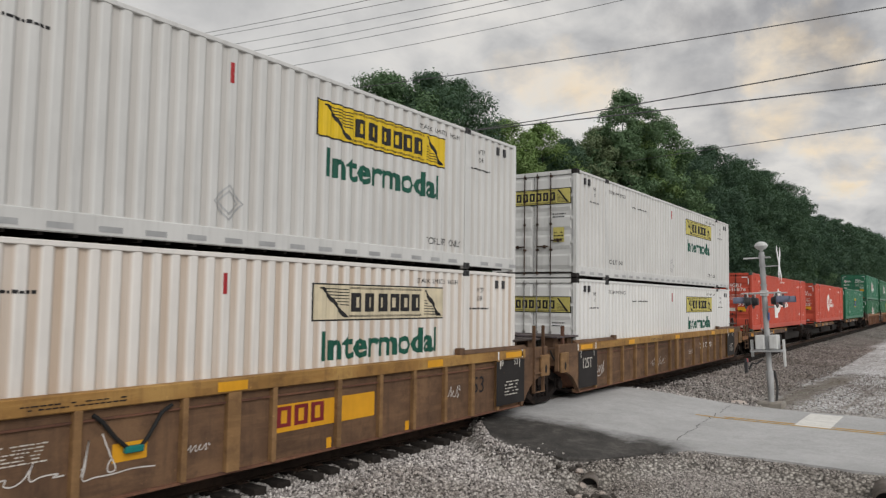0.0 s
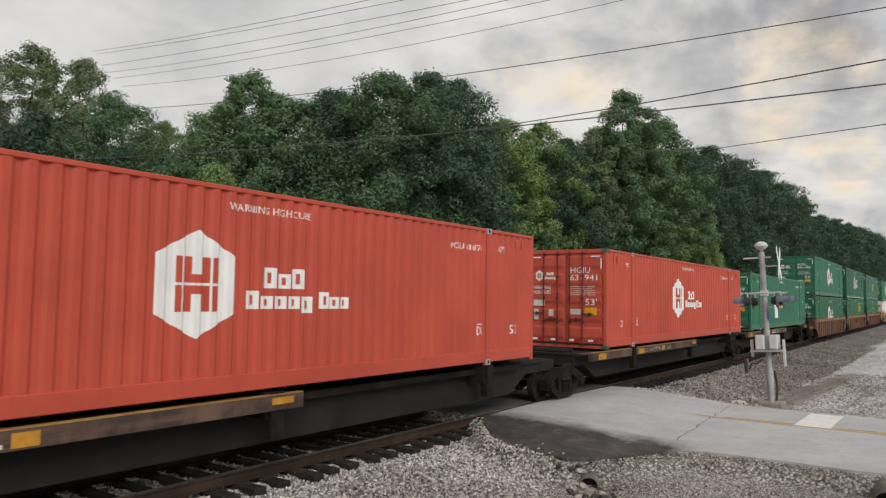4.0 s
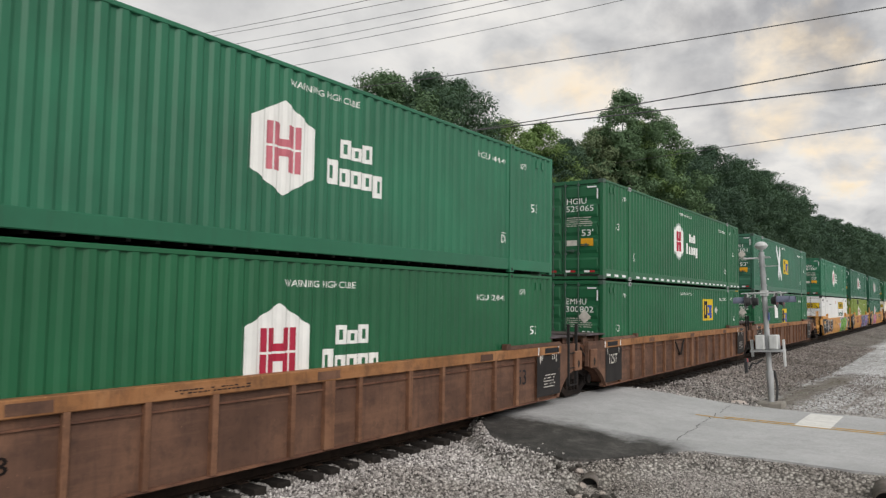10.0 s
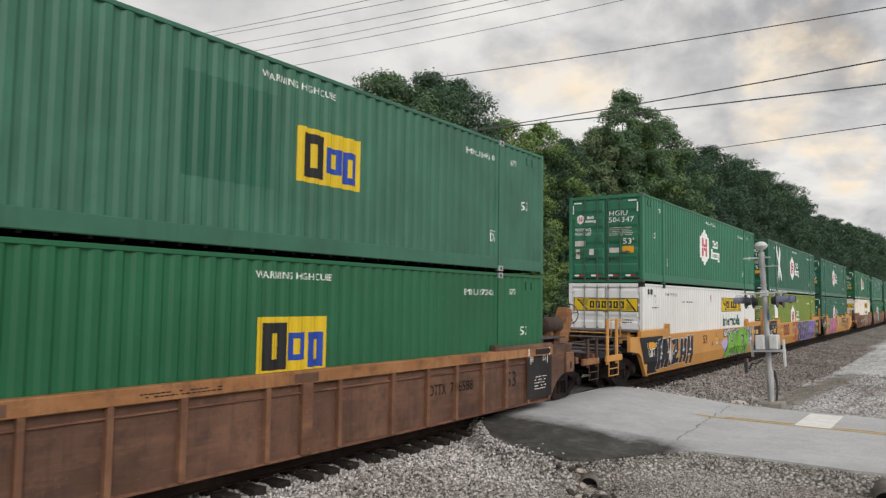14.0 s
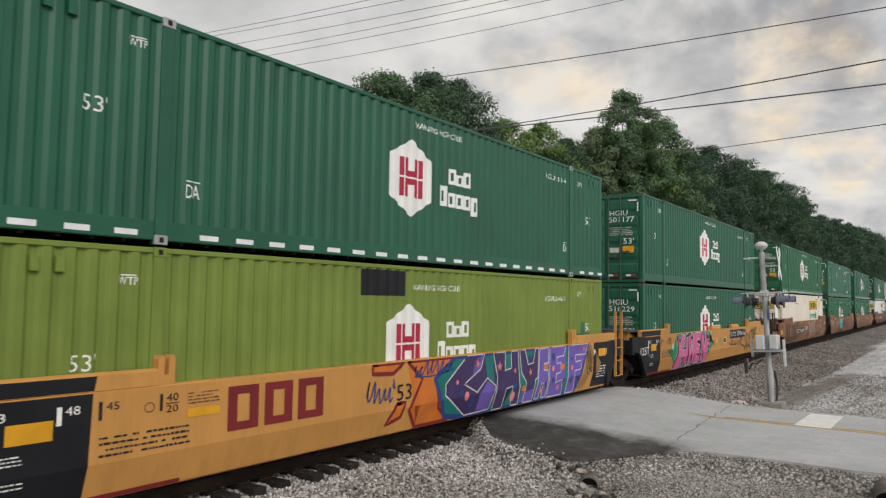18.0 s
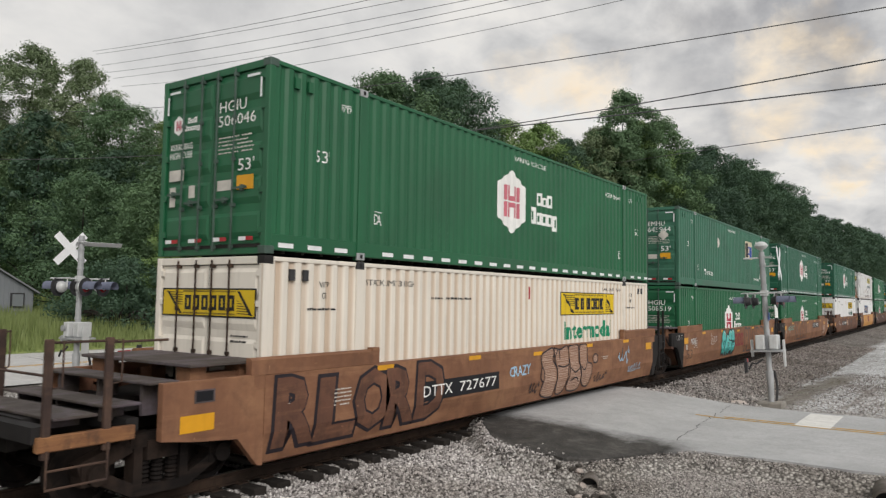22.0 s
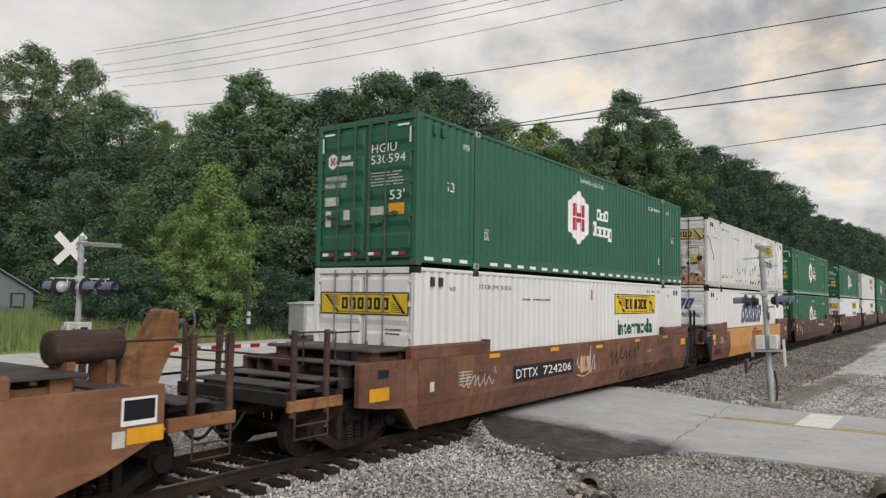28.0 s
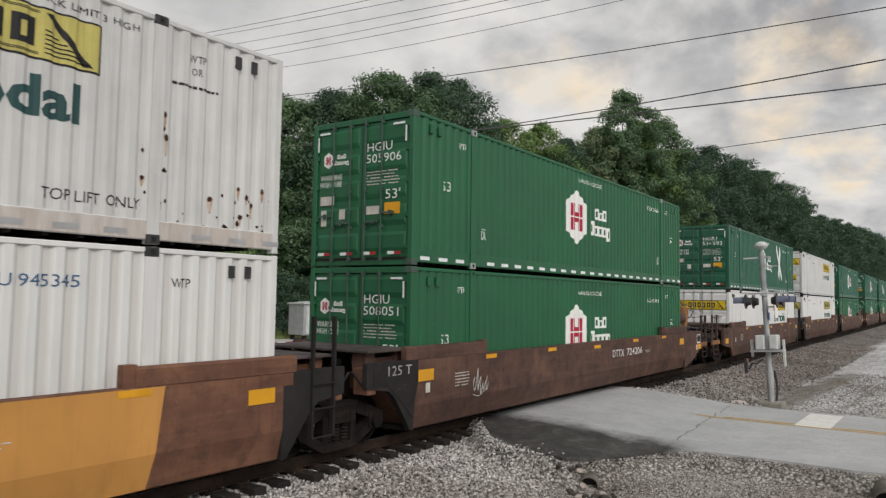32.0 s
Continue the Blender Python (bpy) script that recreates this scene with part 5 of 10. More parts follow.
def spine_car(s, label, first=False, last=False):
    """One platform of an articulated all-purpose flat car: deep black centre sill, side rails, end decks."""
    car = thing("flat_car", label, "rail car", "flat cars of the train", (s, TRACK_Y - CW / 2, 0))
    a, b = (-2.9 if first else -1.25), (CL + 3.0 if last else CL + 2.0)

    def sill(bm):
        lo0, lo1 = (2.6 if first else 0.2), (CL - 2.9 if last else CL - 0.3)
        prism(bm, [(a, 0.75), (lo0 - 0.8, 0.75), (lo0, 0.34), (lo1, 0.34), (lo1 + 0.8, 0.75), (b, 0.75), (b, 1.02), (a, 1.02)], CW / 2 - 0.85, CW / 2 + 0.85)
    part("centre_sill", stored(("centre_sill", first, last), SOOT, sill), SOOT, car, "deep black centre sill")

    def under(bm):
        box(bm, 0.0, CL, 0.22, CW - 0.22, 0.95, 1.06)
        for x in (1.95, 8.0, CL - 2.2):
            box(bm, x, x + 0.35, 0.0, CW, 0.78, 1.16)
            box(bm, x + 0.05, x + 0.3, -0.06, 0.1, 0.50, 1.15)
    part("cross_bearer", stored("cross_bearer", TRUCK_STEEL, under), TRUCK_STEEL, car)
    for far in (False, True):
        for x0, x1 in ((-1.25, 1.75), (2.2, 8.65)):
            def rail(bm):
                y0, y1 = (CW - 0.03, CW + 0.10) if far else (-0.10, 0.03)
                box(bm, x0, x1, y0, y1, 0.90, 1.12)
                box(bm, x0, x1, (CW - 0.35 if far else 0.03), (CW - 0.03 if far else 0.35), 1.06, 1.10)
                bevelled(bm, 0.008)
            part("side_rail", stored(("side_rail", far, x0), SPINE_BROWN, rail), SPINE_BROWN, car)
            if not far:
                part("rail_edge", stored(("rail_edge", x0), CHORD_YELLOW, lambda bm: box(bm, x0 + 0.01, x1 - 0.01, -0.103, 0.0, 1.122, 1.136)), CHORD_YELLOW, car, "worn yellow edge of the side rail")

    for d0, d1, inset in ((-1.25, 0.9, 0.15), (CL - 0.9, CL + 1.2, 0.35)):
        def deck(bm):
            box(bm, d0, d1, inset, CW - inset, 0.99, 1.09)
            bevelled(bm, 0.01)
        part("end_deck", stored(("end_deck", d0), SOOT, deck), SOOT, car, "rusty black end deck")
    for d in (-1.0, -0.7):
        def bolster(bm):
            tube(bm, (d, 0.75, 1.13), (d, CW - 0.75, 1.13), 0.07, 10)
        part("cross_bar", stored(("spine_bar", d), SOOT, bolster), SOOT, car)
    truck(car, 0.9 if first else -2.32)
    if last:
        truck(car, CL - 0.9)
        coupler(car, CL + 3.0, 1)
        for x, top in ((16.17, 1.98), (16.72, 1.40)):
            def post(bm):
                box(bm, x - 0.035, x + 0.035, -0.13, -0.06, 0.50, top)
                bevelled(bm, 0.008)
            part("stanchion", stored(("spine_post", x), TRUCK_STEEL, post), TRUCK_STEEL, car, "rusty end post")

        def beam(bm):
            box(bm, 15.1, 16.8, -0.08, 0.04, 0.98, 1.14)
            bevelled(bm, 0.012)
        part("end_sill", stored("spine_end_sill", RIB_BROWN, beam), RIB_BROWN, car, "worn tan sill beam")

        def steps(bm):
            for z in (0.50, 0.74):
                tube(bm, (16.17, -0.10, z), (16.72, -0.10, z), 0.016, 6)
            pipe(bm, [(16.10, -0.10, 1.95), (16.02, -0.12, 1.93), (16.02, -0.12, 1.45), (16.10, -0.10, 1.43)], 0.012, 6)
            tube(bm, (16.17, -0.10, 1.60), (16.72, -0.10, 1.36), 0.014, 6)
        part("step", stored("spine_steps", TRUCK_STEEL, steps), TRUCK_STEEL, car, "thin steel steps and rails")

        def rim(bm):
            pipe(bm, [(16.95, 0.55 + 0.28 * math.cos(k * math.tau / 24), 1.58 + 0.28 * math.sin(k * math.tau / 24)) for k in range(25)], 0.016, 6)
            tube(bm, (16.6, 0.55, 1.58), (16.97, 0.55, 1.58), 0.05, 10)
        bw = part("brake_wheel", stored("spine_brake_wheel", DARK_GREY, rim), DARK_GREY, car, "black spoked hand brake wheel")
        for k in range(5):
            def spoke(bm):
                p = k * math.tau / 5
                tube(bm, (16.97, 0.55, 1.58), (16.95, 0.55 + 0.28 * math.cos(p), 1.58 + 0.28 * math.sin(p)), 0.012, 6)
            part("spoke", stored(("spine_spoke", k), DARK_GREY, spoke), DARK_GREY, bw)

        def stand(bm):
            box(bm, 16.35, 16.62, 0.35, 0.75, 1.05, 1.80)
            box(bm, 16.2, 16.9, 0.2, CW - 0.2, 1.02, 1.10)
            bevelled(bm, 0.02)
        part("brake_stand", stored("spine_brake_stand", TRUCK_STEEL, stand), TRUCK_STEEL, car, "rusty hand brake housing")
    if first:
        coupler(car, -2.9, -1)

        for y in (0.05, 0.95):
            def hoop(bm):
                pipe(bm, [(-1.2, y, 1.1), (-1.2, y, 1.75), (-0.75, y, 1.75), (-0.75, y, 1.1)], 0.025, 6)
            part("handrail", stored(("spine_hoop", y), SOOT, hoop), SOOT, car, "black bent handrail")

        def stirrup(bm):
            pipe(bm, [(-1.25, -0.12, 0.95), (-1.25, -0.12, 0.42), (-0.8, -0.12, 0.42), (-0.8, -0.12, 0.95)], 0.018, 6)
            tube(bm, (-1.25, -0.12, 0.66), (-0.8, -0.12, 0.66), 0.018, 6)
        part("step", stored("spine_stirrup", SOOT, stirrup), SOOT, car, "black bent step")
        for k in (-2.7, -2.2):
            def upright(bm):
                box(bm, k - 0.05, k + 0.05, 0.4, 0.48, 1.02, 1.85)
                bevelled(bm, 0.008)
            part("stanchion", stored(("spine_upright", k), SOOT, upright), SOOT, car)
    MOVERS.append((car, s))
    return car


LOW_Z, HIGH_Z, SPINE_Z = 0.235, 3.165, 1.16

# ---- markings: lettering, plain emblems and paint on the steel ----
def letters(text, size, bold=0.0):
    """A flat bmesh of the text, x along the line, z up, from the origin."""
    cu = bpy.data.curves.new("letters", "FONT")
    cu.body, cu.size, cu.offset, cu.resolution_u = text, size, bold * size, 2
    ob = bpy.data.objects.new("letters", cu)
    me = bpy.data.meshes.new_from_object(ob)
    bpy.data.objects.remove(ob)
    bm = bmesh.new()
    bm.from_mesh(me)
    bpy.data.meshes.remove(me)
    bmesh.ops.transform(bm, matrix=Matrix.Rotation(math.pi / 2, 4, "X"), verts=bm.verts[:])
    return bm


def fitted(text, x0, z0, width, height, bold=0.0):
    """The text filling a box of that width and height."""
    bm = letters(text, 1.0, bold)
    xs, zs = [v.co.x for v in bm.verts], [v.co.z for v in bm.verts]
    a, b, c, d = min(xs), max(xs), min(zs), max(zs)
    for v in bm.verts:
        v.co.x = x0 + (v.co.x - a) / max(1e-6, b - a) * width
        v.co.z = z0 + (v.co.z - c) / max(1e-6, d - c) * height
    return bm


def flat(bm, points):
    bm.faces.new([bm.verts.new((x, 0, z)) for x, z in points])


def bars(bm, x0, x1, z0, z1, shares):
    """A row of upright plain bars that fills x0..x1. shares: (width, gap, low, high) of each."""
    total = sum(w + g for w, g, _, _ in shares)
    x = x0
    for w, g, lo, hi in shares:
        k = (x1 - x0) / total
        flat(bm, [(x, z0 + (z1 - z0) * lo), (x + w * k, z0 + (z1 - z0) * lo), (x + w * k, z0 + (z1 - z0) * hi), (x, z0 + (z1 - z0) * hi)])
        x += (w + g) * k


def hollow(bm, a, b, za, zb, z0, slant, thick):
    """A plain upright frame."""
    tx, tz = (b - a) * thick, (zb - za) * thick * 0.62
    rim = [(a, za), (b, za), (b, zb), (a, zb)]
    core = [(a + tx, za + tz), (b - tx, za + tz), (b - tx, zb - tz), (a + tx, zb - tz)]
    o, i = ([bm.verts.new((x + (z - z0) * slant, 0, z)) for x, z in pts] for pts in (rim, core))
    for k in range(4):
        n = (k + 1) % 4
        bm.faces.new((o[k], o[n], i[n], i[k]))


def blocks(bm, x0, x1, z0, z1, heights, slant=0.0, gap=0.14, thick=0.38):
    """A row of plain upright frames, one as broad as a letter. heights: (low, high) shares of each."""
    w = (x1 - x0) / len(heights)
    for i, (lo, hi) in enumerate(heights):
        hollow(bm, x0 + i * w, x0 + (i + 1 - gap) * w, z0 + (z1 - z0) * lo, z0 + (z1 - z0) * hi, z0, slant, thick)


FULL = (0.0, 1.0)
LOW = (0.0, 0.72)
DROP = (-0.25, 0.72)


def on_side(bm, proud=0.004):
    """Lay a flat drawing onto the pressed side sheet."""
    xs = [v.co.x for v in bm.verts]
    a, b = min(xs), max(xs)
    for x in BREAKS:
        if a < x < b:
            bmesh.ops.bisect_plane(bm, geom=bm.verts[:] + bm.edges[:] + bm.faces[:], plane_co=(x, 0, 0), plane_no=(1, 0, 0))
    for v in bm.verts:
        v.co.y = profile_depth(v.co.x) - proud
    return bm


def on_door(bm, proud=0.0):
    """Lay a drawing onto the door end: its x runs from the far side towards the near side."""
    for v in bm.verts:
        x, z = v.co.x, v.co.z
        v.co = (0.013 - proud, CW - x, z)
    return bm


def on_well(bm, proud=0.006, bottom=0.62):
    """Lay a drawing onto the outside of a well car."""
    zs = [v.co.z for v in bm.verts]
    if min(zs) < bottom < max(zs):
        bmesh.ops.bisect_plane(bm, geom=bm.verts[:] + bm.edges[:] + bm.faces[:], plane_co=(0, 0, bottom), plane_no=(0, 0, 1))
    for v in bm.verts:
        v.co.y = -0.15 - proud + (0.105 * (bottom - v.co.z) / 0.42 if v.co.z < bottom else 0.0)
    return bm


KIND_OF = {on_side: "side", on_door: "door", on_well: "well"}


def islands(bm):
    """The loose pieces of a drawing, as lists of faces."""
    seen, out = set(), []
    for f in bm.faces:
        if f in seen:
            continue
        stack, piece_ = [f], []
        seen.add(f)
        while stack:
            g = stack.pop()
            piece_.append(g)
            for e in g.edges:
                for h in e.link_faces:
                    if h not in seen:
                        seen.add(h)
                        stack.append(h)
        out.append(piece_)
    return out


def paint_on(parent, key, material, draw, lay, label="", name="marking", **kw):
    """A marking as a thin part. draw(bm) fills a bmesh, or returns one. Bars and sprayed shapes become a part each."""
    k = ("mark", key, material.name)
    if k not in STORE:
        bm = bmesh.new()
        got = draw(bm)
        if isinstance(got, bmesh.types.BMesh):
            bm.free()
            bm = got
        lay(bm, **kw)
        groups = islands(bm) if name in ("name_bar", "graffiti", "emblem") else [bm.faces[:]]
        STORE[k] = []
        for faces in groups:
            index, verts, polys = {}, [], []
            for f in faces:
                for v in f.verts:
                    if v not in index:
                        index[v] = len(verts)
                        verts.append(v.co[:])
                polys.append([index[v] for v in f.verts])
            me = bpy.data.meshes.new("marking")
            me.from_pydata(verts, [], polys)
            me.materials.append(material)
            STORE[k].append(me)
        bm.free()
    made = [part(name, me, material, parent, label) for me in STORE[k]]
    if name in ("tape", "small_print"):
        tagged(made[0], label, kind="stuff")
    return made[0]


def write(parent, text, x, z, width, height, material, lay=on_side, label="", bold=0.0, **kw):
    return paint_on(parent, ("text", text, round(x, 2), round(z, 2), KIND_OF.get(lay, "rail")), material, lambda bm: fitted(text, x, z, width, height, bold), lay, label or "painted lettering", "lettering", **kw)


def patch(parent, x0, x1, z0, z1, material, lay, name="marking", label="", **kw):
    return paint_on(parent, ("patch", round(x0, 2), round(x1, 2), round(z0, 2), round(z1, 2), KIND_OF.get(lay, "rail"), kw.get("proud", 0)), material, lambda bm: flat(bm, [(x0, z0), (x1, z0), (x1, z1), (x0, z1)]), lay, label, name, **kw)


def hexagon(bm, cx, cz, w, h):
    flat(bm, [(cx, cz + h), (cx - w, cz + h * 0.54), (cx - w, cz - h * 0.54), (cx, cz - h), (cx + w, cz - h * 0.54), (cx + w, cz + h * 0.54)])


def emblem_bars(bm, cx, cz, w, h):
    """Upright bars in pairs, parted by a thin line at half height, with a block on each side of it."""
    for lo, hi, way in ((0.05, 1.0, 1), (-1.0, -0.05, -1)):
        for a, b in ((-1.0, -0.72), (-0.62, -0.24), (0.24, 0.62), (0.72, 1.0)):
            flat(bm, [(cx + a * w, cz + lo * h), (cx + b * w, cz + lo * h), (cx + b * w, cz + hi * h), (cx + a * w, cz + hi * h)])
        za, zb = sorted((way * 0.05, way * 0.36))
        flat(bm, [(cx - 0.24 * w, cz + za * h), (cx + 0.24 * w, cz + za * h), (cx + 0.24 * w, cz + zb * h), (cx - 0.24 * w, cz + zb * h)])


TALL = (1.0, 0.28, 0.0, 1.0)


def tapes(c, side=True):
    """Reflective tape: corner marks on the doors, red and white pieces along their foot."""
    def corners(bm):
        for x0, x1, z0, z1 in ((0.20, 0.48, 2.66, 2.70), (0.15, 0.19, 2.32, 2.62), (CW - 0.48, CW - 0.20, 2.66, 2.70), (CW - 0.19, CW - 0.15, 2.32, 2.62)):
            flat(bm, [(x0, z0), (x1, z0), (x1, z1), (x0, z1)])
    paint_on(c, "corner_tape", SILVER_TAPE, corners, on_door, "white reflective corner tape", "tape", proud=0.03)

    def foot(bm, odd):
        for k in range(4):
            x = 0.22 + k * 0.60 + (0.16 if odd else 0.0)
            flat(bm, [(x, 0.20), (x + 0.16, 0.20), (x + 0.16, 0.26), (x, 0.26)])
    paint_on(c, "foot_white", SILVER_TAPE, lambda bm: foot(bm, False), on_door, "white reflective tape", "tape", proud=0.03)
    paint_on(c, "foot_red", RED_TAPE, lambda bm: foot(bm, True), on_door, "red reflective tape", "tape", proud=0.03)


def rail_tape(c, tape=None):
    def dashes(bm):
        for k in range(27):
            x = 0.25 + k * 0.60
            if not (LIFT - 0.33 < x < LIFT + 0.2 or CL - LIFT - 0.5 < x < CL - LIFT):
                flat(bm, [(x, 0.10), (x + 0.30, 0.10), (x + 0.30, 0.17), (x, 0.17)])

    def rail_face(bm):
        for v in bm.verts:
            v.co.y = -0.002
    paint_on(c, "rail_tape", tape or SILVER_TAPE, dashes, rail_face, "dashes of white reflective tape", "tape")


def vents(c, paint):
    """Small louvred vents high on the side."""
    for x in (0.55, 0.83):
        for far_end in (False, True):
            xx = CL - x if far_end else x

            def vent(bm):
                prism(bm, [(xx - 0.05, 2.55), (xx + 0.05, 2.55), (xx + 0.05, 2.72), (xx - 0.05, 2.72)], -0.012, 0.03)
            part("vent", stored(("vent", round(xx, 2)), paint, vent), paint, c, "small louvred vent")


def data_lines(c, x0, x1, z0, z1, material, lay, n=5, **kw):
    """Rows of small print, too small to read."""
    def lines(bm):
        rng = random.Random(int(x0 * 100))
        h = (z1 - z0) / n
        for k in range(n):
            x = x0
            while x < x1 - 0.03:
                w = rng.uniform(0.02, 0.09)
                t = h * rng.uniform(0.30, 0.42)
                if rng.random() > 0.12:
                    flat(bm, [(x, z0 + k * h), (min(x1, x + w), z0 + k * h), (min(x1, x + w), z0 + k * h + t), (x, z0 + k * h + t)])
                x += w + 0.016
    return paint_on(c, ("lines", round(x0, 2), round(z0, 2), round(z1, 2), n, KIND_OF.get(lay, "rail")), material, lines, lay, "rows of small print", "small_print", **kw)


def side_codes(c, owner, number, ink, front53=1.58, warn=7.32, high=True, drop=0.0):
    write(c, owner + " " + number, 12.68, 2.40 - drop, 1.20, 0.12, ink)
    write(c, "53", 15.10, 1.46 if front53 > 1.5 else front53, 0.30, 0.20, ink)
    write(c, "53'", 1.00, front53 - (0.08 if front53 > 1.0 else 0.0), 0.31, 0.20, ink)
    for x in (1.55, 14.58):
        write(c, "WTP", x, 2.42, 0.24, 0.10, ink)
        patch(c, x + 0.02, x + 0.22, 2.535, 2.548, ink, on_side, "arrow_bar")
    for x in (2.42, 13.70) if front53 > 0.5 else ():
        write(c, "DA", x, 0.64, 0.23, 0.18, ink)
        patch(c, x, x + 0.23, 0.855, 0.87, ink, on_side, "arrow_bar")
    if high:
        write(c, "WARNING HIGH CUBE", warn, 2.57 - drop, 1.58, 0.105, ink)


def door_codes(c, owner, number, ink):
    write(c, owner, 1.45, 2.20, 0.62, 0.17, ink, on_door)
    write(c, number, 1.43, 1.98, 0.86, 0.17, ink, on_door)
    write(c, "WARNING", 0.22, 1.72, 0.58, 0.11, ink, on_door)
    write(c, "HIGH CUBE", 0.22, 1.58, 0.58, 0.11, ink, on_door)
    data_lines(c, 1.45, 2.26, 1.55, 1.85, STICKER, on_door, 5)
    write(c, "53'", 1.92, 1.26, 0.36, 0.19, ink, on_door)
    patch(c, 1.45, 1.78, 0.98, 1.14, STICKER, on_door, "placard", "white paper placard")
    patch(c, 1.90, 2.28, 0.97, 1.19, MARK_ORANGE, on_door, "placard", "amber placard")
    patch(c, 0.22, 0.60, 1.22, 1.40, STICKER, on_door, "placard", "white paper placard")
    patch(c, 0.25, 0.40, 0.80, 1.12, STICKER, on_door, "placard", "white paper placard")
    patch(c, 0.74, 0.90, 0.92, 1.12, STICKER, on_door, "placard", "white paper placard")


def hex_box(s, z, paint, number, label, owner="HGIU", faded=False, tape=False, single=False, red=False, shift=0.0):
    drop = 0.11 if z == LOW_Z else 0.0
    paint = RICH_GREEN if paint is GREEN and (drop or tape) else paint
    c = container(s, z, paint, label, castings=GALV if tape or red else paint)
    ink = DECAL_WHITE
    x = 6.77 if single else 7.24 + shift
    lift_ = 1.53 if single else 1.60 - drop
    rim = 0.085 if tape and shift else 0.0
    if rim:
        paint_on(c, ("hexagon_rim", x, drop), surface("grey-green rim paint", (0.33, 0.41, 0.37), 0.5, vary=0.2), lambda bm: hexagon(bm, x, lift_, 0.62, 0.72), on_side, "grey-green rim of the emblem", "emblem", proud=0.002)
    paint_on(c, ("hexagon", x, drop), ink, lambda bm: hexagon(bm, x, lift_, 0.62 - rim, 0.72 - rim), on_side, "white hexagon emblem", "emblem", proud=0.005)
    inner = paint if red else (FADED_RED if faded else DECAL_RED)
    paint_on(c, ("hexbars", x, drop), inner, lambda bm: emblem_bars(bm, x, lift_, 0.33, 0.36), on_side, "upright bars of the emblem", "emblem", proud=0.008)
    if single:
        paint_on(c, "name_single", ink, lambda bm: (blocks(bm, 7.90, 8.74, 1.50, 1.80, (FULL, LOW, FULL)), blocks(bm, 7.58, 8.92, 1.20, 1.46, (FULL, LOW, LOW, LOW, DROP)), blocks(bm, 9.06, 9.74, 1.20, 1.46, (FULL, LOW, LOW))), on_side, "white name drawn as plain bars", "name_bar")
    else:
        paint_on(c, ("name", shift, drop), ink, lambda bm: (blocks(bm, 8.47 + shift, 9.30 + shift, 1.66 - drop, 1.97 - drop, (FULL, LOW, FULL)), blocks(bm, 8.15 + shift, 9.60 + shift, 1.20 - drop, 1.60 - drop, (FULL, LOW, LOW, LOW, DROP))), on_side, "white name drawn as plain bars", "name_bar")
    side_codes(c, owner, number, ink, 0.62 if single else (1.50 if drop else 1.58), 7.25 if single else 7.32 + shift, drop=drop)
    door_codes(c, owner, number, ink)
    paint_on(c, "door_hex", ink, lambda bm: hexagon(bm, 0.42, 2.13, 0.12, 0.165), on_door, "small white hexagon emblem", "emblem")
    paint_on(c, "door_hexbars", inner, lambda bm: emblem_bars(bm, 0.42, 2.13, 0.065, 0.08), on_door, "upright bars of the emblem", "emblem", proud=0.004)
    paint_on(c, "door_name", ink, lambda bm: (blocks(bm, 0.66, 0.90, 2.14, 2.23, (FULL, LOW, FULL)), blocks(bm, 0.58, 0.98, 2.02, 2.11, (FULL, LOW, LOW, LOW, DROP))), on_door, "white name drawn as plain bars", "name_bar")
    tapes(c)
    vents(c, paint)
    if tape:
        rail_tape(c)
    return c


def square_emblem(c, x, z, w, h, lay, proud=0.004, ground=None, key=""):
    paint_on(c, ("square", x, z, w), ground or DECAL_YELLOW, lambda bm: flat(bm, [(x, z), (x + w, z), (x + w, z + h), (x, z + h)]), lay, "yellow square emblem", "emblem", proud=proud)

    def dark(bm):
        # a dark block beside three blue ones
        hollow(bm, x + w * 0.09, x + w * 0.40, z + h * 0.10, z + h * 0.90, z, 0.0, 0.36)

    def blue(bm):
        for a, b, lo, hi in ((0.43, 0.68, 0.24, 0.72), (0.72, 0.94, 0.10, 0.72)):
            hollow(bm, x + w * a, x + w * b, z + h * lo, z + h * hi, z, 0.0, 0.34)
    paint_on(c, ("square_dark", x, z, w), DECAL_BLACK, dark, lay, "dark plain shapes of the emblem", "emblem", proud=proud + 0.004)
    paint_on(c, ("square_blue", x, z, w), DECAL_BLUE, blue, lay, "blue plain shapes of the emblem", "emblem", proud=proud + 0.004)


def diamond(c, x, z, r, lay, material, proud=0.004, label="white diamond placard"):
    return paint_on(c, ("diamond", x, z, r, KIND_OF.get(lay, "rail")), material, lambda bm: flat(bm, [(x, z - r), (x + r, z), (x, z + r), (x - r, z)]), lay, label, "placard", proud=proud)


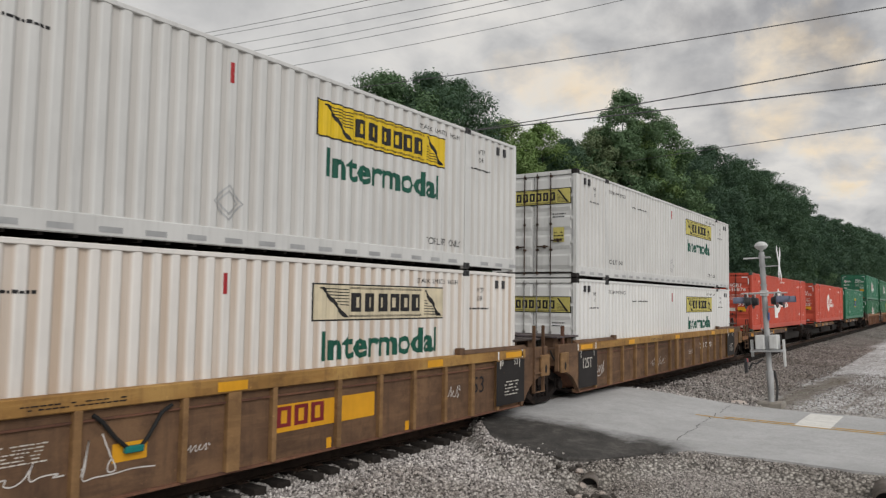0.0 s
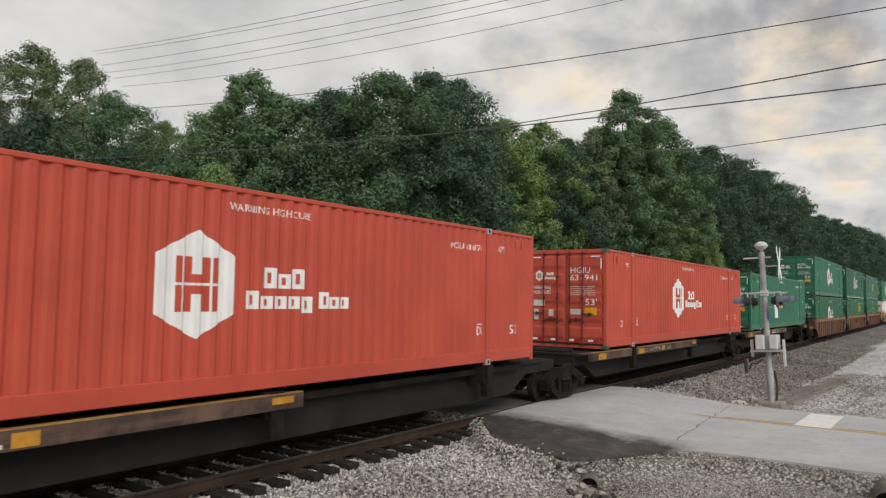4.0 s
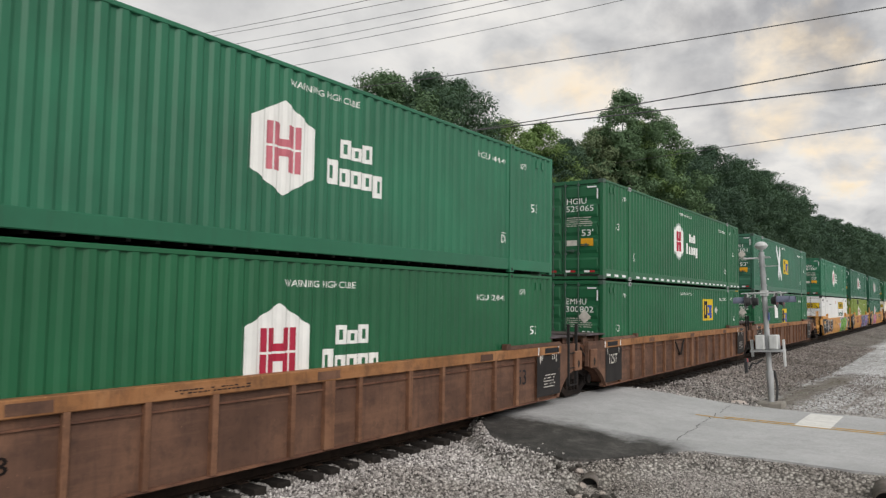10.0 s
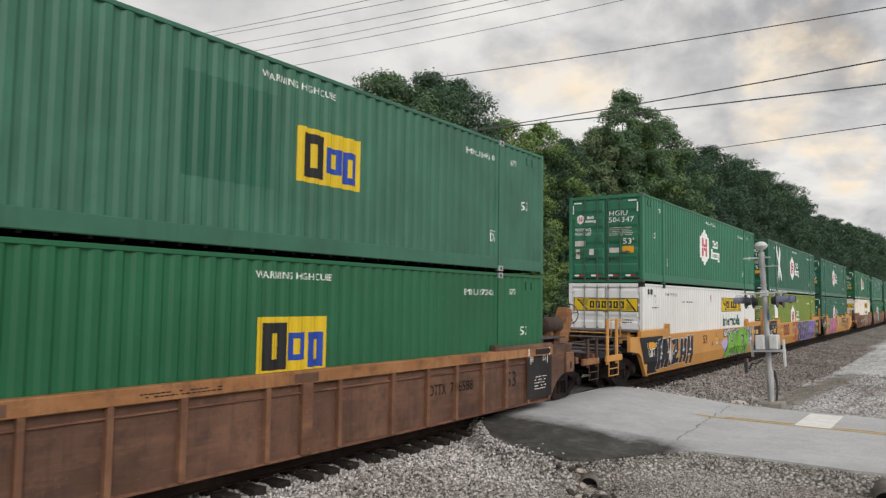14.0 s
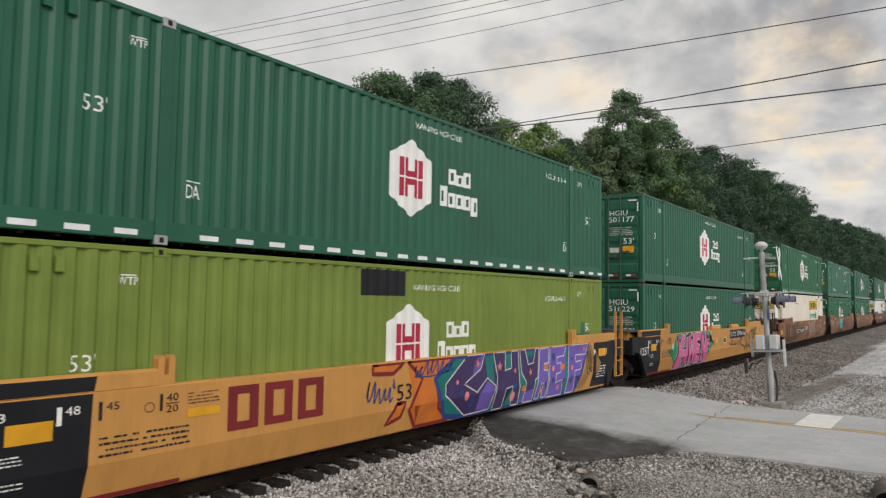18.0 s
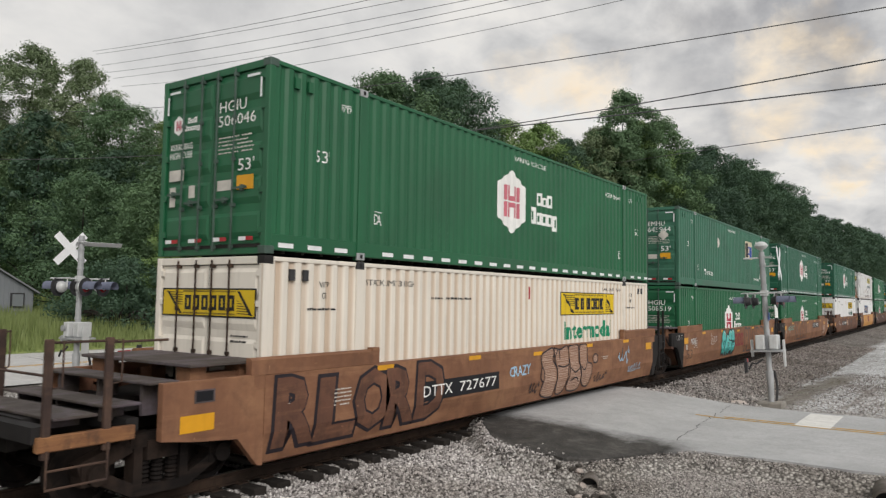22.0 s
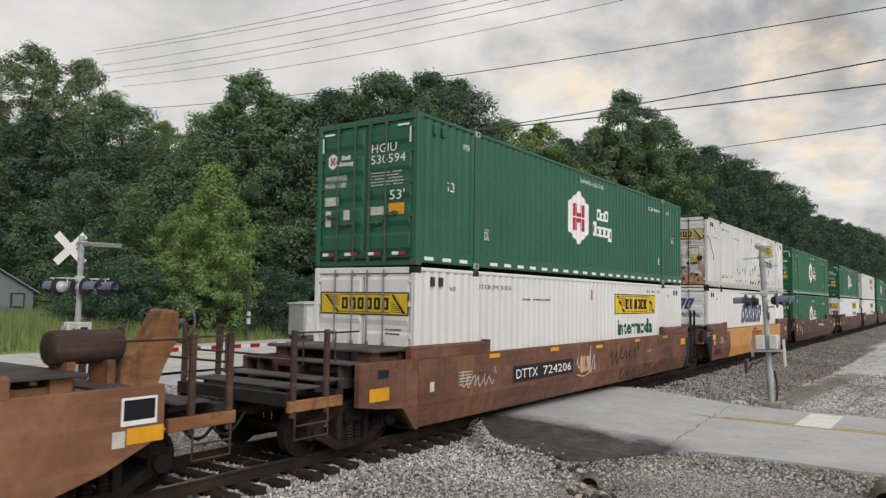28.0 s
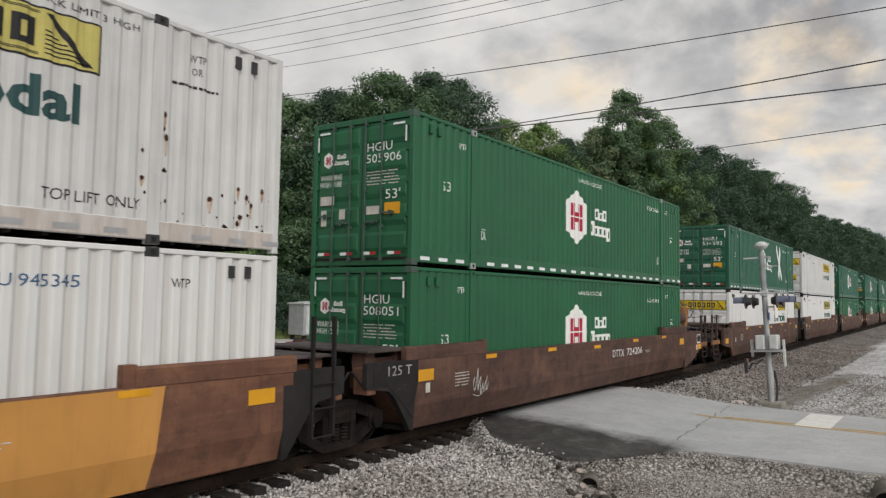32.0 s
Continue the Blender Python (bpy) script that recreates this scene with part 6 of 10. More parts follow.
def square_box(s, z, paint, number, label, at=7.3, tape=False, dark_patch=False, door_diamond=STICKER, ground=None, up=0.0):
    """Container with the yellow square emblem."""
    paint = RICH_GREEN if paint is GREEN and z == LOW_Z else paint
    c = container(s, z, paint, label, castings=GALV)
    square_emblem(c, at, 1.15 + up, 1.42, 0.86, on_side, ground=ground)
    side_codes(c, "EMHU", number, DECAL_WHITE, 1.50 if z == LOW_Z else 1.58, 7.25)
    door_codes(c, "EMHU", number, DECAL_WHITE)
    square_emblem(c, 0.28, 1.98, 0.52, 0.42, on_door, 0.004, ground)
    diamond(c, 2.02, 1.86, 0.20, on_door, door_diamond, 0.006)
    patch(c, 3.45, 3.62, 0.66, 0.74, DECAL_WHITE, on_side, "marking", "small white label")
    if dark_patch:
        patch(c, 5.95, 7.55, 0.95, 2.35, DEEP_GREEN, on_side, "paint_patch", "darker repainted patch", proud=0.003)
    tapes(c)
    vents(c, paint)
    return c


def winged_sign(c, x0, x1, z0, z1, lay, ground, key, proud=0.004):
    """Yellow sign with a thin black border, a row of plain black bars and ruled wings at its ends."""
    paint_on(c, ("sign_edge", key), DECAL_BLACK, lambda bm: flat(bm, [(x0, z0), (x1, z0), (x1, z1), (x0, z1)]), lay, "thin black border", "sign_border", proud=proud)
    sgn = paint_on(c, ("sign", key), ground, lambda bm: flat(bm, [(x0 + 0.03, z0 + 0.025), (x1 - 0.03, z0 + 0.025), (x1 - 0.03, z1 - 0.025), (x0 + 0.03, z1 - 0.025)]), lay, "painted sign panel", "sign", proud=proud + 0.003)
    w, h = x1 - x0, z1 - z0

    def ink(bm):
        blocks(bm, x0 + w * 0.26, x0 + w * 0.81, z0 + h * 0.24, z0 + h * 0.76, (FULL,) * 6, 0.0, 0.24, 0.36)

    def rules(bm):
        for z in (0.10, 0.13, 0.87, 0.90):
            flat(bm, [(x0 + w * 0.24, z0 + h * z), (x1 - w * 0.20, z0 + h * z), (x1 - w * 0.20, z0 + h * (z + 0.015)), (x0 + w * 0.24, z0 + h * (z + 0.015))])
        for k in range(6):
            z = z0 + h * (0.88 - k * 0.085)
            flat(bm, [(x0 + w * (0.05 + 0.026 * k), z), (x0 + w * 0.235, z - h * 0.02), (x0 + w * 0.235, z - h * 0.045), (x0 + w * (0.055 + 0.026 * k), z - h * 0.03)])
            z = z0 + h * (0.12 + k * 0.085)
            flat(bm, [(x1 - w * 0.185, z + h * 0.02), (x1 - w * (0.04 + 0.024 * k), z), (x1 - w * (0.045 + 0.024 * k), z + h * 0.03), (x1 - w * 0.185, z + h * 0.045)])
    def edges(bm):
        for xa, xb in ((x0 + w * 0.05, x0 + w * 0.235), (x1 - w * 0.185, x1 - w * 0.03)):
            flat(bm, [(xa, z1 - h * 0.10), (xb - w * 0.03, z0 + h * 0.09), (xb, z0 + h * 0.09), (xa + w * 0.025, z1 - h * 0.10)])
    paint_on(c, ("sign_wing", key), DECAL_BLACK, edges, lay, "slanted black wing edges", "sign_wing", proud=proud + 0.006)
    paint_on(c, ("sign_ink", key), DECAL_BLACK, ink, lay, "black bars in place of a name", "name_bar", proud=proud + 0.006)
    paint_on(c, ("sign_rules", key), DECAL_BLACK, rules, lay, "fine black ruled wings", "sign_rule", proud=proud + 0.006)
    return sgn


def on_rail(bm, proud=0.0):
    for v in bm.verts:
        v.co.y = 0.001 - proud


def run_film(share=0.62):
    """Thin orange rust washed down by rain."""
    m = bpy.data.materials.new("rust run film")
    m.use_nodes = True
    nt = m.node_tree
    co = nt.nodes.new("ShaderNodeTexCoord").outputs["Object"]
    streaky = noise_at(nt, stretched(nt, co, (9.0, 9.0, 1.1)), 1.0, 5.0, 0.65)
    tone = ramp(nt, noise_at(nt, co, 6.0, 4.0, 0.6), [(0.36, (0.42, 0.20, 0.09)), (0.62, (0.62, 0.42, 0.25))])
    b = nt.nodes["Principled BSDF"]
    nt.links.new(tone, b.inputs["Base Color"])
    b.inputs["Roughness"].default_value = 0.85
    nt.links.new(ramp(nt, streaky, [(0.30, (0, 0, 0)), (0.58, (share,) * 3)]), b.inputs["Alpha"])
    return m


def rust_film():
    """Thin rust over paint: orange at the foot of the doors, brown runs above, clear elsewhere."""
    m = bpy.data.materials.new("thin rust film")
    m.use_nodes = True
    nt = m.node_tree
    co = nt.nodes.new("ShaderNodeTexCoord").outputs["Object"]
    at = nt.nodes.new("ShaderNodeSeparateXYZ")
    nt.links.new(co, at.inputs[0])
    cloud = noise_at(nt, co, 2.6, 5.0, 0.65, 0.4)
    foot = maths(nt, "ADD", maths(nt, "MULTIPLY", at.outputs[2], -0.75), maths(nt, "MULTIPLY", cloud, 1.0))
    foot = ramp(nt, foot, [(0.0, (0, 0, 0)), (0.20, (0.9, 0.9, 0.9))])
    run = noise_at(nt, stretched(nt, co, (4.0, 4.5, 0.7)), 1.0, 5.0, 0.65)
    run = ramp(nt, maths(nt, "SUBTRACT", run, maths(nt, "MULTIPLY", at.outputs[2], 0.05)), [(0.46, (0, 0, 0)), (0.66, (0.8, 0.8, 0.8))])
    tone = ramp(nt, noise_at(nt, co, 5.0, 5.0, 0.7), [(0.34, (0.12, 0.055, 0.034)), (0.50, (0.44, 0.21, 0.11)), (0.72, (0.62, 0.35, 0.19))])
    b = nt.nodes["Principled BSDF"]
    nt.links.new(tone, b.inputs["Base Color"])
    b.inputs["Roughness"].default_value = 0.85
    nt.links.new(maths(nt, "MAXIMUM", foot, run), b.inputs["Alpha"])
    return m


def white_box(s, z, paint, number, label, ground, word=None, top_lift=False, door_ground=None, early=False, rusty=False):
    """White container with the yellow winged sign and a green word below it."""
    c = container(s, z, paint, label, castings=DARK_GREY, gear=RAIL if paint in (CREAM, RUSTY_WHITE, GREY_WHITE) else LOCK_ROD)
    late = s > 280 and not rusty
    winged_sign(c, 9.74, 13.34, 1.93, 2.53, on_side, ground, "side")
    write(c, "Intermodal", 9.98, 1.30, 3.14, 0.47, word or DECAL_GREEN, label="dark green painted word", bold=0.030)
    write(c, "STACK LIMIT 3 HIGH", 12.45, 2.60, 1.35, 0.085, DECAL_BLACK)
    write(c, "STACK LIMIT 3 HIGH", 2.28, 2.52, 1.35, 0.10, DECAL_BLACK)
    for x in (1.15, 14.55):
        write(c, "WTP", x, 2.45, 0.24, 0.10, DECAL_BLACK)
        if not late:
            write(c, "OR", x + 0.05, 2.28, 0.14, 0.10, DECAL_BLACK)
            data_lines(c, x - 0.25, x + 0.45, 2.10, 2.20, DECAL_BLACK, on_side, 1)
    data_lines(c, 4.2, 5.6, 2.30, 2.40, DECAL_BLACK, on_side, 1)
    patch(c, 8.06, 8.12, 2.33, 2.62, RED_TAPE, on_side, "marking", "small red mark")
    paint_on(c, "diamond_frame", STICKER if paint is not GREY_WHITE else GALV, outlines_of([[(8.1, 0.42), (8.34, 0.66), (8.1, 0.90), (7.86, 0.66)], [(8.1, 0.50), (8.26, 0.66), (8.1, 0.82), (7.94, 0.66)]], 0.03), on_side, "open placard holder", "placard", proud=0.006)
    if top_lift:
        write(c, "TOP LIFT ONLY", 2.25, 0.46, 1.2, 0.13, DECAL_BLACK)
        write(c, "TOP LIFT ONLY", 12.72, 0.42, 1.2, 0.13, DECAL_BLACK)
    winged_sign(c, 0.18, CW - 0.16, 1.98, 2.42, on_door, door_ground or ground, "door", 0.004)
    patch(c, 1.90, 2.22, 0.95, 1.35, door_ground or ground, on_door, "placard", "yellow placard")
    data_lines(c, 1.92, 2.20, 1.02, 1.28, DECAL_BLACK, on_door, 3, proud=0.006)
    data_lines(c, 1.88, 2.30, 1.62, 1.78, DECAL_BLACK, on_door, 2)
    vents(c, DARK_GREY)
    if z == HIGH_Z:
        rail_tape(c, GALV)
    if rusty:
        rust = surface("flaking rust", (0.055, 0.028, 0.019), 0.9, vary=0.5, scale=6.0, bump=0.4)
        rng = random.Random(77)

        def blot(bm, x, z, r, tall=1.0):
            flat(bm, [(x + r * rng.uniform(0.65, 1.15) * math.cos(i * math.tau / 13), z + r * tall * rng.uniform(0.65, 1.2) * math.sin(i * math.tau / 13)) for i in range(13)])

        spots_ = [(4.44, 0.75, 0.05), (4.70, 1.35, 0.045), (5.16, 0.95, 0.075), (5.22, 0.82, 0.04), (5.54, 0.97, 0.07), (5.60, 0.80, 0.05), (6.16, 0.98, 0.035), (6.66, 1.05, 0.06), (6.68, 0.92, 0.05), (7.74, 1.0, 0.055), (7.76, 0.86, 0.05), (8.30, 1.07, 0.05), (8.72, 2.03, 0.045), (8.72, 1.42, 0.06), (4.45, 2.28, 0.04), (4.0, 0.58, 0.035), (8.12, 0.36, 0.08), (7.40, 0.38, 0.05)]
        for k in range(120):
            x = rng.uniform(8.6, 12.2) if k % 4 else rng.uniform(4.4, 8.5)
            spots_.append((x, 0.33 + abs(rng.gauss(0, 0.10)) + (rng.uniform(0.2, 0.95) if k % 3 == 0 and x > 8.6 else 0.0), rng.uniform(0.018, 0.062)))
        for k in range(46):
            spots_.append((rng.gauss(14.15, 0.12) if k % 2 else rng.uniform(14.4, 15.9), 0.3 + abs(rng.gauss(0.2, 0.75)) if k % 2 else 0.25 + abs(rng.gauss(0, 0.25)), rng.uniform(0.014, 0.042)))

        def side_blots(bm):
            for x, z, r in spots_:
                blot(bm, x, z, r * 0.85, rng.uniform(0.9, 1.6))

        def side_runs(bm):
            for x, z, r in spots_:
                if r > 0.030:
                    foot = max(0.31, z - r * rng.uniform(2.5, 7.0))
                    flat(bm, [(x - r * 0.95, z + r * 0.3), (x + r * 0.95, z + r * 0.3), (x + r * 0.30, foot), (x - r * 0.30, foot)])
        tagged(paint_on(c, "rust_runs", run_film(), side_runs, on_side, "orange runs below the rust", "rust", proud=0.003), kind="stuff")
        patch(c, POST, CL - POST, 0.06, 0.29, run_film(0.24), on_rail, "rust_bloom", "brown grime along the bottom rail", proud=0.001)

        def dangle(bm):
            pipe(bm, [(-0.06, -0.02, 2.13), (0.20, -0.03, 1.97), (0.41, -0.03, 1.75), (0.62, -0.03, 1.52), (0.73, -0.035, 1.38), (0.77, -0.035, 1.22), (0.74, -0.03, 1.13)], 0.011, 6)
        part("loose_cable", stored("loose_cable", RUBBER_AND_SHADE, dangle), RUBBER_AND_SHADE, c, "thin loose black cable")

        def door_blots(bm):
            for x, z, r in ((2.30, 2.02, 0.085), (2.27, 1.20, 0.11), (1.40, 1.08, 0.10), (1.78, 1.0, 0.06), (1.38, 1.80, 0.05), (0.80, 0.98, 0.05), (1.50, 0.62, 0.06), (0.45, 0.55, 0.06), (0.92, 0.50, 0.07), (0.85, 0.32, 0.09), (1.62, 0.36, 0.08), (1.95, 0.56, 0.06), (2.15, 0.52, 0.06), (2.2, 0.30, 0.05), (0.2, 0.3, 0.04)):
                blot(bm, x, z, r, rng.uniform(0.8, 1.3))
        tagged(paint_on(c, "rust_side", rust, side_blots, on_side, "rust blots and runs", "rust"), kind="stuff")
        tagged(paint_on(c, "rust_door", rust, door_blots, on_door, "dark rust blots on the doors", "rust", proud=0.006), kind="stuff")
        patch(c, 0.12, CW - 0.12, 0.14, 1.95, rust_film(), on_door, "rust_bloom", "soft orange rust bloom", proud=0.003)
    return c


def slant_box(s, z, paint, label):
    """White container with a slanted blue name and a second word on its doors."""
    c = container(s, z, paint, label, castings=DARK_GREY)
    paint_on(c, "slant_shadow", YELLOW_CAR, lambda bm: blocks(bm, 5.62, 9.90, 1.36, 2.13, (FULL,) * 5, 0.42, 0.20), on_side, "amber shadow bars behind the name", "name_bar", proud=0.002)
    paint_on(c, "slant_name", NAVY, lambda bm: blocks(bm, 5.72, 10.0, 1.40, 2.24, (FULL,) * 5, 0.42, 0.20), on_side, "slanted blue bars in place of a name", "name_bar")
    write(c, "SWRU 945345", 11.85, 2.38, 1.35, 0.14, NAVY)
    for x in (1.35, 14.4):
        write(c, "WTP", x, 2.40, 0.28, 0.12, DECAL_BLACK)
    paint_on(c, "slant_door", NAVY, lambda bm: blocks(bm, 0.28, 1.92, 2.04, 2.48, (FULL,) * 5, 0.45, 0.20), on_door, "slanted blue bars in place of a name", "name_bar")
    write(c, "INTERMODAL", 0.78, 1.72, 1.5, 0.17, DECAL_BLACK, on_door)
    write(c, "SWRU 945345", 0.62, 1.18, 1.6, 0.20, NAVY, on_door)
    data_lines(c, 0.2, 0.55, 1.18, 1.30, DECAL_BLACK, on_door, 2)
    vents(c, DARK_GREY)
    return c


# ---- the train: paint on the cars ----
def blob(rng, cx, cz, w, h, n=11, rough=0.28):
    return [(cx + w * rng.uniform(1 - rough, 1 + rough * 0.4) * math.cos(k * math.tau / n), cz + h * rng.uniform(1 - rough, 1 + rough * 0.4) * math.sin(k * math.tau / n)) for k in range(n)]


def clipped(points, z0=0.19, z1=1.425):
    return [(x, min(z1, max(z0, z))) for x, z in points]


def mural(car, x0, x1, z0, z1, fill, edge, seed, n=5, dots=(), cloud=None, slant=0.12, letter_like=True):
    """A sprayed piece: a cloud of colour, blocky shapes with an outline, cut-outs and dots."""
    rng = random.Random(seed)
    g = None
    if cloud:
        def back(bm):
            for k in range(7):
                cx = x0 + (x1 - x0) * (k + 0.5) / 7
                flat(bm, clipped(blob(rng, cx, (z0 + z1) / 2 + rng.uniform(-0.1, 0.1), (x1 - x0) / 8.5, (z1 - z0) * 0.56, 13)))
        g = paint_on(car, ("mural_cloud", seed), TAG[cloud], back, on_well, "sprayed colour cloud", "graffiti", proud=0.003)
    shapes = []
    w = (x1 - x0) / n
    for k in range(n):
        a, b = x0 + k * w + rng.uniform(-0.06, 0.02) * w, x0 + (k + 1) * w + rng.uniform(-0.1, 0.04) * w
        lo, hi = z0 + (z1 - z0) * rng.uniform(0.0, 0.12), z1 - (z1 - z0) * rng.uniform(0.0, 0.12)
        m = (a + b) / 2
        s = slant * (hi - lo) * rng.choice((-1, 1, 1))
        notch = rng.uniform(0.25, 0.45) * (hi - lo)
        kind = rng.choice(("a", "b", "c")) if letter_like else "d"
        if kind == "a":
            pts = [(a, lo), (a + w * 0.32, lo), (a + w * 0.36, lo + notch), (b - w * 0.36, lo + notch), (b - w * 0.3, lo), (b, lo), (b + s, hi), (b - w * 0.3 + s, hi), (m + s * 0.7, hi - notch * 0.6), (a + w * 0.30 + s, hi), (a + s, hi)]
        elif kind == "b":
            pts = [(a, lo), (b, lo + 0.05), (b - w * 0.05, lo + notch * 0.7), (a + w * 0.45, lo + notch * 0.7), (b - w * 0.1, (lo + hi) / 2), (b + s, hi), (a + s, hi - 0.03), (a + w * 0.1, hi - notch * 0.7), (b - w * 0.45 + s, hi - notch * 0.6), (a + w * 0.05, (lo + hi) / 2)]
        elif kind == "c":
            pts = [(a, lo), (a + w * 0.45, lo - 0.02), (m, lo + notch), (b - w * 0.28, lo), (b, lo + 0.04), (b - w * 0.08 + s, hi), (m + w * 0.1 + s, hi), (m + s * 0.5, hi - notch), (a + w * 0.28 + s, hi), (a + s - w * 0.04, hi - 0.05)]
        else:
            pts = blob(rng, m, (lo + hi) / 2, w * 0.62, (hi - lo) * 0.54, 12, 0.16)
        shapes.append(pts)

    def grown(pts, e):
        cx, cz = sum(p[0] for p in pts) / len(pts), sum(p[1] for p in pts) / len(pts)
        return [(x + (x - cx) / max(0.05, math.hypot(x - cx, z - cz)) * e, z + (z - cz) / max(0.05, math.hypot(x - cx, z - cz)) * e) for x, z in pts]
    line = paint_on(car, ("mural_edge", seed), TAG[edge], lambda bm: [flat(bm, clipped(grown(p, 0.035))) for p in shapes], on_well, "sprayed outlines", "graffiti", proud=0.006)
    paint_on(car, ("mural_fill", seed), TAG[fill], lambda bm: [flat(bm, clipped(p, 0.21, 1.40)) for p in shapes], on_well, "sprayed block shapes", "graffiti", proud=0.009)
    if letter_like:
        def cuts(bm):
            for p in shapes:
                cx, cz = sum(q[0] for q in p) / len(p), sum(q[1] for q in p) / len(p)
                flat(bm, [(cx - 0.10, cz - 0.03), (cx + 0.10, cz - 0.02), (cx + 0.12, cz + 0.05), (cx - 0.09, cz + 0.04)])
                flat(bm, [(cx - 0.02, cz + 0.05), (cx + 0.02, cz + 0.05), (cx + 0.08, z1 - 0.1), (cx + 0.05, z1 - 0.1)])
        paint_on(car, ("mural_cut", seed), TAG[edge], cuts, on_well, "inner lines", "graffiti", proud=0.012)
    for j, colour in enumerate(dots):
        def spots(bm):
            for k in range(9):
                flat(bm, clipped(blob(rng, rng.uniform(x0 + 0.1, x1 - 0.1), rng.uniform(z0 + 0.06, z1 - 0.06), *(rng.uniform(0.03, 0.075),) * 2, 9, 0.1)))
        paint_on(car, ("mural_dots", seed, j), TAG[colour], spots, on_well, "sprayed dots", "graffiti", proud=0.014 + 0.001 * j)


def stroke(bm, pts, wide):
    """A brush stroke with mitred joints through the points."""
    n = len(pts)
    sides = []
    for i, (x, z) in enumerate(pts):
        p, q = pts[max(0, i - 1)], pts[min(n - 1, i + 1)]
        dx, dz = q[0] - p[0], q[1] - p[1]
        d = max(1e-6, math.hypot(dx, dz))
        w = wide * 0.5
        sides.append(((x - dz / d * w, z + dx / d * w), (x + dz / d * w, z - dx / d * w)))
    verts = [[bm.verts.new((p[0], 0, min(1.425, max(0.19, p[1])))) for p in pair] for pair in sides]
    for u, v in zip(verts, verts[1:]):
        bm.faces.new((u[0], u[1], v[1], v[0]))


def eased(points, steps=5):
    """A smooth hand-drawn line through the points."""
    out = []
    for i in range(len(points) - 1):
        p0, p1, p2, p3 = (Vector(points[max(0, min(len(points) - 1, j))]) for j in (i - 1, i, i + 1, i + 2))
        for k in range(steps):
            u = k / steps
            out.append(tuple(p1 + (p2 - p0) * (0.5 * u) + (p0 * 2 - p1 * 5 + p2 * 4 - p3) * (0.5 * u * u) + (p1 * 3 - p0 - p2 * 3 + p3) * (0.5 * u ** 3)))
    return out + [tuple(points[-1])]


def scrawl(car, x0, x1, z0, z1, colour, seed, strokes=7, wide=0.022, proud=0.015):
    """A hasty tag: one running line of loops and hooks with a flourish, and no words."""
    rng = random.Random(seed)
    w, h = (x1 - x0) / strokes, z1 - z0

    def ribbon(bm):
        line, x, mid = [(x0, z0 + 0.4 * h)], x0, (z0 + z1) / 2
        for k in range(strokes):
            tall = 0.48 if rng.random() < 0.45 else 0.18
            line.append((x + w * rng.uniform(0.30, 0.60), mid + h * (tall + rng.uniform(-0.05, 0.02))))
            if rng.random() < 0.55:
                line.append((x + w * rng.uniform(0.0, 0.25), mid + h * rng.uniform(-0.10, 0.08)))
            line.append((x + w * rng.uniform(0.25, 0.55), mid - h * rng.uniform(0.22, 0.46)))
            line.append((x + w * rng.uniform(0.75, 0.98), mid - h * rng.uniform(0.05, 0.25)))
            x += w
        stroke(bm, eased(line), wide)
        if seed % 2:
            stroke(bm, eased([(x1 - w, z0 + 0.2 * h), (x0 + 0.4 * (x1 - x0), z0 - 0.02 * h), (x0, z0 + 0.06 * h)]), wide * 0.8)
        else:
            stroke(bm, eased([(x1, z1), (x1 + w * 0.3, z1 - h * 0.4), (x1 - w * 0.2, z1 - h * 0.2)]), wide * 0.8)
    return paint_on(car, ("scrawl", seed), TAG[colour], ribbon, on_well, "sprayed scrawl", "graffiti", proud=proud, bottom=0.62 if proud > 0 else 0.1)


def chalk_hand(car):
    """A name-like flourish chalked low on the side, two tall strokes and a long tail."""
    def hand(bm):
        stroke(bm, eased([(4.98, 0.62), (5.10, 0.70), (5.12, 0.56), (5.24, 0.60), (5.33, 0.61), (5.32, 0.55), (5.41, 0.53), (5.52, 0.59), (5.61, 0.74), (5.57, 0.63), (5.59, 0.55), (5.70, 0.58), (5.88, 0.58), (5.82, 0.55), (5.95, 0.55)]), 0.016)
        stroke(bm, eased([(6.15, 0.58), (6.06, 0.55), (6.06, 0.51), (6.13, 0.50), (6.17, 0.64), (6.21, 0.89), (6.18, 0.60), (6.16, 0.45), (6.30, 0.46), (6.52, 0.46), (6.77, 0.48), (7.07, 0.46)]), 0.016)
        stroke(bm, eased([(6.37, 0.94), (6.46, 0.72), (6.55, 0.52), (6.47, 0.49), (6.45, 0.56), (6.50, 0.65)]), 0.018)
    paint_on(car, "chalk_hand", TAG["chalk"], hand, on_well, "thin chalked flourish", "graffiti", proud=-0.082, bottom=0.1)


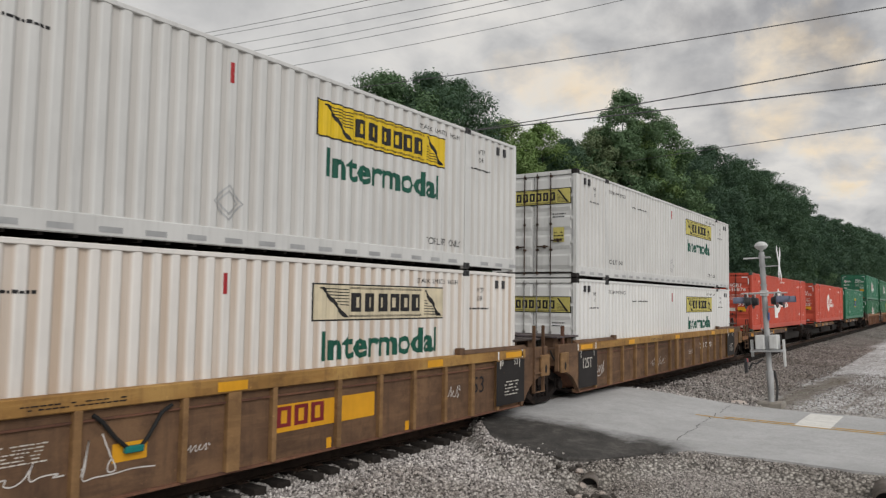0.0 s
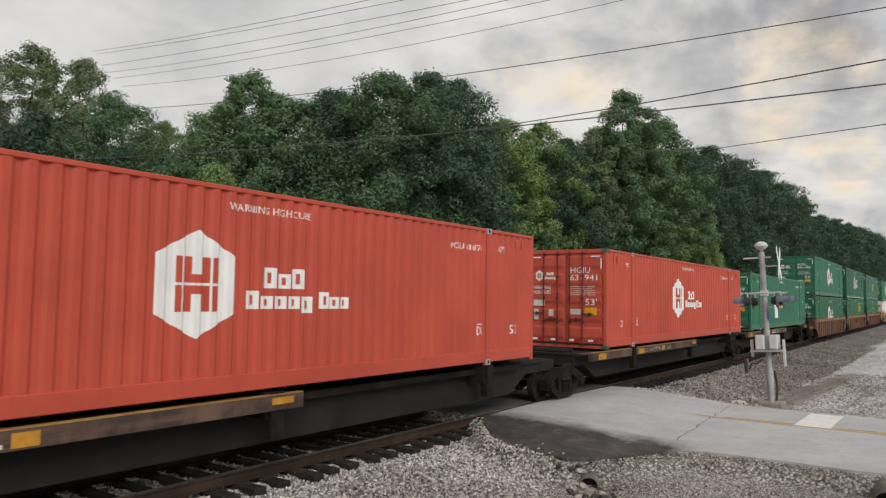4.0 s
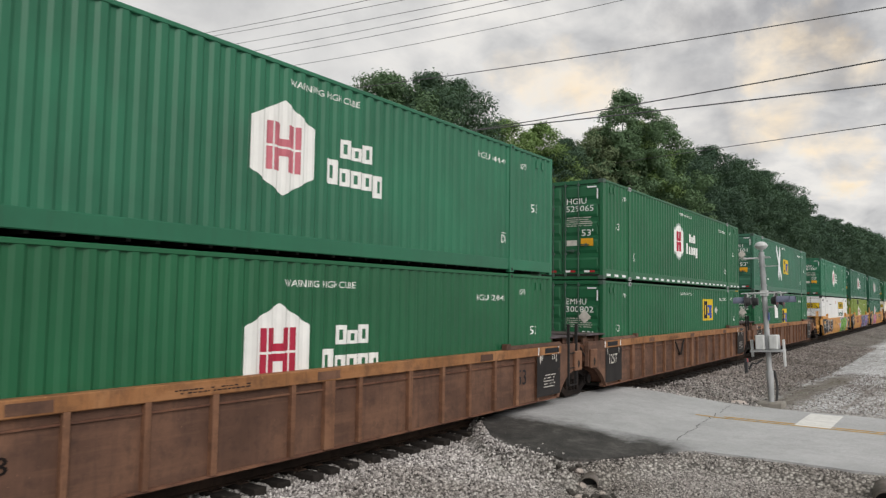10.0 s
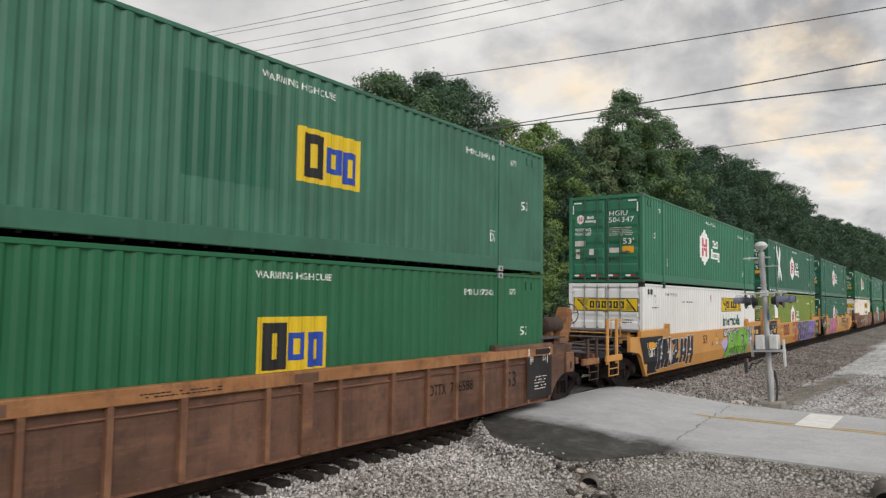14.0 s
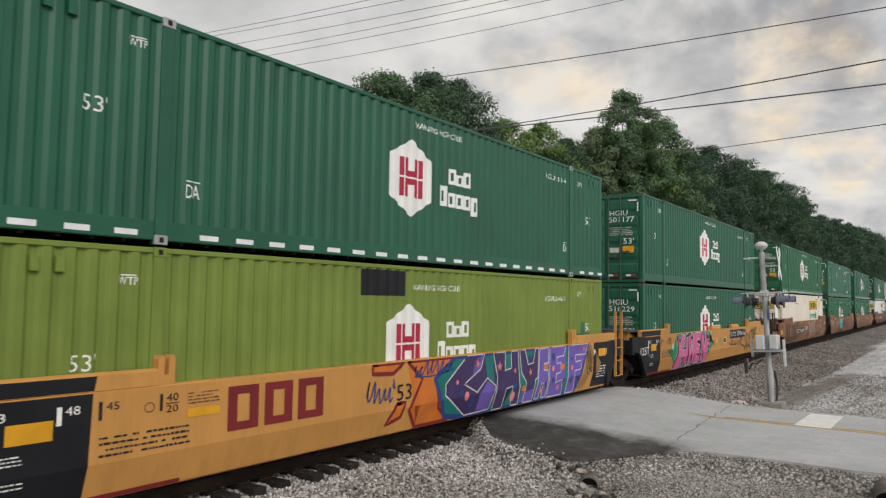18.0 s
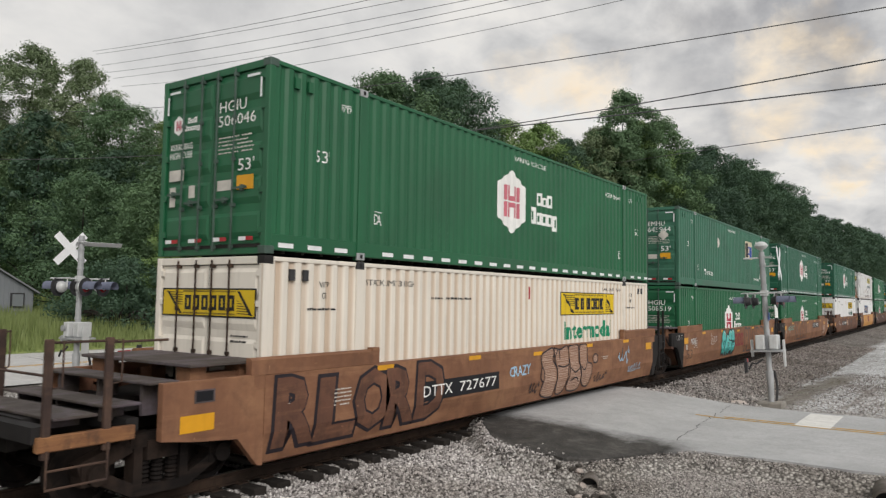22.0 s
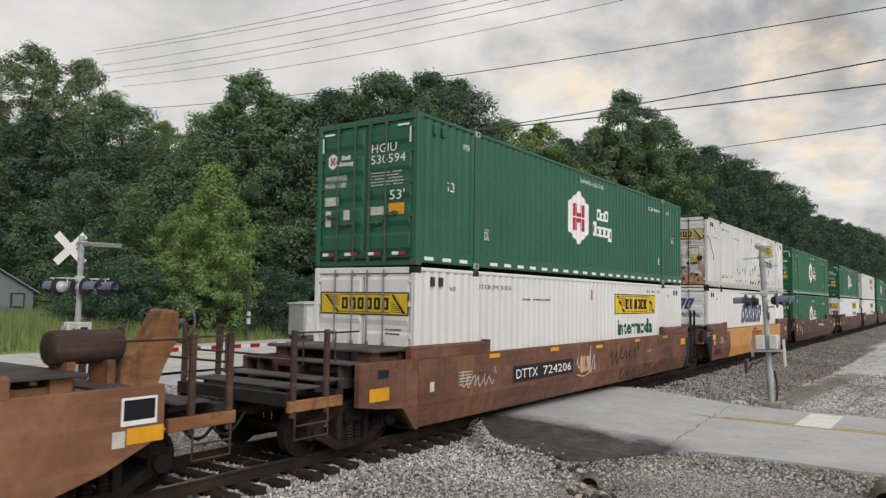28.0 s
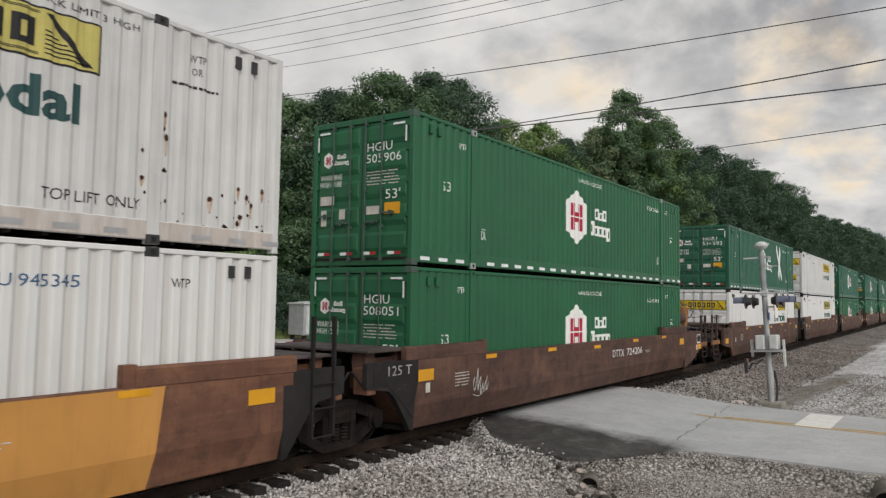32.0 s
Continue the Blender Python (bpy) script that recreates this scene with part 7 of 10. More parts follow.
def loops(car, x0, x1, z0, z1, colour, seed, n=5, wide=0.045):
    """Big rounded outlines that overlap, with a curl in each."""
    rng = random.Random(seed)
    w = (x1 - x0) / n

    def ribbon(bm):
        for k in range(n):
            cx, cz = x0 + (k + 0.5 + rng.uniform(-0.22, 0.22)) * w, (z0 + z1) / 2 + rng.uniform(-0.10, 0.10) * (z1 - z0)
            wx, hz_ = w * rng.uniform(0.42, 0.78), (z1 - z0) * rng.uniform(0.28, 0.46)
            ph, sq = rng.uniform(0, 6), rng.uniform(0.10, 0.24)
            ring = []
            for i in range(27):
                a = i * math.tau / 26
                r = 1 + sq * math.sin(3 * a + ph) + 0.06 * math.sin(5 * a)
                ring.append((cx + math.cos(a) * r * wx + 0.18 * math.sin(a) * w, cz + math.sin(a) * r * hz_))
            stroke(bm, ring, wide)
            stroke(bm, [(cx + 0.22 * w * math.cos(i * 0.7 + ph) * (0.35 + i * 0.09), cz + 0.28 * (z1 - z0) * math.sin(i * 0.7 + ph) * (0.35 + i * 0.09)) for i in range(9)], wide * 0.7)
    return paint_on(car, ("loops", seed), TAG[colour], ribbon, on_well, "sprayed outlines", "graffiti", proud=0.013)


def piece(car, word, x0, x1, z0, z1, fill, edge, seed, fat=0.05, rim=0.06, drips=False):
    """Fat sprayed letters with an outline. fill: a paint, or None for strokes alone."""
    rng = random.Random(seed)
    w = (x1 - x0) / len(word)
    cells = [(ch, x0 + k * w + rng.uniform(-0.04, 0.02) * w, z0 + rng.uniform(0, 0.06) * (z1 - z0), w * rng.uniform(1.0, 1.12), (z1 - z0) * rng.uniform(0.90, 0.97), rng.uniform(-0.06, 0.16)) for k, ch in enumerate(word)]

    def draw(grow, heavy):
        def go(bm):
            for ch, x, z, cw, chh, lean in cells:
                g = fitted(ch, x - grow, z - grow, cw + 2 * grow, chh + 2 * grow, heavy)
                me = bpy.data.meshes.new("letter")
                for v in g.verts:
                    v.co.x += (v.co.z - z) * lean
                    v.co.z = min(1.425, max(0.19, v.co.z))
                g.to_mesh(me)
                g.free()
                bm.from_mesh(me)
                bpy.data.meshes.remove(me)
            if drips:
                r2 = random.Random(seed + 1)
                for k in range(3 * len(word)):
                    x = r2.uniform(x0 + 0.1, x1 - 0.1)
                    e = 0.02 + grow * 0.5
                    zz = z0 - r2.uniform(0.06, 0.22) - grow
                    flat(bm, [(x - e * 0.4, max(0.2, zz)), (x + e * 0.4, max(0.2, zz)), (x + e, z0 + 0.12), (x - e, z0 + 0.12)])
        return go
    if fill is None:
        return paint_on(car, ("piece", word, seed), TAG[edge], draw(0.0, fat), on_well, "sprayed letters", "graffiti", proud=0.012)
    line = paint_on(car, ("piece_edge", word, seed), TAG[edge], draw(rim, fat + 0.035), on_well, "sprayed letter outlines", "graffiti", proud=0.006)
    paint_on(car, ("piece_fill", word, seed), TAG[fill] if isinstance(fill, str) else fill, draw(0.0, fat), on_well, "sprayed letters", "graffiti", proud=0.011)
    return line


def shapes_of(polygons):
    """Draws filled shapes, cut into triangles so that hollows stay hollow."""
    def go(bm):
        for pts in polygons:
            flat(bm, clipped(pts))
        bmesh.ops.triangulate(bm, faces=bm.faces[:])
    return go


def outlines_of(polygons, wide):
    """Draws a closed line round each shape."""
    def go(bm):
        for pts in polygons:
            dense = []
            for (xa, za), (xb, zb) in zip(pts, pts[1:] + pts[:1]):
                n = max(2, int(math.hypot(xb - xa, zb - za) / 0.12))
                dense += [(xa + (xb - xa) * i / n, za + (zb - za) * i / n) for i in range(n)]
            stroke(bm, dense + dense[:2], wide)
    return go


def round_shape(cx, cz, w, h, n=20, lean=0.0, wave=0.0):
    return [(cx + w * (1 + wave * math.sin(3 * k * math.tau / n + cx)) * math.cos(k * math.tau / n) + lean * h * math.sin(k * math.tau / n), cz + h * math.sin(k * math.tau / n)) for k in range(n)]


def star(cx, cz, r, turn=0.0):
    return [(cx + (r if k % 2 == 0 else r * 0.34) * math.cos(turn + k * math.tau / 10), cz + (r if k % 2 == 0 else r * 0.34) * math.sin(turn + k * math.tau / 10)) for k in range(10)]


# tall angular letters, each in a box one unit wide for the whole word
WILD_H = [(0.00, 0.00), (0.03, 0.26), (0.12, 0.54), (0.19, 0.99), (0.26, 0.97), (0.24, 0.80), (0.205, 0.54), (0.285, 0.52), (0.30, 0.88), (0.365, 0.90), (0.34, 0.42), (0.305, 0.08), (0.265, 0.05), (0.28, 0.36), (0.165, 0.34), (0.18, 0.06), (0.13, 0.00)]
WILD_W = [(0.375, 0.95), (0.425, 0.95), (0.405, 0.42), (0.445, 0.82), (0.465, 0.82), (0.475, 0.40), (0.495, 0.98), (0.545, 0.95), (0.52, 0.04), (0.485, 0.06), (0.455, 0.44), (0.405, 0.03), (0.36, 0.07)]
WILD_E = [(0.55, 1.00), (0.76, 1.00), (0.715, 0.74), (0.615, 0.82), (0.61, 0.68), (0.70, 0.60), (0.675, 0.46), (0.605, 0.52), (0.60, 0.28), (0.705, 0.20), (0.69, 0.05), (0.545, 0.06), (0.53, 0.50)]
WILD_N = [(0.72, 0.08), (0.765, 0.08), (0.775, 0.56), (0.83, 0.06), (0.925, 0.02), (0.925, 0.58), (1.00, 0.50), (0.955, 0.86), (0.915, 0.72), (0.90, 0.98), (0.855, 1.00), (0.85, 0.50), (0.79, 0.98), (0.745, 0.86)]
WILD_SERIF = [(0.07, 0.94), (0.10, 0.52), (0.145, 0.58), (0.16, 0.86), (0.125, 0.74)]


def wild_piece(car, x0, x1, fill, back, spots, rim, seed, lean=0.0):
    """A big sprayed word in angular letters: spotted cloud, black depth, fill, white glints."""
    z0, z1 = 0.20, 1.42
    rng = random.Random(seed)
    w, h = x1 - x0, z1 - z0
    words = [[(x0 + u * w + (v - 0.5) * lean, z0 + v * h) for u, v in letter] for letter in (WILD_SERIF, WILD_H, WILD_W, WILD_E, WILD_N)]
    cloud = [(x0 - 0.75, 0.86), (x0 - 0.05, 0.42), (x0 + 0.15, 0.25), (x0 + 1.0, 0.22), (x0 + w * 0.4, 0.5), (x1 - 0.3, 0.24), (x1 - 0.02, 0.62), (x1 + 0.62, 0.92), (x1 + 0.1, 1.05), (x1 + 0.05, 1.42), (x0 + 0.25, 1.42), (x0 - 0.1, 1.05)]
    paint_on(car, ("wild_back", seed), TAG[back], shapes_of([cloud]), on_well, "sprayed cloud of colour", "graffiti", proud=0.003)
    dots = [round_shape(rng.uniform(x0 - 0.4, x1 + 0.25), rng.uniform(0.85, 1.36) if k % 3 else rng.uniform(0.45, 0.8), *(rng.uniform(0.05, 0.095),) * 2, 12) for k in range(30)]
    paint_on(car, ("wild_spots", seed), TAG[spots], shapes_of(dots), on_well, "pale sprayed spots", "spray_spots", proud=0.0045)
    if rim:
        paint_on(car, ("wild_rim", seed), TAG[rim], outlines_of(words, 0.25), on_well, "bright outer line", "spray_line", proud=0.0055)
    paint_on(car, ("wild_ink", seed), TAG["ink"], outlines_of(words, 0.17), on_well, "black outlines of the letters", "spray_line", proud=0.0065)
    deep = [[(x + 0.055, z - 0.05) for x, z in p] for p in words]
    paint_on(car, ("wild_depth", seed), TAG["ink"], shapes_of(deep), on_well, "black depth of the letters", "spray_depth", proud=0.0075)
    paint_on(car, ("wild_fill", seed), TAG[fill], shapes_of(words), on_well, "angular sprayed letters", "graffiti", proud=0.0095)

    def glints(bm):
        for p in words:
            for (xa, za), (xb, zb) in zip(p, p[1:] + p[:1]):
                if abs(zb - za) < 0.5 * abs(xb - xa) + 0.02 and rng.random() < 0.75 or rng.random() < 0.16:
                    stroke(bm, [(xa + (xb - xa) * k / 4, za + (zb - za) * k / 4 - 0.012) for k in range(5)], 0.026)
    paint_on(car, ("wild_glint", seed), TAG["chalk"], glints, on_well, "thin white glints", "spray_line", proud=0.011)


def star_mural(car):
    """Blocky purple and violet letters with white outlines on teal, and an orange front part."""
    bed = [(7.85, 1.05), (8.25, 0.30), (9.0, 0.20), (14.15, 0.20), (14.88, 1.42), (8.55, 1.42)]
    front = [(7.0, 1.42), (8.65, 1.42), (7.9, 1.02), (8.0, 0.5), (8.4, 0.22), (7.35, 0.22), (7.08, 0.56), (7.45, 1.08)]
    chips = [[(6.05, 1.42), (6.92, 1.42), (6.6, 1.24), (6.05, 1.27)], [(6.72, 0.70), (6.96, 0.72), (6.86, 0.46), (6.46, 0.36)]]
    dark = [[(8.95, 1.42), (8.2, 0.92), (8.2, 0.70), (8.98, 0.23), (9.9, 0.25), (10.08, 0.72), (9.72, 0.92), (9.33, 0.66), (8.85, 0.86), (9.45, 1.12), (9.6, 1.42)],
            [(9.95, 1.42), (10.45, 1.42), (10.45, 1.02), (10.72, 1.05), (10.72, 1.42), (11.02, 1.42), (11.08, 0.9), (11.18, 0.22), (10.85, 0.22), (10.8, 0.66), (10.52, 0.62), (10.45, 0.21), (10.05, 0.21), (10.14, 0.9)],
            [(11.1, 1.42), (11.35, 1.42), (11.5, 1.08), (11.75, 1.1), (11.85, 1.42), (12.02, 1.42), (11.98, 0.75), (11.85, 0.70), (11.84, 0.22), (11.4, 0.22), (11.42, 0.70), (11.2, 0.9)]]
    pale = [[(11.95, 0.24), (12.08, 1.40), (12.54, 1.42), (12.52, 1.05), (12.3, 1.05), (12.3, 0.9), (12.52, 0.88), (12.5, 0.24), (12.3, 0.24), (12.28, 0.6), (12.18, 0.6), (12.15, 0.24)],
            [(12.6, 1.42), (13.5, 1.42), (13.35, 1.18), (12.98, 1.16), (12.98, 1.0), (13.2, 1.02), (13.2, 0.78), (12.95, 0.76), (12.92, 0.55), (13.3, 0.6), (13.4, 0.22), (12.57, 0.22)],
            [(13.65, 1.42), (14.82, 1.42), (14.68, 1.15), (14.05, 1.16), (14.05, 0.98), (14.4, 1.0), (14.4, 0.78), (14.0, 0.76), (14.08, 0.22), (13.6, 0.22)]]
    paint_on(car, "mural_bed", TAG["teal"], shapes_of([bed]), on_well, "teal sprayed ground", "graffiti", proud=0.0085)
    paint_on(car, "mural_front", TAG["orange"], shapes_of([front] + chips), on_well, "orange sprayed shapes", "graffiti", proud=0.006)
    paint_on(car, "mural_front_line", MAROON, outlines_of([front] + chips, 0.07), on_well, "maroon outlines", "spray_line", proud=0.0075)
    paint_on(car, "mural_bed_line", TAG["deep blue"], outlines_of([bed], 0.10), on_well, "deep blue outer line", "spray_line", proud=0.0095)
    paint_on(car, "mural_dark", TAG["dusk purple"], shapes_of(dark), on_well, "dark purple block letters", "graffiti", proud=0.0105)
    paint_on(car, "mural_pale", TAG["violet"], shapes_of(pale), on_well, "violet block letters", "graffiti", proud=0.0105)
    paint_on(car, "mural_fade", TAG["violet"], shapes_of([[(9.4, 0.28), (9.85, 0.27), (10.05, 0.70), (9.75, 0.86), (9.45, 0.62)], [(9.5, 1.40), (9.56, 1.40), (9.42, 1.12), (9.15, 1.02), (9.25, 1.3)], [(11.2, 0.24), (11.8, 0.24), (11.8, 0.5), (11.3, 0.45)]]), on_well, "violet fades in the dark letters", "graffiti", proud=0.0115)
    paint_on(car, "mural_lines", TAG["chalk"], outlines_of(dark + pale, 0.028), on_well, "thin white outlines", "spray_line", proud=0.0125)
    paint_on(car, "mural_windows", TAG["orange"], shapes_of([[(11.25, 0.62), (11.38, 0.62), (11.38, 0.50), (11.25, 0.50)], [(12.3, 1.02), (12.5, 1.03), (12.5, 0.91), (12.3, 0.92)], [(13.22, 0.98), (13.42, 0.98), (13.42, 0.84), (13.22, 0.84)]]), on_well, "small orange blocks", "graffiti", proud=0.0125)
    paint_on(car, "mural_stars", TAG["salmon"], shapes_of([star(9.35, 1.24, 0.10), star(10.22, 1.12, 0.12, 0.3), star(11.62, 0.9, 0.11, 0.5), star(12.22, 0.42, 0.10), star(13.1, 0.42, 0.09, 0.2), star(14.55, 1.30, 0.10), round_shape(8.6, 0.92, 0.045, 0.045), round_shape(8.95, 0.62, 0.08, 0.09), round_shape(10.85, 0.42, 0.10, 0.11), round_shape(10.9, 0.98, 0.04, 0.05), round_shape(12.78, 0.9, 0.06, 0.07), round_shape(13.85, 0.85, 0.05, 0.06)]), on_well, "salmon pink stars and dots", "spray_spots", proud=0.0135)
    paint_on(car, "mural_blue", TAG["deep blue"], shapes_of([round_shape(x, z, r, r * 1.1) for x, z, r in ((8.75, 0.70, 0.06), (9.15, 0.48, 0.10), (10.9, 0.66, 0.06), (12.78, 1.18, 0.09), (12.78, 0.62, 0.07), (13.82, 0.55, 0.08), (13.83, 1.08, 0.05), (11.55, 1.22, 0.06))]), on_well, "deep blue dots", "spray_spots", proud=0.0135)
    scraps = [[(14.92, 1.40), (15.12, 1.36), (15.22, 0.95), (14.72, 0.28), (14.3, 0.28), (14.72, 0.85)], [(15.42, 1.12), (15.72, 0.86), (15.5, 0.58), (15.36, 0.62)]]
    paint_on(car, "mural_scraps", CHORD_YELLOW, shapes_of(scraps), on_well, "rough amber scraps", "graffiti", proud=0.010)
    scrawl(car, 14.75, 15.15, 0.62, 1.25, "ink", 301, 4, 0.02)
    scrawl(car, 7.2, 8.5, 1.12, 1.40, "deep blue", 147, 8, 0.032)
    scrawl(car, 5.9, 6.6, 0.72, 1.15, "deep blue", 148, 5, 0.03)


def hatched_piece(car):
    """Swollen outlined shapes filled with rough pale hatching, and a loose ball at their end."""
    rng = random.Random(51)
    rings = ([(8.42, 1.28), (8.95, 1.40), (9.05, 1.25), (9.00, 1.10), (9.22, 0.85), (9.18, 0.35), (9.02, 0.21), (8.45, 0.33), (8.56, 0.80), (8.42, 1.02)],
             [(9.06, 1.39), (9.40, 1.34), (9.82, 1.40), (9.90, 0.90), (9.70, 0.33), (9.28, 0.28), (9.24, 0.85), (9.14, 1.05)],
             [(9.89, 1.40), (10.43, 1.40), (10.50, 0.98), (10.64, 0.82), (10.58, 0.29), (9.86, 0.32), (9.98, 0.80)],
             [(10.54, 1.40), (10.98, 1.39), (11.05, 0.95), (11.34, 0.84), (11.22, 0.34), (10.86, 0.33), (10.64, 0.62)],
             round_shape(11.57, 1.00, 0.17, 0.12, 10))
    shapes = [eased(r + r[:2], 4)[:-5] for r in rings]

    def hatch(bm):
        for ring in shapes:
            z = 0.25
            while z < 1.38:
                cross = sorted(p[0] + (z - p[1]) / (q[1] - p[1]) * (q[0] - p[0]) for p, q in zip(ring, ring[1:] + ring[:1]) if (p[1] < z) != (q[1] < z))
                if len(cross) > 1 and cross[-1] - cross[0] > 0.1:
                    a, b = cross[0] + rng.uniform(0.02, 0.10), cross[-1] - rng.uniform(0.02, 0.10)
                    if b > a:
                        stroke(bm, [(a + (b - a) * i / 4, z + rng.uniform(-0.010, 0.010)) for i in range(5)], rng.uniform(0.006, 0.016))
                z += rng.uniform(0.028, 0.055)

    def folds(bm):
        for line in ([(9.20, 0.95), (9.10, 1.12), (9.30, 1.36), (9.38, 1.10)], [(9.28, 0.95), (9.60, 0.90), (9.90, 0.94)], [(10.0, 0.86), (10.30, 0.72), (10.62, 0.84)], [(10.02, 0.52), (10.35, 0.58), (10.55, 0.46)], [(10.66, 0.86), (10.85, 0.74), (11.02, 0.92)], [(8.44, 0.98), (8.36, 0.72), (8.50, 0.62)]):
            stroke(bm, eased(line), 0.035)
    paint_on(car, "hatched_fill", TAG["dull tan"], shapes_of(shapes), on_well, "thin tan fill", "graffiti", proud=0.006)
    paint_on(car, "hatching", TAG["dull pink"], hatch, on_well, "rough pale hatching", "spray_line", proud=0.009)
    paint_on(car, "hatched_edge", TAG["ink"], outlines_of(shapes, 0.036), on_well, "black sprayed outlines", "spray_line", proud=0.011)
    paint_on(car, "hatched_folds", TAG["ink"], folds, on_well, "black inner lines", "spray_line", proud=0.013)


def bubble_piece(car):
    """Fat rounded turquoise letters with a thick black line, drips and white glints."""
    shapes = [round_shape(5.68, 1.04, 0.31, 0.33), round_shape(5.42, 0.70, 0.20, 0.24), round_shape(5.92, 0.72, 0.19, 0.24), round_shape(6.30, 0.88, 0.24, 0.30), round_shape(6.75, 1.14, 0.29, 0.22), round_shape(6.72, 0.72, 0.27, 0.22), round_shape(7.18, 1.08, 0.28, 0.31), round_shape(7.16, 0.74, 0.30, 0.20)]
    rng = random.Random(9)
    drips = []
    for k in range(16):
        x, d = 5.32 + k * 0.135, rng.uniform(0.04, 0.20)
        drips.append([(x - 0.05, 0.62), (x + 0.05, 0.62), (x + 0.018, 0.50 - d), (x - 0.018, 0.50 - d)])
    fills = shapes + drips
    paint_on(car, "bubble_ink", TAG["ink"], outlines_of(fills, 0.15), on_well, "thick black outline", "spray_line", proud=0.012)
    paint_on(car, "bubble_fill", TAG["turquoise"], shapes_of(fills), on_well, "turquoise bubble letters", "spray_fill", proud=0.0135)

    def inner(bm):
        for cx, cz, w, h, a, b in ((5.68, 1.0, 0.12, 0.10, 3.4, 6.6), (5.9, 0.62, 0.05, 0.26, 1.2, 2.9), (6.30, 0.78, 0.10, 0.09, 0.0, 6.3), (6.52, 0.9, 0.06, 0.30, 1.5, 4.6), (6.75, 1.0, 0.18, 0.10, 3.3, 6.4), (6.98, 0.85, 0.05, 0.28, 1.2, 4.4), (7.18, 0.78, 0.10, 0.09, 0.0, 6.3)):
            stroke(bm, [(cx + w * math.cos(a + (b - a) * k / 10), cz + h * math.sin(a + (b - a) * k / 10)) for k in range(11)], 0.035)
    paint_on(car, "bubble_inner", TAG["ink"], inner, on_well, "black inner lines", "spray_line", proud=0.0145)

    def glint(bm):
        for cx, cz, w, h in ((5.68, 1.04, 0.24, 0.26), (6.30, 0.88, 0.18, 0.23), (6.75, 1.14, 0.22, 0.16), (7.18, 1.08, 0.22, 0.25)):
            stroke(bm, [(cx + w * math.cos(0.5 + 1.3 * k / 8), cz + h * math.sin(0.5 + 1.3 * k / 8)) for k in range(9)], 0.03)
    paint_on(car, "bubble_glint", TAG["chalk"], glint, on_well, "white glints", "spray_line", proud=0.0145)
    piece(car, "KAZA", 6.53, 6.95, 0.86, 1.02, None, "ink", 61, 0.0)
    piece(car, "U23", 6.58, 6.88, 0.68, 0.82, None, "ink", 62, 0.0)


def smooth_marks(car, ink, patches=MARK_ORANGE, lead=False, front=True):
    """Load limits, test patches and reflectors that every smooth-sided well carries."""
    for x in (CL - 0.6,) if lead or not front else (0.05, CL - 0.6):
        patch(car, x, x + 0.48, 1.04, 1.25, patches, on_well, "reflector", "amber reflective patch", proud=0.010)
    for x, z in ((8.02, 1.03), (9.52, 1.0)) if ink is DECAL_BLACK else ((2.4, 1.32), (5.25, 1.32), (8.0, 1.26), (10.95, 1.32), (13.62, 1.33)):
        patch(car, x, x + 0.44, z, z + 0.085, patches, on_well, "reflector", "amber reflective patch", proud=0.007)
    if front:
        data_lines(car, 1.25, 1.75, 0.85, 1.15, ink, on_well, 5, proud=0.008)
        patch(car, 0.28, 0.42, 0.82, 1.0, STICKER, on_well, "placard", "white test card", proud=0.010)
    data_lines(car, 12.0, 12.5, 0.95, 1.05, ink, on_well, 2, proud=0.008)


def on_gusset_side(bm, proud=0.0):
    for v in bm.verts:
        v.co.y = -0.003 - proud


def on_gusset(bm, proud=0.0):
    for v in bm.verts:
        v.co.y = -0.151 - proud


def end_panels(car, ink=None, style="smooth", tail=True, lead=True):
    """The black stencil panels at both ends of a well."""
    ink = ink or (DECAL_WHITE if style == "smooth" else STICKER)
    lay = on_well if style == "smooth" else on_gusset
    for x0, x1, txt in ((-0.20, 1.02, "125T"), (CL - 1.05, CL + 0.18, "53"))[0 if lead else 1:2 if tail else 1]:
        if style == "smooth":
            pts = [(x0 - 0.55 if x0 < 5 else x0 + 0.15, 1.42), (x0 + 0.05, 0.24), (x1 + (0 if x0 < 5 else 0.05), 0.24), (x1 + (0.45 if x0 < 5 else 0.6), 1.42)]
        else:
            pts = [(x0, 0.28), (x1, 0.28), (x1, 1.22), (x0, 1.22)]
        paint_on(car, ("end_panel", style, x0), BLACK_CAR if style == "smooth" else END_SOOT, lambda bm: flat(bm, pts), lay, "black stencil panel", "stencil_panel", proud=0.004 if style == "smooth" else 0.0)
        pr = 0.008 if style == "smooth" else 0.004
        if txt == "125T":
            write(car, txt, x0 + 0.28, 0.78, 0.58, 0.27, ink, lay, "white stencilled load mark", proud=pr)
        else:
            write(car, "53", x0 + 0.75, 1.12, 0.16, 0.13, ink, lay, proud=pr)
            write(car, "48", x0 + 0.12, 1.12, 0.16, 0.13, ink, lay, proud=pr)
            data_lines(car, x0 + 0.35, x0 + 0.95, 0.48, 0.82, ink, lay, 5, proud=pr)
        for k in (0.14, 0.98):
            patch(car, x0 + k, x0 + k + 0.03, 1.06, 1.24, ink, lay, "marking", "white tick", proud=pr)
        if style == "smooth":
            patch(car, x0 + 0.55, x0 + 0.95, 1.06, 1.22, MARK_ORANGE, on_well, "reflector", "amber reflective patch", proud=0.009)


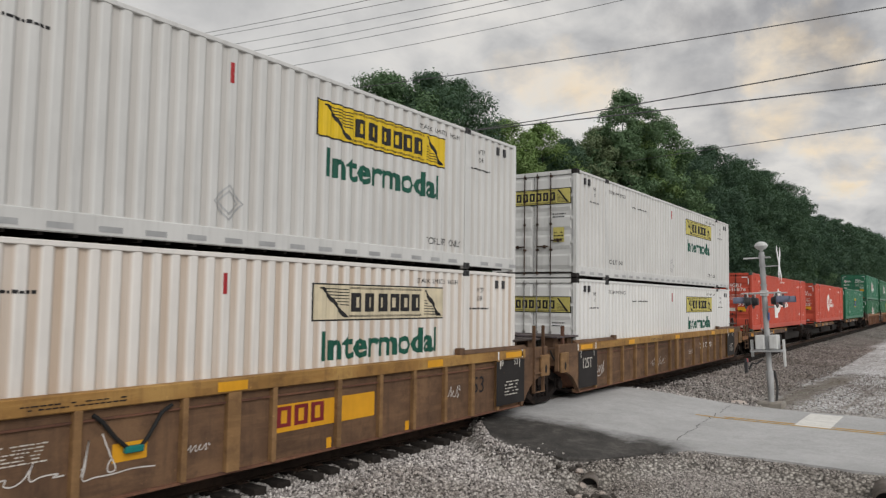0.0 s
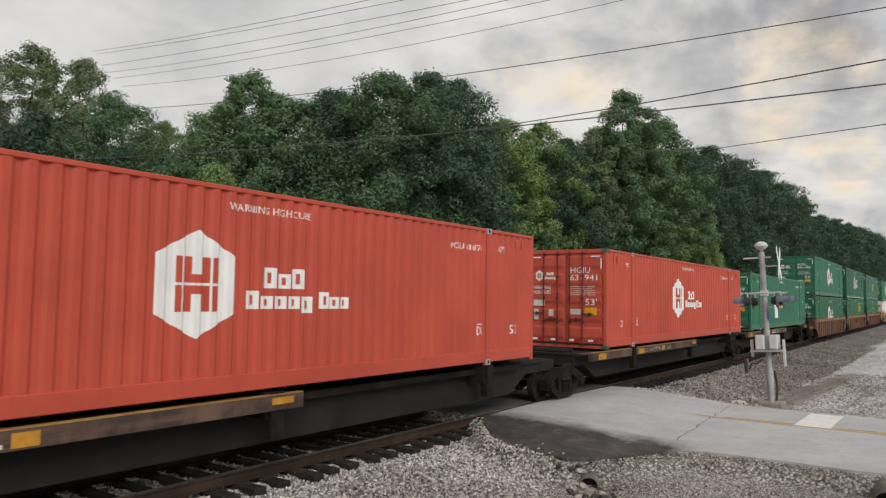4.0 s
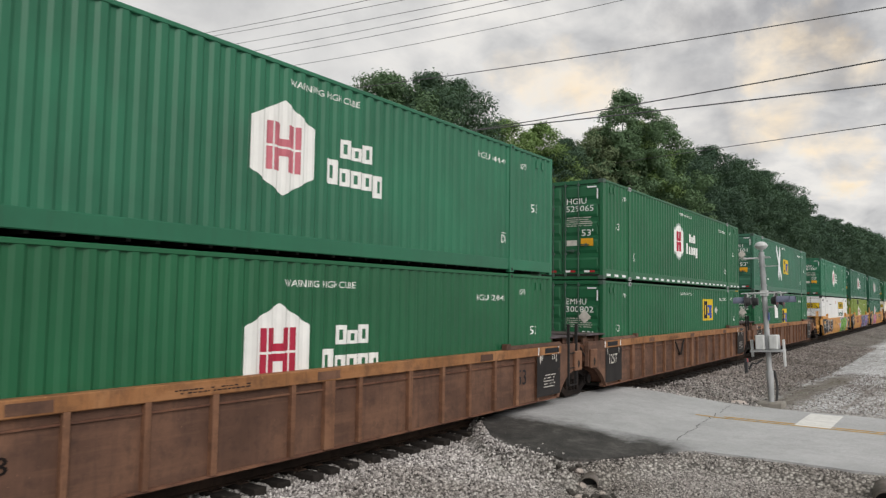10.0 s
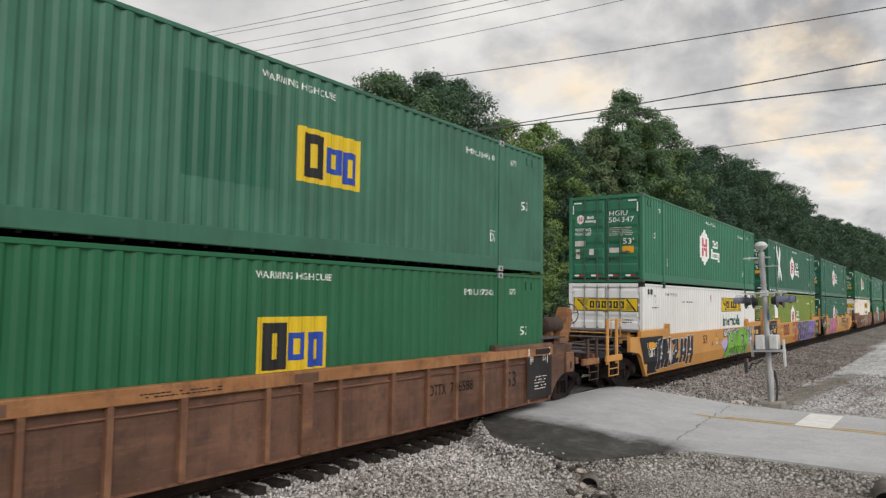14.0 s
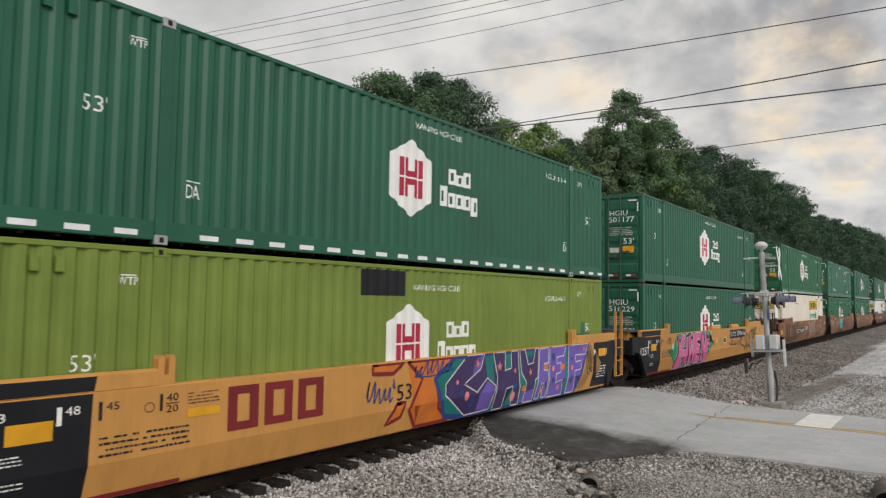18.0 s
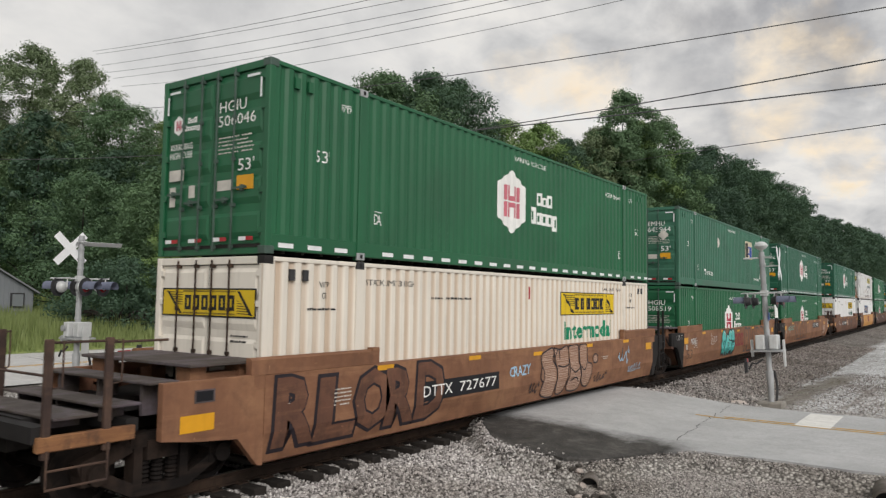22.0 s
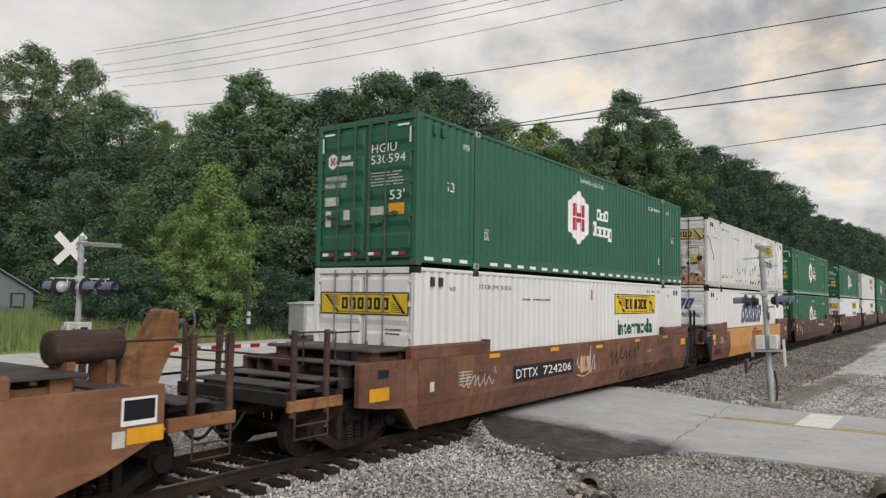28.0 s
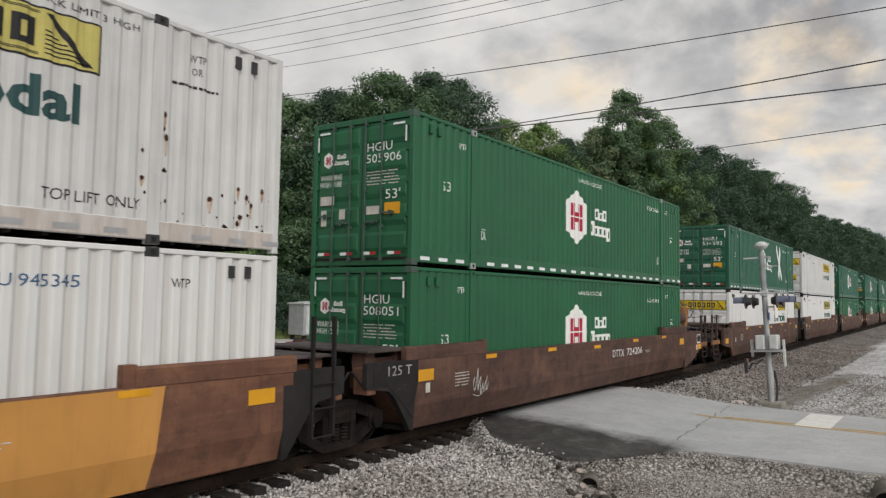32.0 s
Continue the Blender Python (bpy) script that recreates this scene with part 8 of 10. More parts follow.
def amber_lead(car, tidy):
    """Leading end of an amber well: black panel, load lengths, amber patch and small print."""
    paint_on(car, "lead_panel", BLACK_CAR, lambda bm: flat(bm, [(-0.75, 1.42), (-0.20, 0.24), (1.16, 0.24), (1.20, 1.42)]), on_well, "black stencil panel", "stencil_panel", proud=0.004)
    paint_on(car, "lead_hood", BLACK_CAR, lambda bm: flat(bm, [(-0.58, 1.45), (1.21, 1.45), (1.24, 1.612), (-0.58, 1.612)]), on_gusset, "black stencil panel", "stencil_panel", proud=0.002)
    patch(car, 0.27, 0.76, 0.965, 1.18, MARK_ORANGE, on_well, "reflector", "amber reflective patch", proud=0.009)
    for text, x, z, w, h, ink in (("125T", -0.70, 0.87, 0.80, 0.24, DECAL_WHITE), ("53", 0.08, 1.215, 0.19, 0.095, DECAL_WHITE), ("48", 0.89, 1.21, 0.165, 0.095, DECAL_WHITE), ("45", 1.36, 1.215, 0.16, 0.09, DECAL_BLACK), ("40", 2.14, 1.235, 0.17, 0.095, DECAL_BLACK), ("20", 2.14, 1.10, 0.17, 0.09, DECAL_BLACK)):
        write(car, text, x, z, w, h, ink, on_well, "stencilled load mark", proud=0.009)
    for x0, x1, z0, z1, ink in ((0.0, 0.05, 1.11, 1.31, DECAL_WHITE), (0.795, 0.85, 1.11, 1.31, DECAL_WHITE), (1.27, 1.312, 1.11, 1.32, DECAL_BLACK), (2.05, 2.09, 1.13, 1.335, DECAL_BLACK), (2.13, 2.32, 1.206, 1.216, DECAL_BLACK)):
        patch(car, x0, x1, z0, z1, ink, on_well, "marking", "stencilled tick", proud=0.009)
    paint_on(car, "test_ring", DULL_BROWN, outlines_of([round_shape(1.91, 1.19, 0.065, 0.055)], 0.012), on_well, "thin stencilled ring", "marking", proud=0.009)
    data_lines(car, 0.12, 0.45, 0.76, 0.88, DECAL_WHITE, on_well, 3, proud=0.008)
    data_lines(car, 0.12, 0.48, 0.51, 0.61, DECAL_WHITE, on_well, 2, proud=0.008)
    data_lines(car, 1.29, 2.5, 0.69, 0.96, DECAL_BLACK, on_well, 4, proud=0.008)
    patch(car, 0.10, 2.44, 0.192, 0.250, MAROON, on_well, "paint_patch", "maroon strip along the foot", proud=0.006)
    if tidy:
        data_lines(car, 2.45, 2.94, 1.17, 1.34, DULL_BROWN, on_well, 4, proud=0.008)
        patch(car, 2.45, 2.95, 1.0, 1.11, MARK_ORANGE, on_well, "paint_patch", "sprayed amber blot", proud=0.007)


def maker_bars(car, x0, x1, z0, z1, material=None, style="smooth"):
    """The lessor's big initials as plain bars."""
    def draw(bm):
        blocks(bm, x0, x1, z0, z1, (FULL, FULL, FULL), 0.0, 0.18, 0.30)
    return paint_on(car, ("maker", round(x0, 2), style), material or MAROON, draw, on_well, "maroon bars in place of initials", "name_bar", proud=0.010 if style == "smooth" else -0.08)


def car_number(car, x, z, width, number, panel=True, ink=None, style="smooth"):
    pr = 0.008 if style == "smooth" else -0.08
    if panel:
        patch(car, x - 0.12, x + width + 0.12, z - 0.08, z + 0.28, BLACK_CAR, on_well, "number_panel", "black number panel", proud=pr)
    write(car, "DTTX", x, z, width * 0.36, 0.20, ink or DECAL_WHITE, on_well, "white stencilled initials", proud=pr + 0.004)
    write(car, number, x + width * 0.46, z, width * 0.54, 0.20, ink or DECAL_WHITE, on_well, "white stencilled number", proud=pr + 0.004)


def cross_band(car, paint):
    """A part of the side repainted in another colour."""
    return paint_on(car, ("band", paint.name), paint, lambda bm: flat(bm, [(3.05, 0.19), (14.1, 0.19), (14.25, 1.425), (2.85, 1.425)]), on_well, "repainted stretch of the side", "paint_patch", proud=0.002)


def consist():
    ends3 = ((True, False), (False, False), (False, True))

    def ribs(s, paint, ends, words):
        car = well_car(s, "ribbed", paint, words, ends=ends, ladder_top=1.95)
        end_panels(car, style="ribbed", lead=not ends[0])
        for x in (3.4, 7.9, 12.6):
            def chip(bm):
                flat(bm, [(x, 1.27), (x + 0.5, 1.27), (x + 0.5, 1.40), (x, 1.40)])

            paint_on(car, ("chip", x), MARK_ORANGE if paint is OCHRE_BROWN else BROWN, chip, on_well, "amber reflective patch", "reflector", proud=0.002)
        for x in (-0.25, 0.9, CL - 1.0, CL + 0.05):
            patch(car, x, x + 0.05, 1.26, 1.43, SILVER_TAPE, on_well, "marking", "white tick", proud=0.003)
        for x in (-0.15, CL - 0.75):
            patch(car, x + 0.1, x + 0.85, 1.28, 1.40, MARK_ORANGE if paint is OCHRE_BROWN else BLACK_CAR, on_well, "reflector", "painted patch", proud=0.003)
        data_lines(car, 5.4, 6.6, 1.30, 1.38, BLACK_CAR, on_well, 2, proud=0.002)
        if s < 0 or 100 < s < 130:
            def lever(bm):
                pipe(bm, [(6.23, -0.10, 1.17), (6.34, -0.11, 1.08), (6.50, -0.12, 0.88), (6.66, -0.12, 0.74), (6.82, -0.12, 0.72), (6.94, -0.12, 0.86), (7.10, -0.11, 1.10), (7.25, -0.10, 1.18)], 0.026, 8)
            part("brake_cable", stored("brake_cable", RUBBER_AND_SHADE, lever), RUBBER_AND_SHADE, car, "sagging black cable loop")
            clip_ = TAG["teal"] if s < 0 else TRUCK_STEEL
            part("cable_clamp", stored("cable_clamp", clip_, lambda bm: bevelled(bm) if box(bm, 6.62, 6.86, -0.155, -0.085, 0.68, 0.76) else None), clip_, car, "clamp on the cable")
            if s < 0:
                patch(car, 6.50, 6.95, 0.58, 0.80, MARK_ORANGE, on_well, "paint_patch", "worn amber patch", proud=-0.084, bottom=0.1)
        write(car, "53", 14.30, 0.62, 0.42, 0.34, BLACK_CAR, on_well, proud=-0.08)
        return car

    a = ribs(-1.6, OCHRE_BROWN, (False, False), "ochre-brown ribbed well car with stencilled end panels")
    patch(a, 9.0, 11.2, 0.57, 0.97, MARK_ORANGE, on_well, "paint_patch", "amber painted panels", proud=-0.082, bottom=0.1)
    maker_bars(a, 9.02, 10.05, 0.64, 0.94, style="ribbed")
    chalk_hand(a)
    data_lines(a, 5.05, 5.75, 0.74, 0.97, STICKER, on_well, 6, proud=-0.082)
    scrawl(a, 7.53, 7.85, 0.53, 0.62, "chalk", 36, 4, 0.012, -0.082)
    for x in (10.06, 12.06):
        patch(a, x, x + 0.11, 0.19, 0.36, MARK_ORANGE, on_well, "marking", "small amber clip", proud=-0.082, bottom=0.1)
    scrawl(a, 13.2, 13.8, 0.58, 0.84, "chalk", 32, 5, 0.014, -0.082)
    b = ribs(17.85, OCHRE_BROWN, (False, True), "ochre-brown ribbed well car ending in a coupler platform")
    scrawl(b, 1.15, 1.75, 0.50, 0.92, "chalk", 33, 4, 0.022, -0.082)
    scrawl(b, 5.6, 7.0, 0.42, 0.74, "chalk", 34, 5, 0.014, -0.082)
    car_number(b, 11.2, 0.78, 1.6, "72409", False, style="ribbed")
    scrawl(b, 9.7, 10.5, 0.65, 0.85, "chalk", 35, 5, 0.013, -0.082)
    f = ribs(98.45, BROWN, ends3[0], "rust-brown ribbed well car with leading coupler platform")
    car_number(f, 2.3, 0.66, 1.2, "588", False, TRUCK_STEEL, style="ribbed")
    g = ribs(117.85, BROWN, ends3[1], "rust-brown ribbed middle well car")
    maker_bars(g, 9.2, 10.2, 0.62, 0.95, BROWN, style="ribbed")
    h = ribs(137.25, BROWN, ends3[2], "rust-brown ribbed well car with trailing coupler platform")
    car_number(h, 11.42, 0.72, 1.5, "786588", False, TRUCK_STEEL, style="ribbed")

    worn_grey = surface("worn grey stencil paint", (0.40, 0.395, 0.39), 0.7, vary=0.3, scale=4.0)
    faint = surface("faded dark stencil paint", (0.125, 0.072, 0.052), 0.7, vary=0.4, scale=3.0)

    def smooth(s, paint, k, words, dark=None):
        car = well_car(s, "smooth", paint, words, dark=dark, ends=ends3[k], ladder_top=2.25)
        lead = k == 0 and paint is not YELLOW_CAR
        smooth_marks(car, DECAL_BLACK if paint is YELLOW_CAR else STICKER, lead=lead, front=paint is not YELLOW_CAR or k == 0)
        if lead:
            patch(car, -1.42, -0.90, 0.80, 1.02, MARK_ORANGE, on_gusset, "reflector", "big amber patch", proud=0.0)
            patch(car, -1.22, -0.90, 1.16, 1.33, WALKWAY, on_gusset, "placard", "worn steel card holder", proud=0.0)
            patch(car, -1.19, -0.93, 1.18, 1.31, BLACK_CAR, on_gusset, "notice_face", "black plate face", proud=0.003)
        if k > 0 and paint is not YELLOW_CAR:
            paint_on(car, "lead_plate", END_SOOT, lambda bm: flat(bm, [(-1.19, 1.06), (-1.19, 1.33), (-1.03, 1.435), (0.05, 1.435), (0.05, 1.04), (-0.06, 0.66), (-0.06, 0.40), (-0.81, 1.04)]), on_gusset, "soot-black end plate", "stencil_panel", proud=0.004)
            write(car, "125 T", -0.81, 1.20, 0.66, 0.17, worn_grey, on_gusset, "worn white stencilled load mark", proud=0.007)
        if k == 2 and paint is not YELLOW_CAR:
            for x0, x1, z0, z1, m, name, words, proud in ((17.70, 18.17, 1.00, 1.33, DECAL_WHITE, "placard", "white-bordered notice plate", 0.0), (17.73, 18.14, 1.06, 1.30, BLACK_CAR, "notice_face", "black plate face", 0.003), (17.78, 18.27, 0.78, 0.97, MARK_ORANGE, "reflector", "big amber patch", 0.0), (17.60, 17.76, 0.76, 0.95, STICKER, "placard", "pale test card", 0.0)):
                patch(car, x0, x1, z0, z1, m, on_gusset, name, words, proud=proud)
        return car

    i = smooth(160.4, YELLOW_CAR, 0, "amber well car with green and black graffiti", DARK_GREY)
    end_panels(i)
    wild_piece(i, 9.72, 14.25, "acid green", "lilac", "pale lilac", None, 41)
    for word, x0, x1, z0, z1 in (("UBC", 9.42, 10.02, 1.12, 1.40), ("WTD", 14.20, 14.86, 1.08, 1.40)):
        piece(i, word, x0, x1, z0, z1, "chalk", "ink", 410, 0.03, 0.05)
    patch(i, 8.11, 8.39, 0.87, 0.97, STICKER, on_well, "placard", "white paper label", proud=0.010)
    paint_on(i, "stencil_frame", BLACK_CAR, outlines_of([[(8.71, 0.80), (8.96, 0.80), (8.96, 1.04), (8.71, 1.04)]], 0.012), on_well, "thin stencilled frame", "marking", proud=0.010)
    patch(i, 8.20, 8.24, 1.14, 1.36, DECAL_BLACK, on_well, "marking", "black tick", proud=0.010)
    mural(i, 0.9, 4.9, 0.30, 1.34, "ink", "chalk", 42, 5, ("sky blue",))
    write(i, "53", 6.28, 0.95, 0.55, 0.32, DECAL_BLACK, on_well, "black stencilled number", proud=0.012)
    write(i, "A", 7.50, 0.80, 0.20, 0.20, DECAL_BLACK, on_well, "black stencilled letter", proud=0.012)
    j = smooth(180.15, YELLOW_CAR, 1, "amber well car with a purple and teal mural", DARK_GREY)
    end_panels(j, lead=False)
    amber_lead(j, True)
    maker_bars(j, 3.08, 5.0, 0.74, 1.33)
    star_mural(j)
    write(j, "53", 6.70, 0.76, 0.42, 0.28, DECAL_BLACK, on_well, "black stencilled number", proud=0.016)
    k = smooth(199.7, YELLOW_CAR, 2, "amber well car with pink graffiti and a black scrawl", DARK_GREY)
    amber_lead(k, False)
    write(k, "53", 16.3, 1.16, 0.16, 0.14, DECAL_BLACK, on_gusset, "black stencilled number")
    data_lines(k, 16.5, 17.2, 0.80, 0.98, DULL_BROWN, on_gusset, 3)
    for x0, x1 in ((7.64, 8.95), (10.85, 12.15)):
        def cover(bm):
            loft_x(bm, [(-0.155, 1.443), (-0.155, 1.50), (-0.10, 1.60), (-0.02, 1.60), (-0.02, 1.443)], x0, x1)
        part("lock_cover", stored(("lock_cover", x0), YELLOW_CAR, cover), YELLOW_CAR, k, "bent cover over a lock")
    wild_piece(k, 2.75, 7.15, "hot pink", "leaf green", "pale green", "sky blue", 47)
    write(k, "B", 7.74, 0.82, 0.13, 0.18, DECAL_BLACK, on_well, "black stencilled letter", proud=0.012)
    patch(k, 8.14, 8.38, 0.92, 1.0, STICKER, on_well, "placard", "white paper label", proud=0.010)
    paint_on(k, "stencil_frame", BLACK_CAR, outlines_of([[(8.72, 0.86), (8.95, 0.86), (8.95, 1.06), (8.72, 1.06)]], 0.012), on_well, "thin stencilled frame", "marking", proud=0.010)
    car_number(k, 10.55, 1.08, 2.6, "795411")
    scrawl(k, 10.3, 12.6, 0.62, 1.02, "ink", 48, 8, 0.035)
    loops(k, 12.7, 15.6, 0.26, 1.42, "ink", 148, 4, 0.05)
    scrawl(k, 14.6, 15.6, 0.95, 1.38, "ink", 149, 3, 0.04)
    scrawl(k, 6.9, 7.5, 0.95, 1.36, "ink", 150, 4, 0.03)
    patch(k, 9.39, 9.72, 0.86, 1.08, DECAL_WHITE, on_well, "placard", "white-bordered notice plate", proud=0.009)
    patch(k, 9.41, 9.70, 0.88, 1.06, DECAL_BLACK, on_well, "placard", "small black plate", proud=0.01)

    l = smooth(223.2, RUST_BROWN, 0, "rust-brown well car with faded graffiti and a coupler platform")
    car_number(l, 3.72, 0.74, 2.6, "727677")
    piece(l, "RLORD", 0.15, 4.3, 0.34, 1.40, DULL_BROWN, "ink", 49, 0.045, 0.06)
    piece(l, "CRAZY", 6.89, 7.82, 0.85, 1.09, None, "sky blue", 50, 0.015)
    hatched_piece(l)
    scrawl(l, 7.82, 8.25, 0.36, 0.66, "ink", 154, 3, 0.03)
    scrawl(l, 11.50, 12.30, 0.34, 0.64, "ink", 152, 4, 0.028)
    scrawl(l, 13.22, 14.0, 0.70, 1.22, "sky blue", 52, 3, 0.035)
    scrawl(l, 14.0, 15.1, 0.46, 0.70, "sky blue", 153, 5, 0.022)
    m = smooth(242.75, RUST_BROWN, 1, "rust-brown well car with turquoise graffiti")
    write(m, "53", 0.35, 0.47, 0.72, 0.34, faint, on_well, "dark stencilled number", proud=0.012)
    bubble_piece(m)
    piece(m, "MONK", 0.86, 1.58, 0.98, 1.22, None, "chalk", 54, 0.0)
    scrawl(m, 3.53, 4.55, 0.88, 1.34, "chalk", 55, 4, 0.02)
    maker_bars(m, 7.55, 9.2, 0.62, 1.18, MAROON)
    write(m, "DTTX 727677 C", 7.72, 1.345, 1.0, 0.06, BLACK_CAR, on_well, "small stencilled number", proud=0.008)
    piece(m, "RLORD", 9.42, 13.62, 0.32, 1.38, RUST_BROWN, "ink", 56, 0.045, 0.075)
    scrawl(m, 13.8, 14.3, 0.95, 1.36, "ink", 311, 3, 0.02)
    n = smooth(262.2, RUST_BROWN, 2, "rust-brown well car with dark sprayed scrawls")
    car_number(n, 10.4, 0.98, 2.5, "727677")
    piece(n, "RLORD", 3.4, 7.9, 0.34, 1.38, RUST_BROWN, "ink", 57, 0.04, 0.065)
    loops(n, 14.9, 16.3, 0.30, 1.10, "dull pink", 157, 2, 0.08)
    scrawl(n, 0.9, 2.9, 0.9, 1.3, "turquoise", 58, 6, 0.03)
    write(n, "53", 0.8, 0.5, 0.6, 0.3, faint, on_well, "dark stencilled number", proud=0.012)
    o = smooth(285.75, DULL_BROWN, 0, "sooty brown well car with a coupler platform")
    car_number(o, 3.55, 0.80, 2.85, "724206")
    scrawl(o, 6.75, 7.95, 0.6, 1.38, "chalk", 59, 6, 0.03)
    scrawl(o, 1.3, 2.6, 0.75, 1.15, "chalk", 60, 6, 0.02)
    scrawl(o, 9.0, 11.2, 0.75, 1.30, "ink", 64, 6, 0.03)
    scrawl(o, 9.8, 13.2, 0.25, 0.62, "ink", 65, 7, 0.03)
    write(o, "A", 7.20, 0.80, 0.16, 0.22, DECAL_BLACK, on_well, "black stencilled letter", proud=0.018)
    patch(o, 6.95, 7.62, 0.70, 1.08, YELLOW_CAR, on_well, "paint_patch", "amber patch", proud=0.004)
    p = smooth(305.5, DULL_BROWN, 1, "brown well car with a broad repainted amber stretch")
    cross_band(p, YELLOW_CAR)
    maker_bars(p, 7.24, 9.35, 0.66, 1.22)
    paint_on(p, "step_frame", BLACK_CAR, outlines_of([[(7.28, 0.42), (8.84, 0.42), (8.84, 0.53), (7.28, 0.53)]], 0.014), on_well, "thin outline of a welded plate", "marking", proud=0.008)
    patch(p, 7.45, 8.30, 1.27, 1.36, BROWN, on_well, "paint_patch", "brown painted-over patch", proud=0.008)
    scrawl(p, 0.45, 1.3, 0.38, 0.78, "ink", 63, 5, 0.03)
    write(p, "C", 4.72, 0.76, 0.13, 0.21, DECAL_BLACK, on_well, "black stencilled letter", proud=0.012)
    q = smooth(324.9, SOOTY_BROWN, 2, "sooty brown well car with a trailing coupler")
    car_number(q, 9.3, 0.95, 2.4, "724206", False)
    scrawl(q, 1.9, 2.5, 0.6, 1.15, "chalk", 61, 5, 0.02)
    for num, s in enumerate((348.3, 367.8, 387.3, 410.8, 430.2, 449.7)):
        smooth(s, SOOTY_BROWN, num % 3, "sooty brown smooth-sided well car")
    worn = surface("worn white stencil paint", (0.50, 0.49, 0.48), 0.7, vary=0.5, scale=4.0, speck=(0.05, 0.035, 0.03), speck_at=0.50)
    dirty_amber = surface("dirty amber patch", (0.50, 0.235, 0.03), 0.6, vary=0.4, scale=5.0, speck=(0.07, 0.045, 0.03), speck_at=0.60)
    for s, first, last, num in ((38.55, True, False, ""), (59.2, False, False, "28"), (77.6, False, True, "370768")):
        car = spine_car(s, "black articulated flat car with worn brown side rails", first, last)

        def rail_face(bm, proud=0.0):
            for v in bm.verts:
                v.co.y = -0.105 - proud
        for x0, x1, z0 in ((-0.85, -0.30, 0.93), (2.3, 2.85, 0.93), (4.48, 4.78, 0.93), (8.02, 8.44, 0.99)):
            patch(car, x0, x1, z0, 1.09, dirty_amber, rail_face, "reflector", "dirty amber reflective patch", proud=0.003)
        if num == "28":
            write(car, "28'-ALL PURPOSE CAR", 2.95, 0.96, 2.55, 0.11, worn, rail_face, "white stencilled lettering")
        elif num:
            write(car, num, 5.72, 0.925, 1.19, 0.155, worn, rail_face, "worn white stencilled number")
            paint_on(car, "spine_mark", worn, lambda bm: bars(bm, 4.86, 5.60, 0.925, 1.08, [TALL] * 4), rail_face, "white bars in place of initials", "name_bar")
        else:
            data_lines(car, 3.2, 4.4, 0.94, 1.08, STICKER, rail_face, 1)

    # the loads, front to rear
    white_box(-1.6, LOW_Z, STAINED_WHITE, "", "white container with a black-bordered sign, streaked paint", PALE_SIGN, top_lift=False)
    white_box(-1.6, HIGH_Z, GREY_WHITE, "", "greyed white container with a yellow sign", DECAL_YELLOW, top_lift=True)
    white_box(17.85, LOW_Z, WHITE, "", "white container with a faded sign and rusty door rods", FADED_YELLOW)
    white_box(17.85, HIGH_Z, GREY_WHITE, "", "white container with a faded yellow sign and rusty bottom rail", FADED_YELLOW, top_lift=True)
    hex_box(38.55, SPINE_Z, RED, "636876", "orange-red container with a white hexagon on a flat car", single=True, red=True)
    hex_box(59.2, SPINE_Z, RED, "631941", "orange-red container with worn white hexagon and scuffed doors", single=True, red=True)
    square_box(77.6, SPINE_Z, GREEN, "272749", "green container with a yellow square emblem on a flat car")
    hex_box(98.45, LOW_Z, GREEN, "524845", "green container with a white hexagon in a brown well car")
    hex_box(98.45, HIGH_Z, GREEN, "644144", "faded green container with a pale red hexagon emblem", faded=True)
    low = square_box(117.85, LOW_Z, GREEN, "300802", "green container with a yellow square and a white diamond", at=10.2, up=0.44)
    diamond(low, 12.2, 2.0, 0.20, on_side, STICKER)
    hex_box(117.85, HIGH_Z, GREEN, "529065", "green container with white tape along its foot", tape=True, shift=-0.10)
    for c_ in bpy.data.objects:
        if c_.name.startswith("shipping_container") and abs(c_.location.x - 117.85) < 0.01 and c_.location.z < 1:
            patch(c_, 15.45, 15.98, 2.83, 2.885, DECAL_YELLOW, on_gusset_side, "hazard_tape", "yellow hazard tape")
            for k in range(4):
                paint_on(c_, ("hazard", k), DECAL_BLACK, lambda bm: flat(bm, [(15.48 + k * 0.13, 2.83), (15.54 + k * 0.13, 2.83), (15.58 + k * 0.13, 2.885), (15.52 + k * 0.13, 2.885)]), on_gusset_side, "black slanted stripe", "hazard_stripe", proud=0.002)
    square_box(137.25, LOW_Z, GREEN, "272905", "green container with a yellow square emblem in a well car")
    square_box(137.25, HIGH_Z, OLD_GREEN, "249101", "weathered green container with a darker repainted patch", at=8.0, dark_patch=True)
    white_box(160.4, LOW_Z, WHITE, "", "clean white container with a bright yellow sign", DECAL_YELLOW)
    hex_box(160.4, HIGH_Z, GREEN, "504347", "green container with a pale red hexagon over a white one", faded=True)
    lime = hex_box(180.15, LOW_Z, LIME, "640673", "lime green container with a white hexagon and dark patches", owner="HGWU")
    patch(lime, 5.9, 7.15, 2.35, 2.80, BLACK_CAR, on_side, "paint_patch", "dark painted-over patch", proud=0.003)
    patch(lime, 14.75, 15.0, 1.2, 1.75, GREEN, on_side, "paint_patch", "green painted-over patch", proud=0.003)
    patch(lime, 14.6, 15.3, 1.15, 1.45, GREEN, on_side, "paint_patch", "green painted-over patch", proud=0.0035)
    hex_box(180.15, HIGH_Z, DEEP_GREEN, "511141", "deep green container with white tape along its foot", tape=True)
    hex_box(199.7, LOW_Z, DEEP_GREEN, "516229", "deep green container with a white hexagon in an amber car")
    hex_box(199.7, HIGH_Z, DEEP_GREEN, "501177", "deep green container with a pale red hexagon", faded=True)
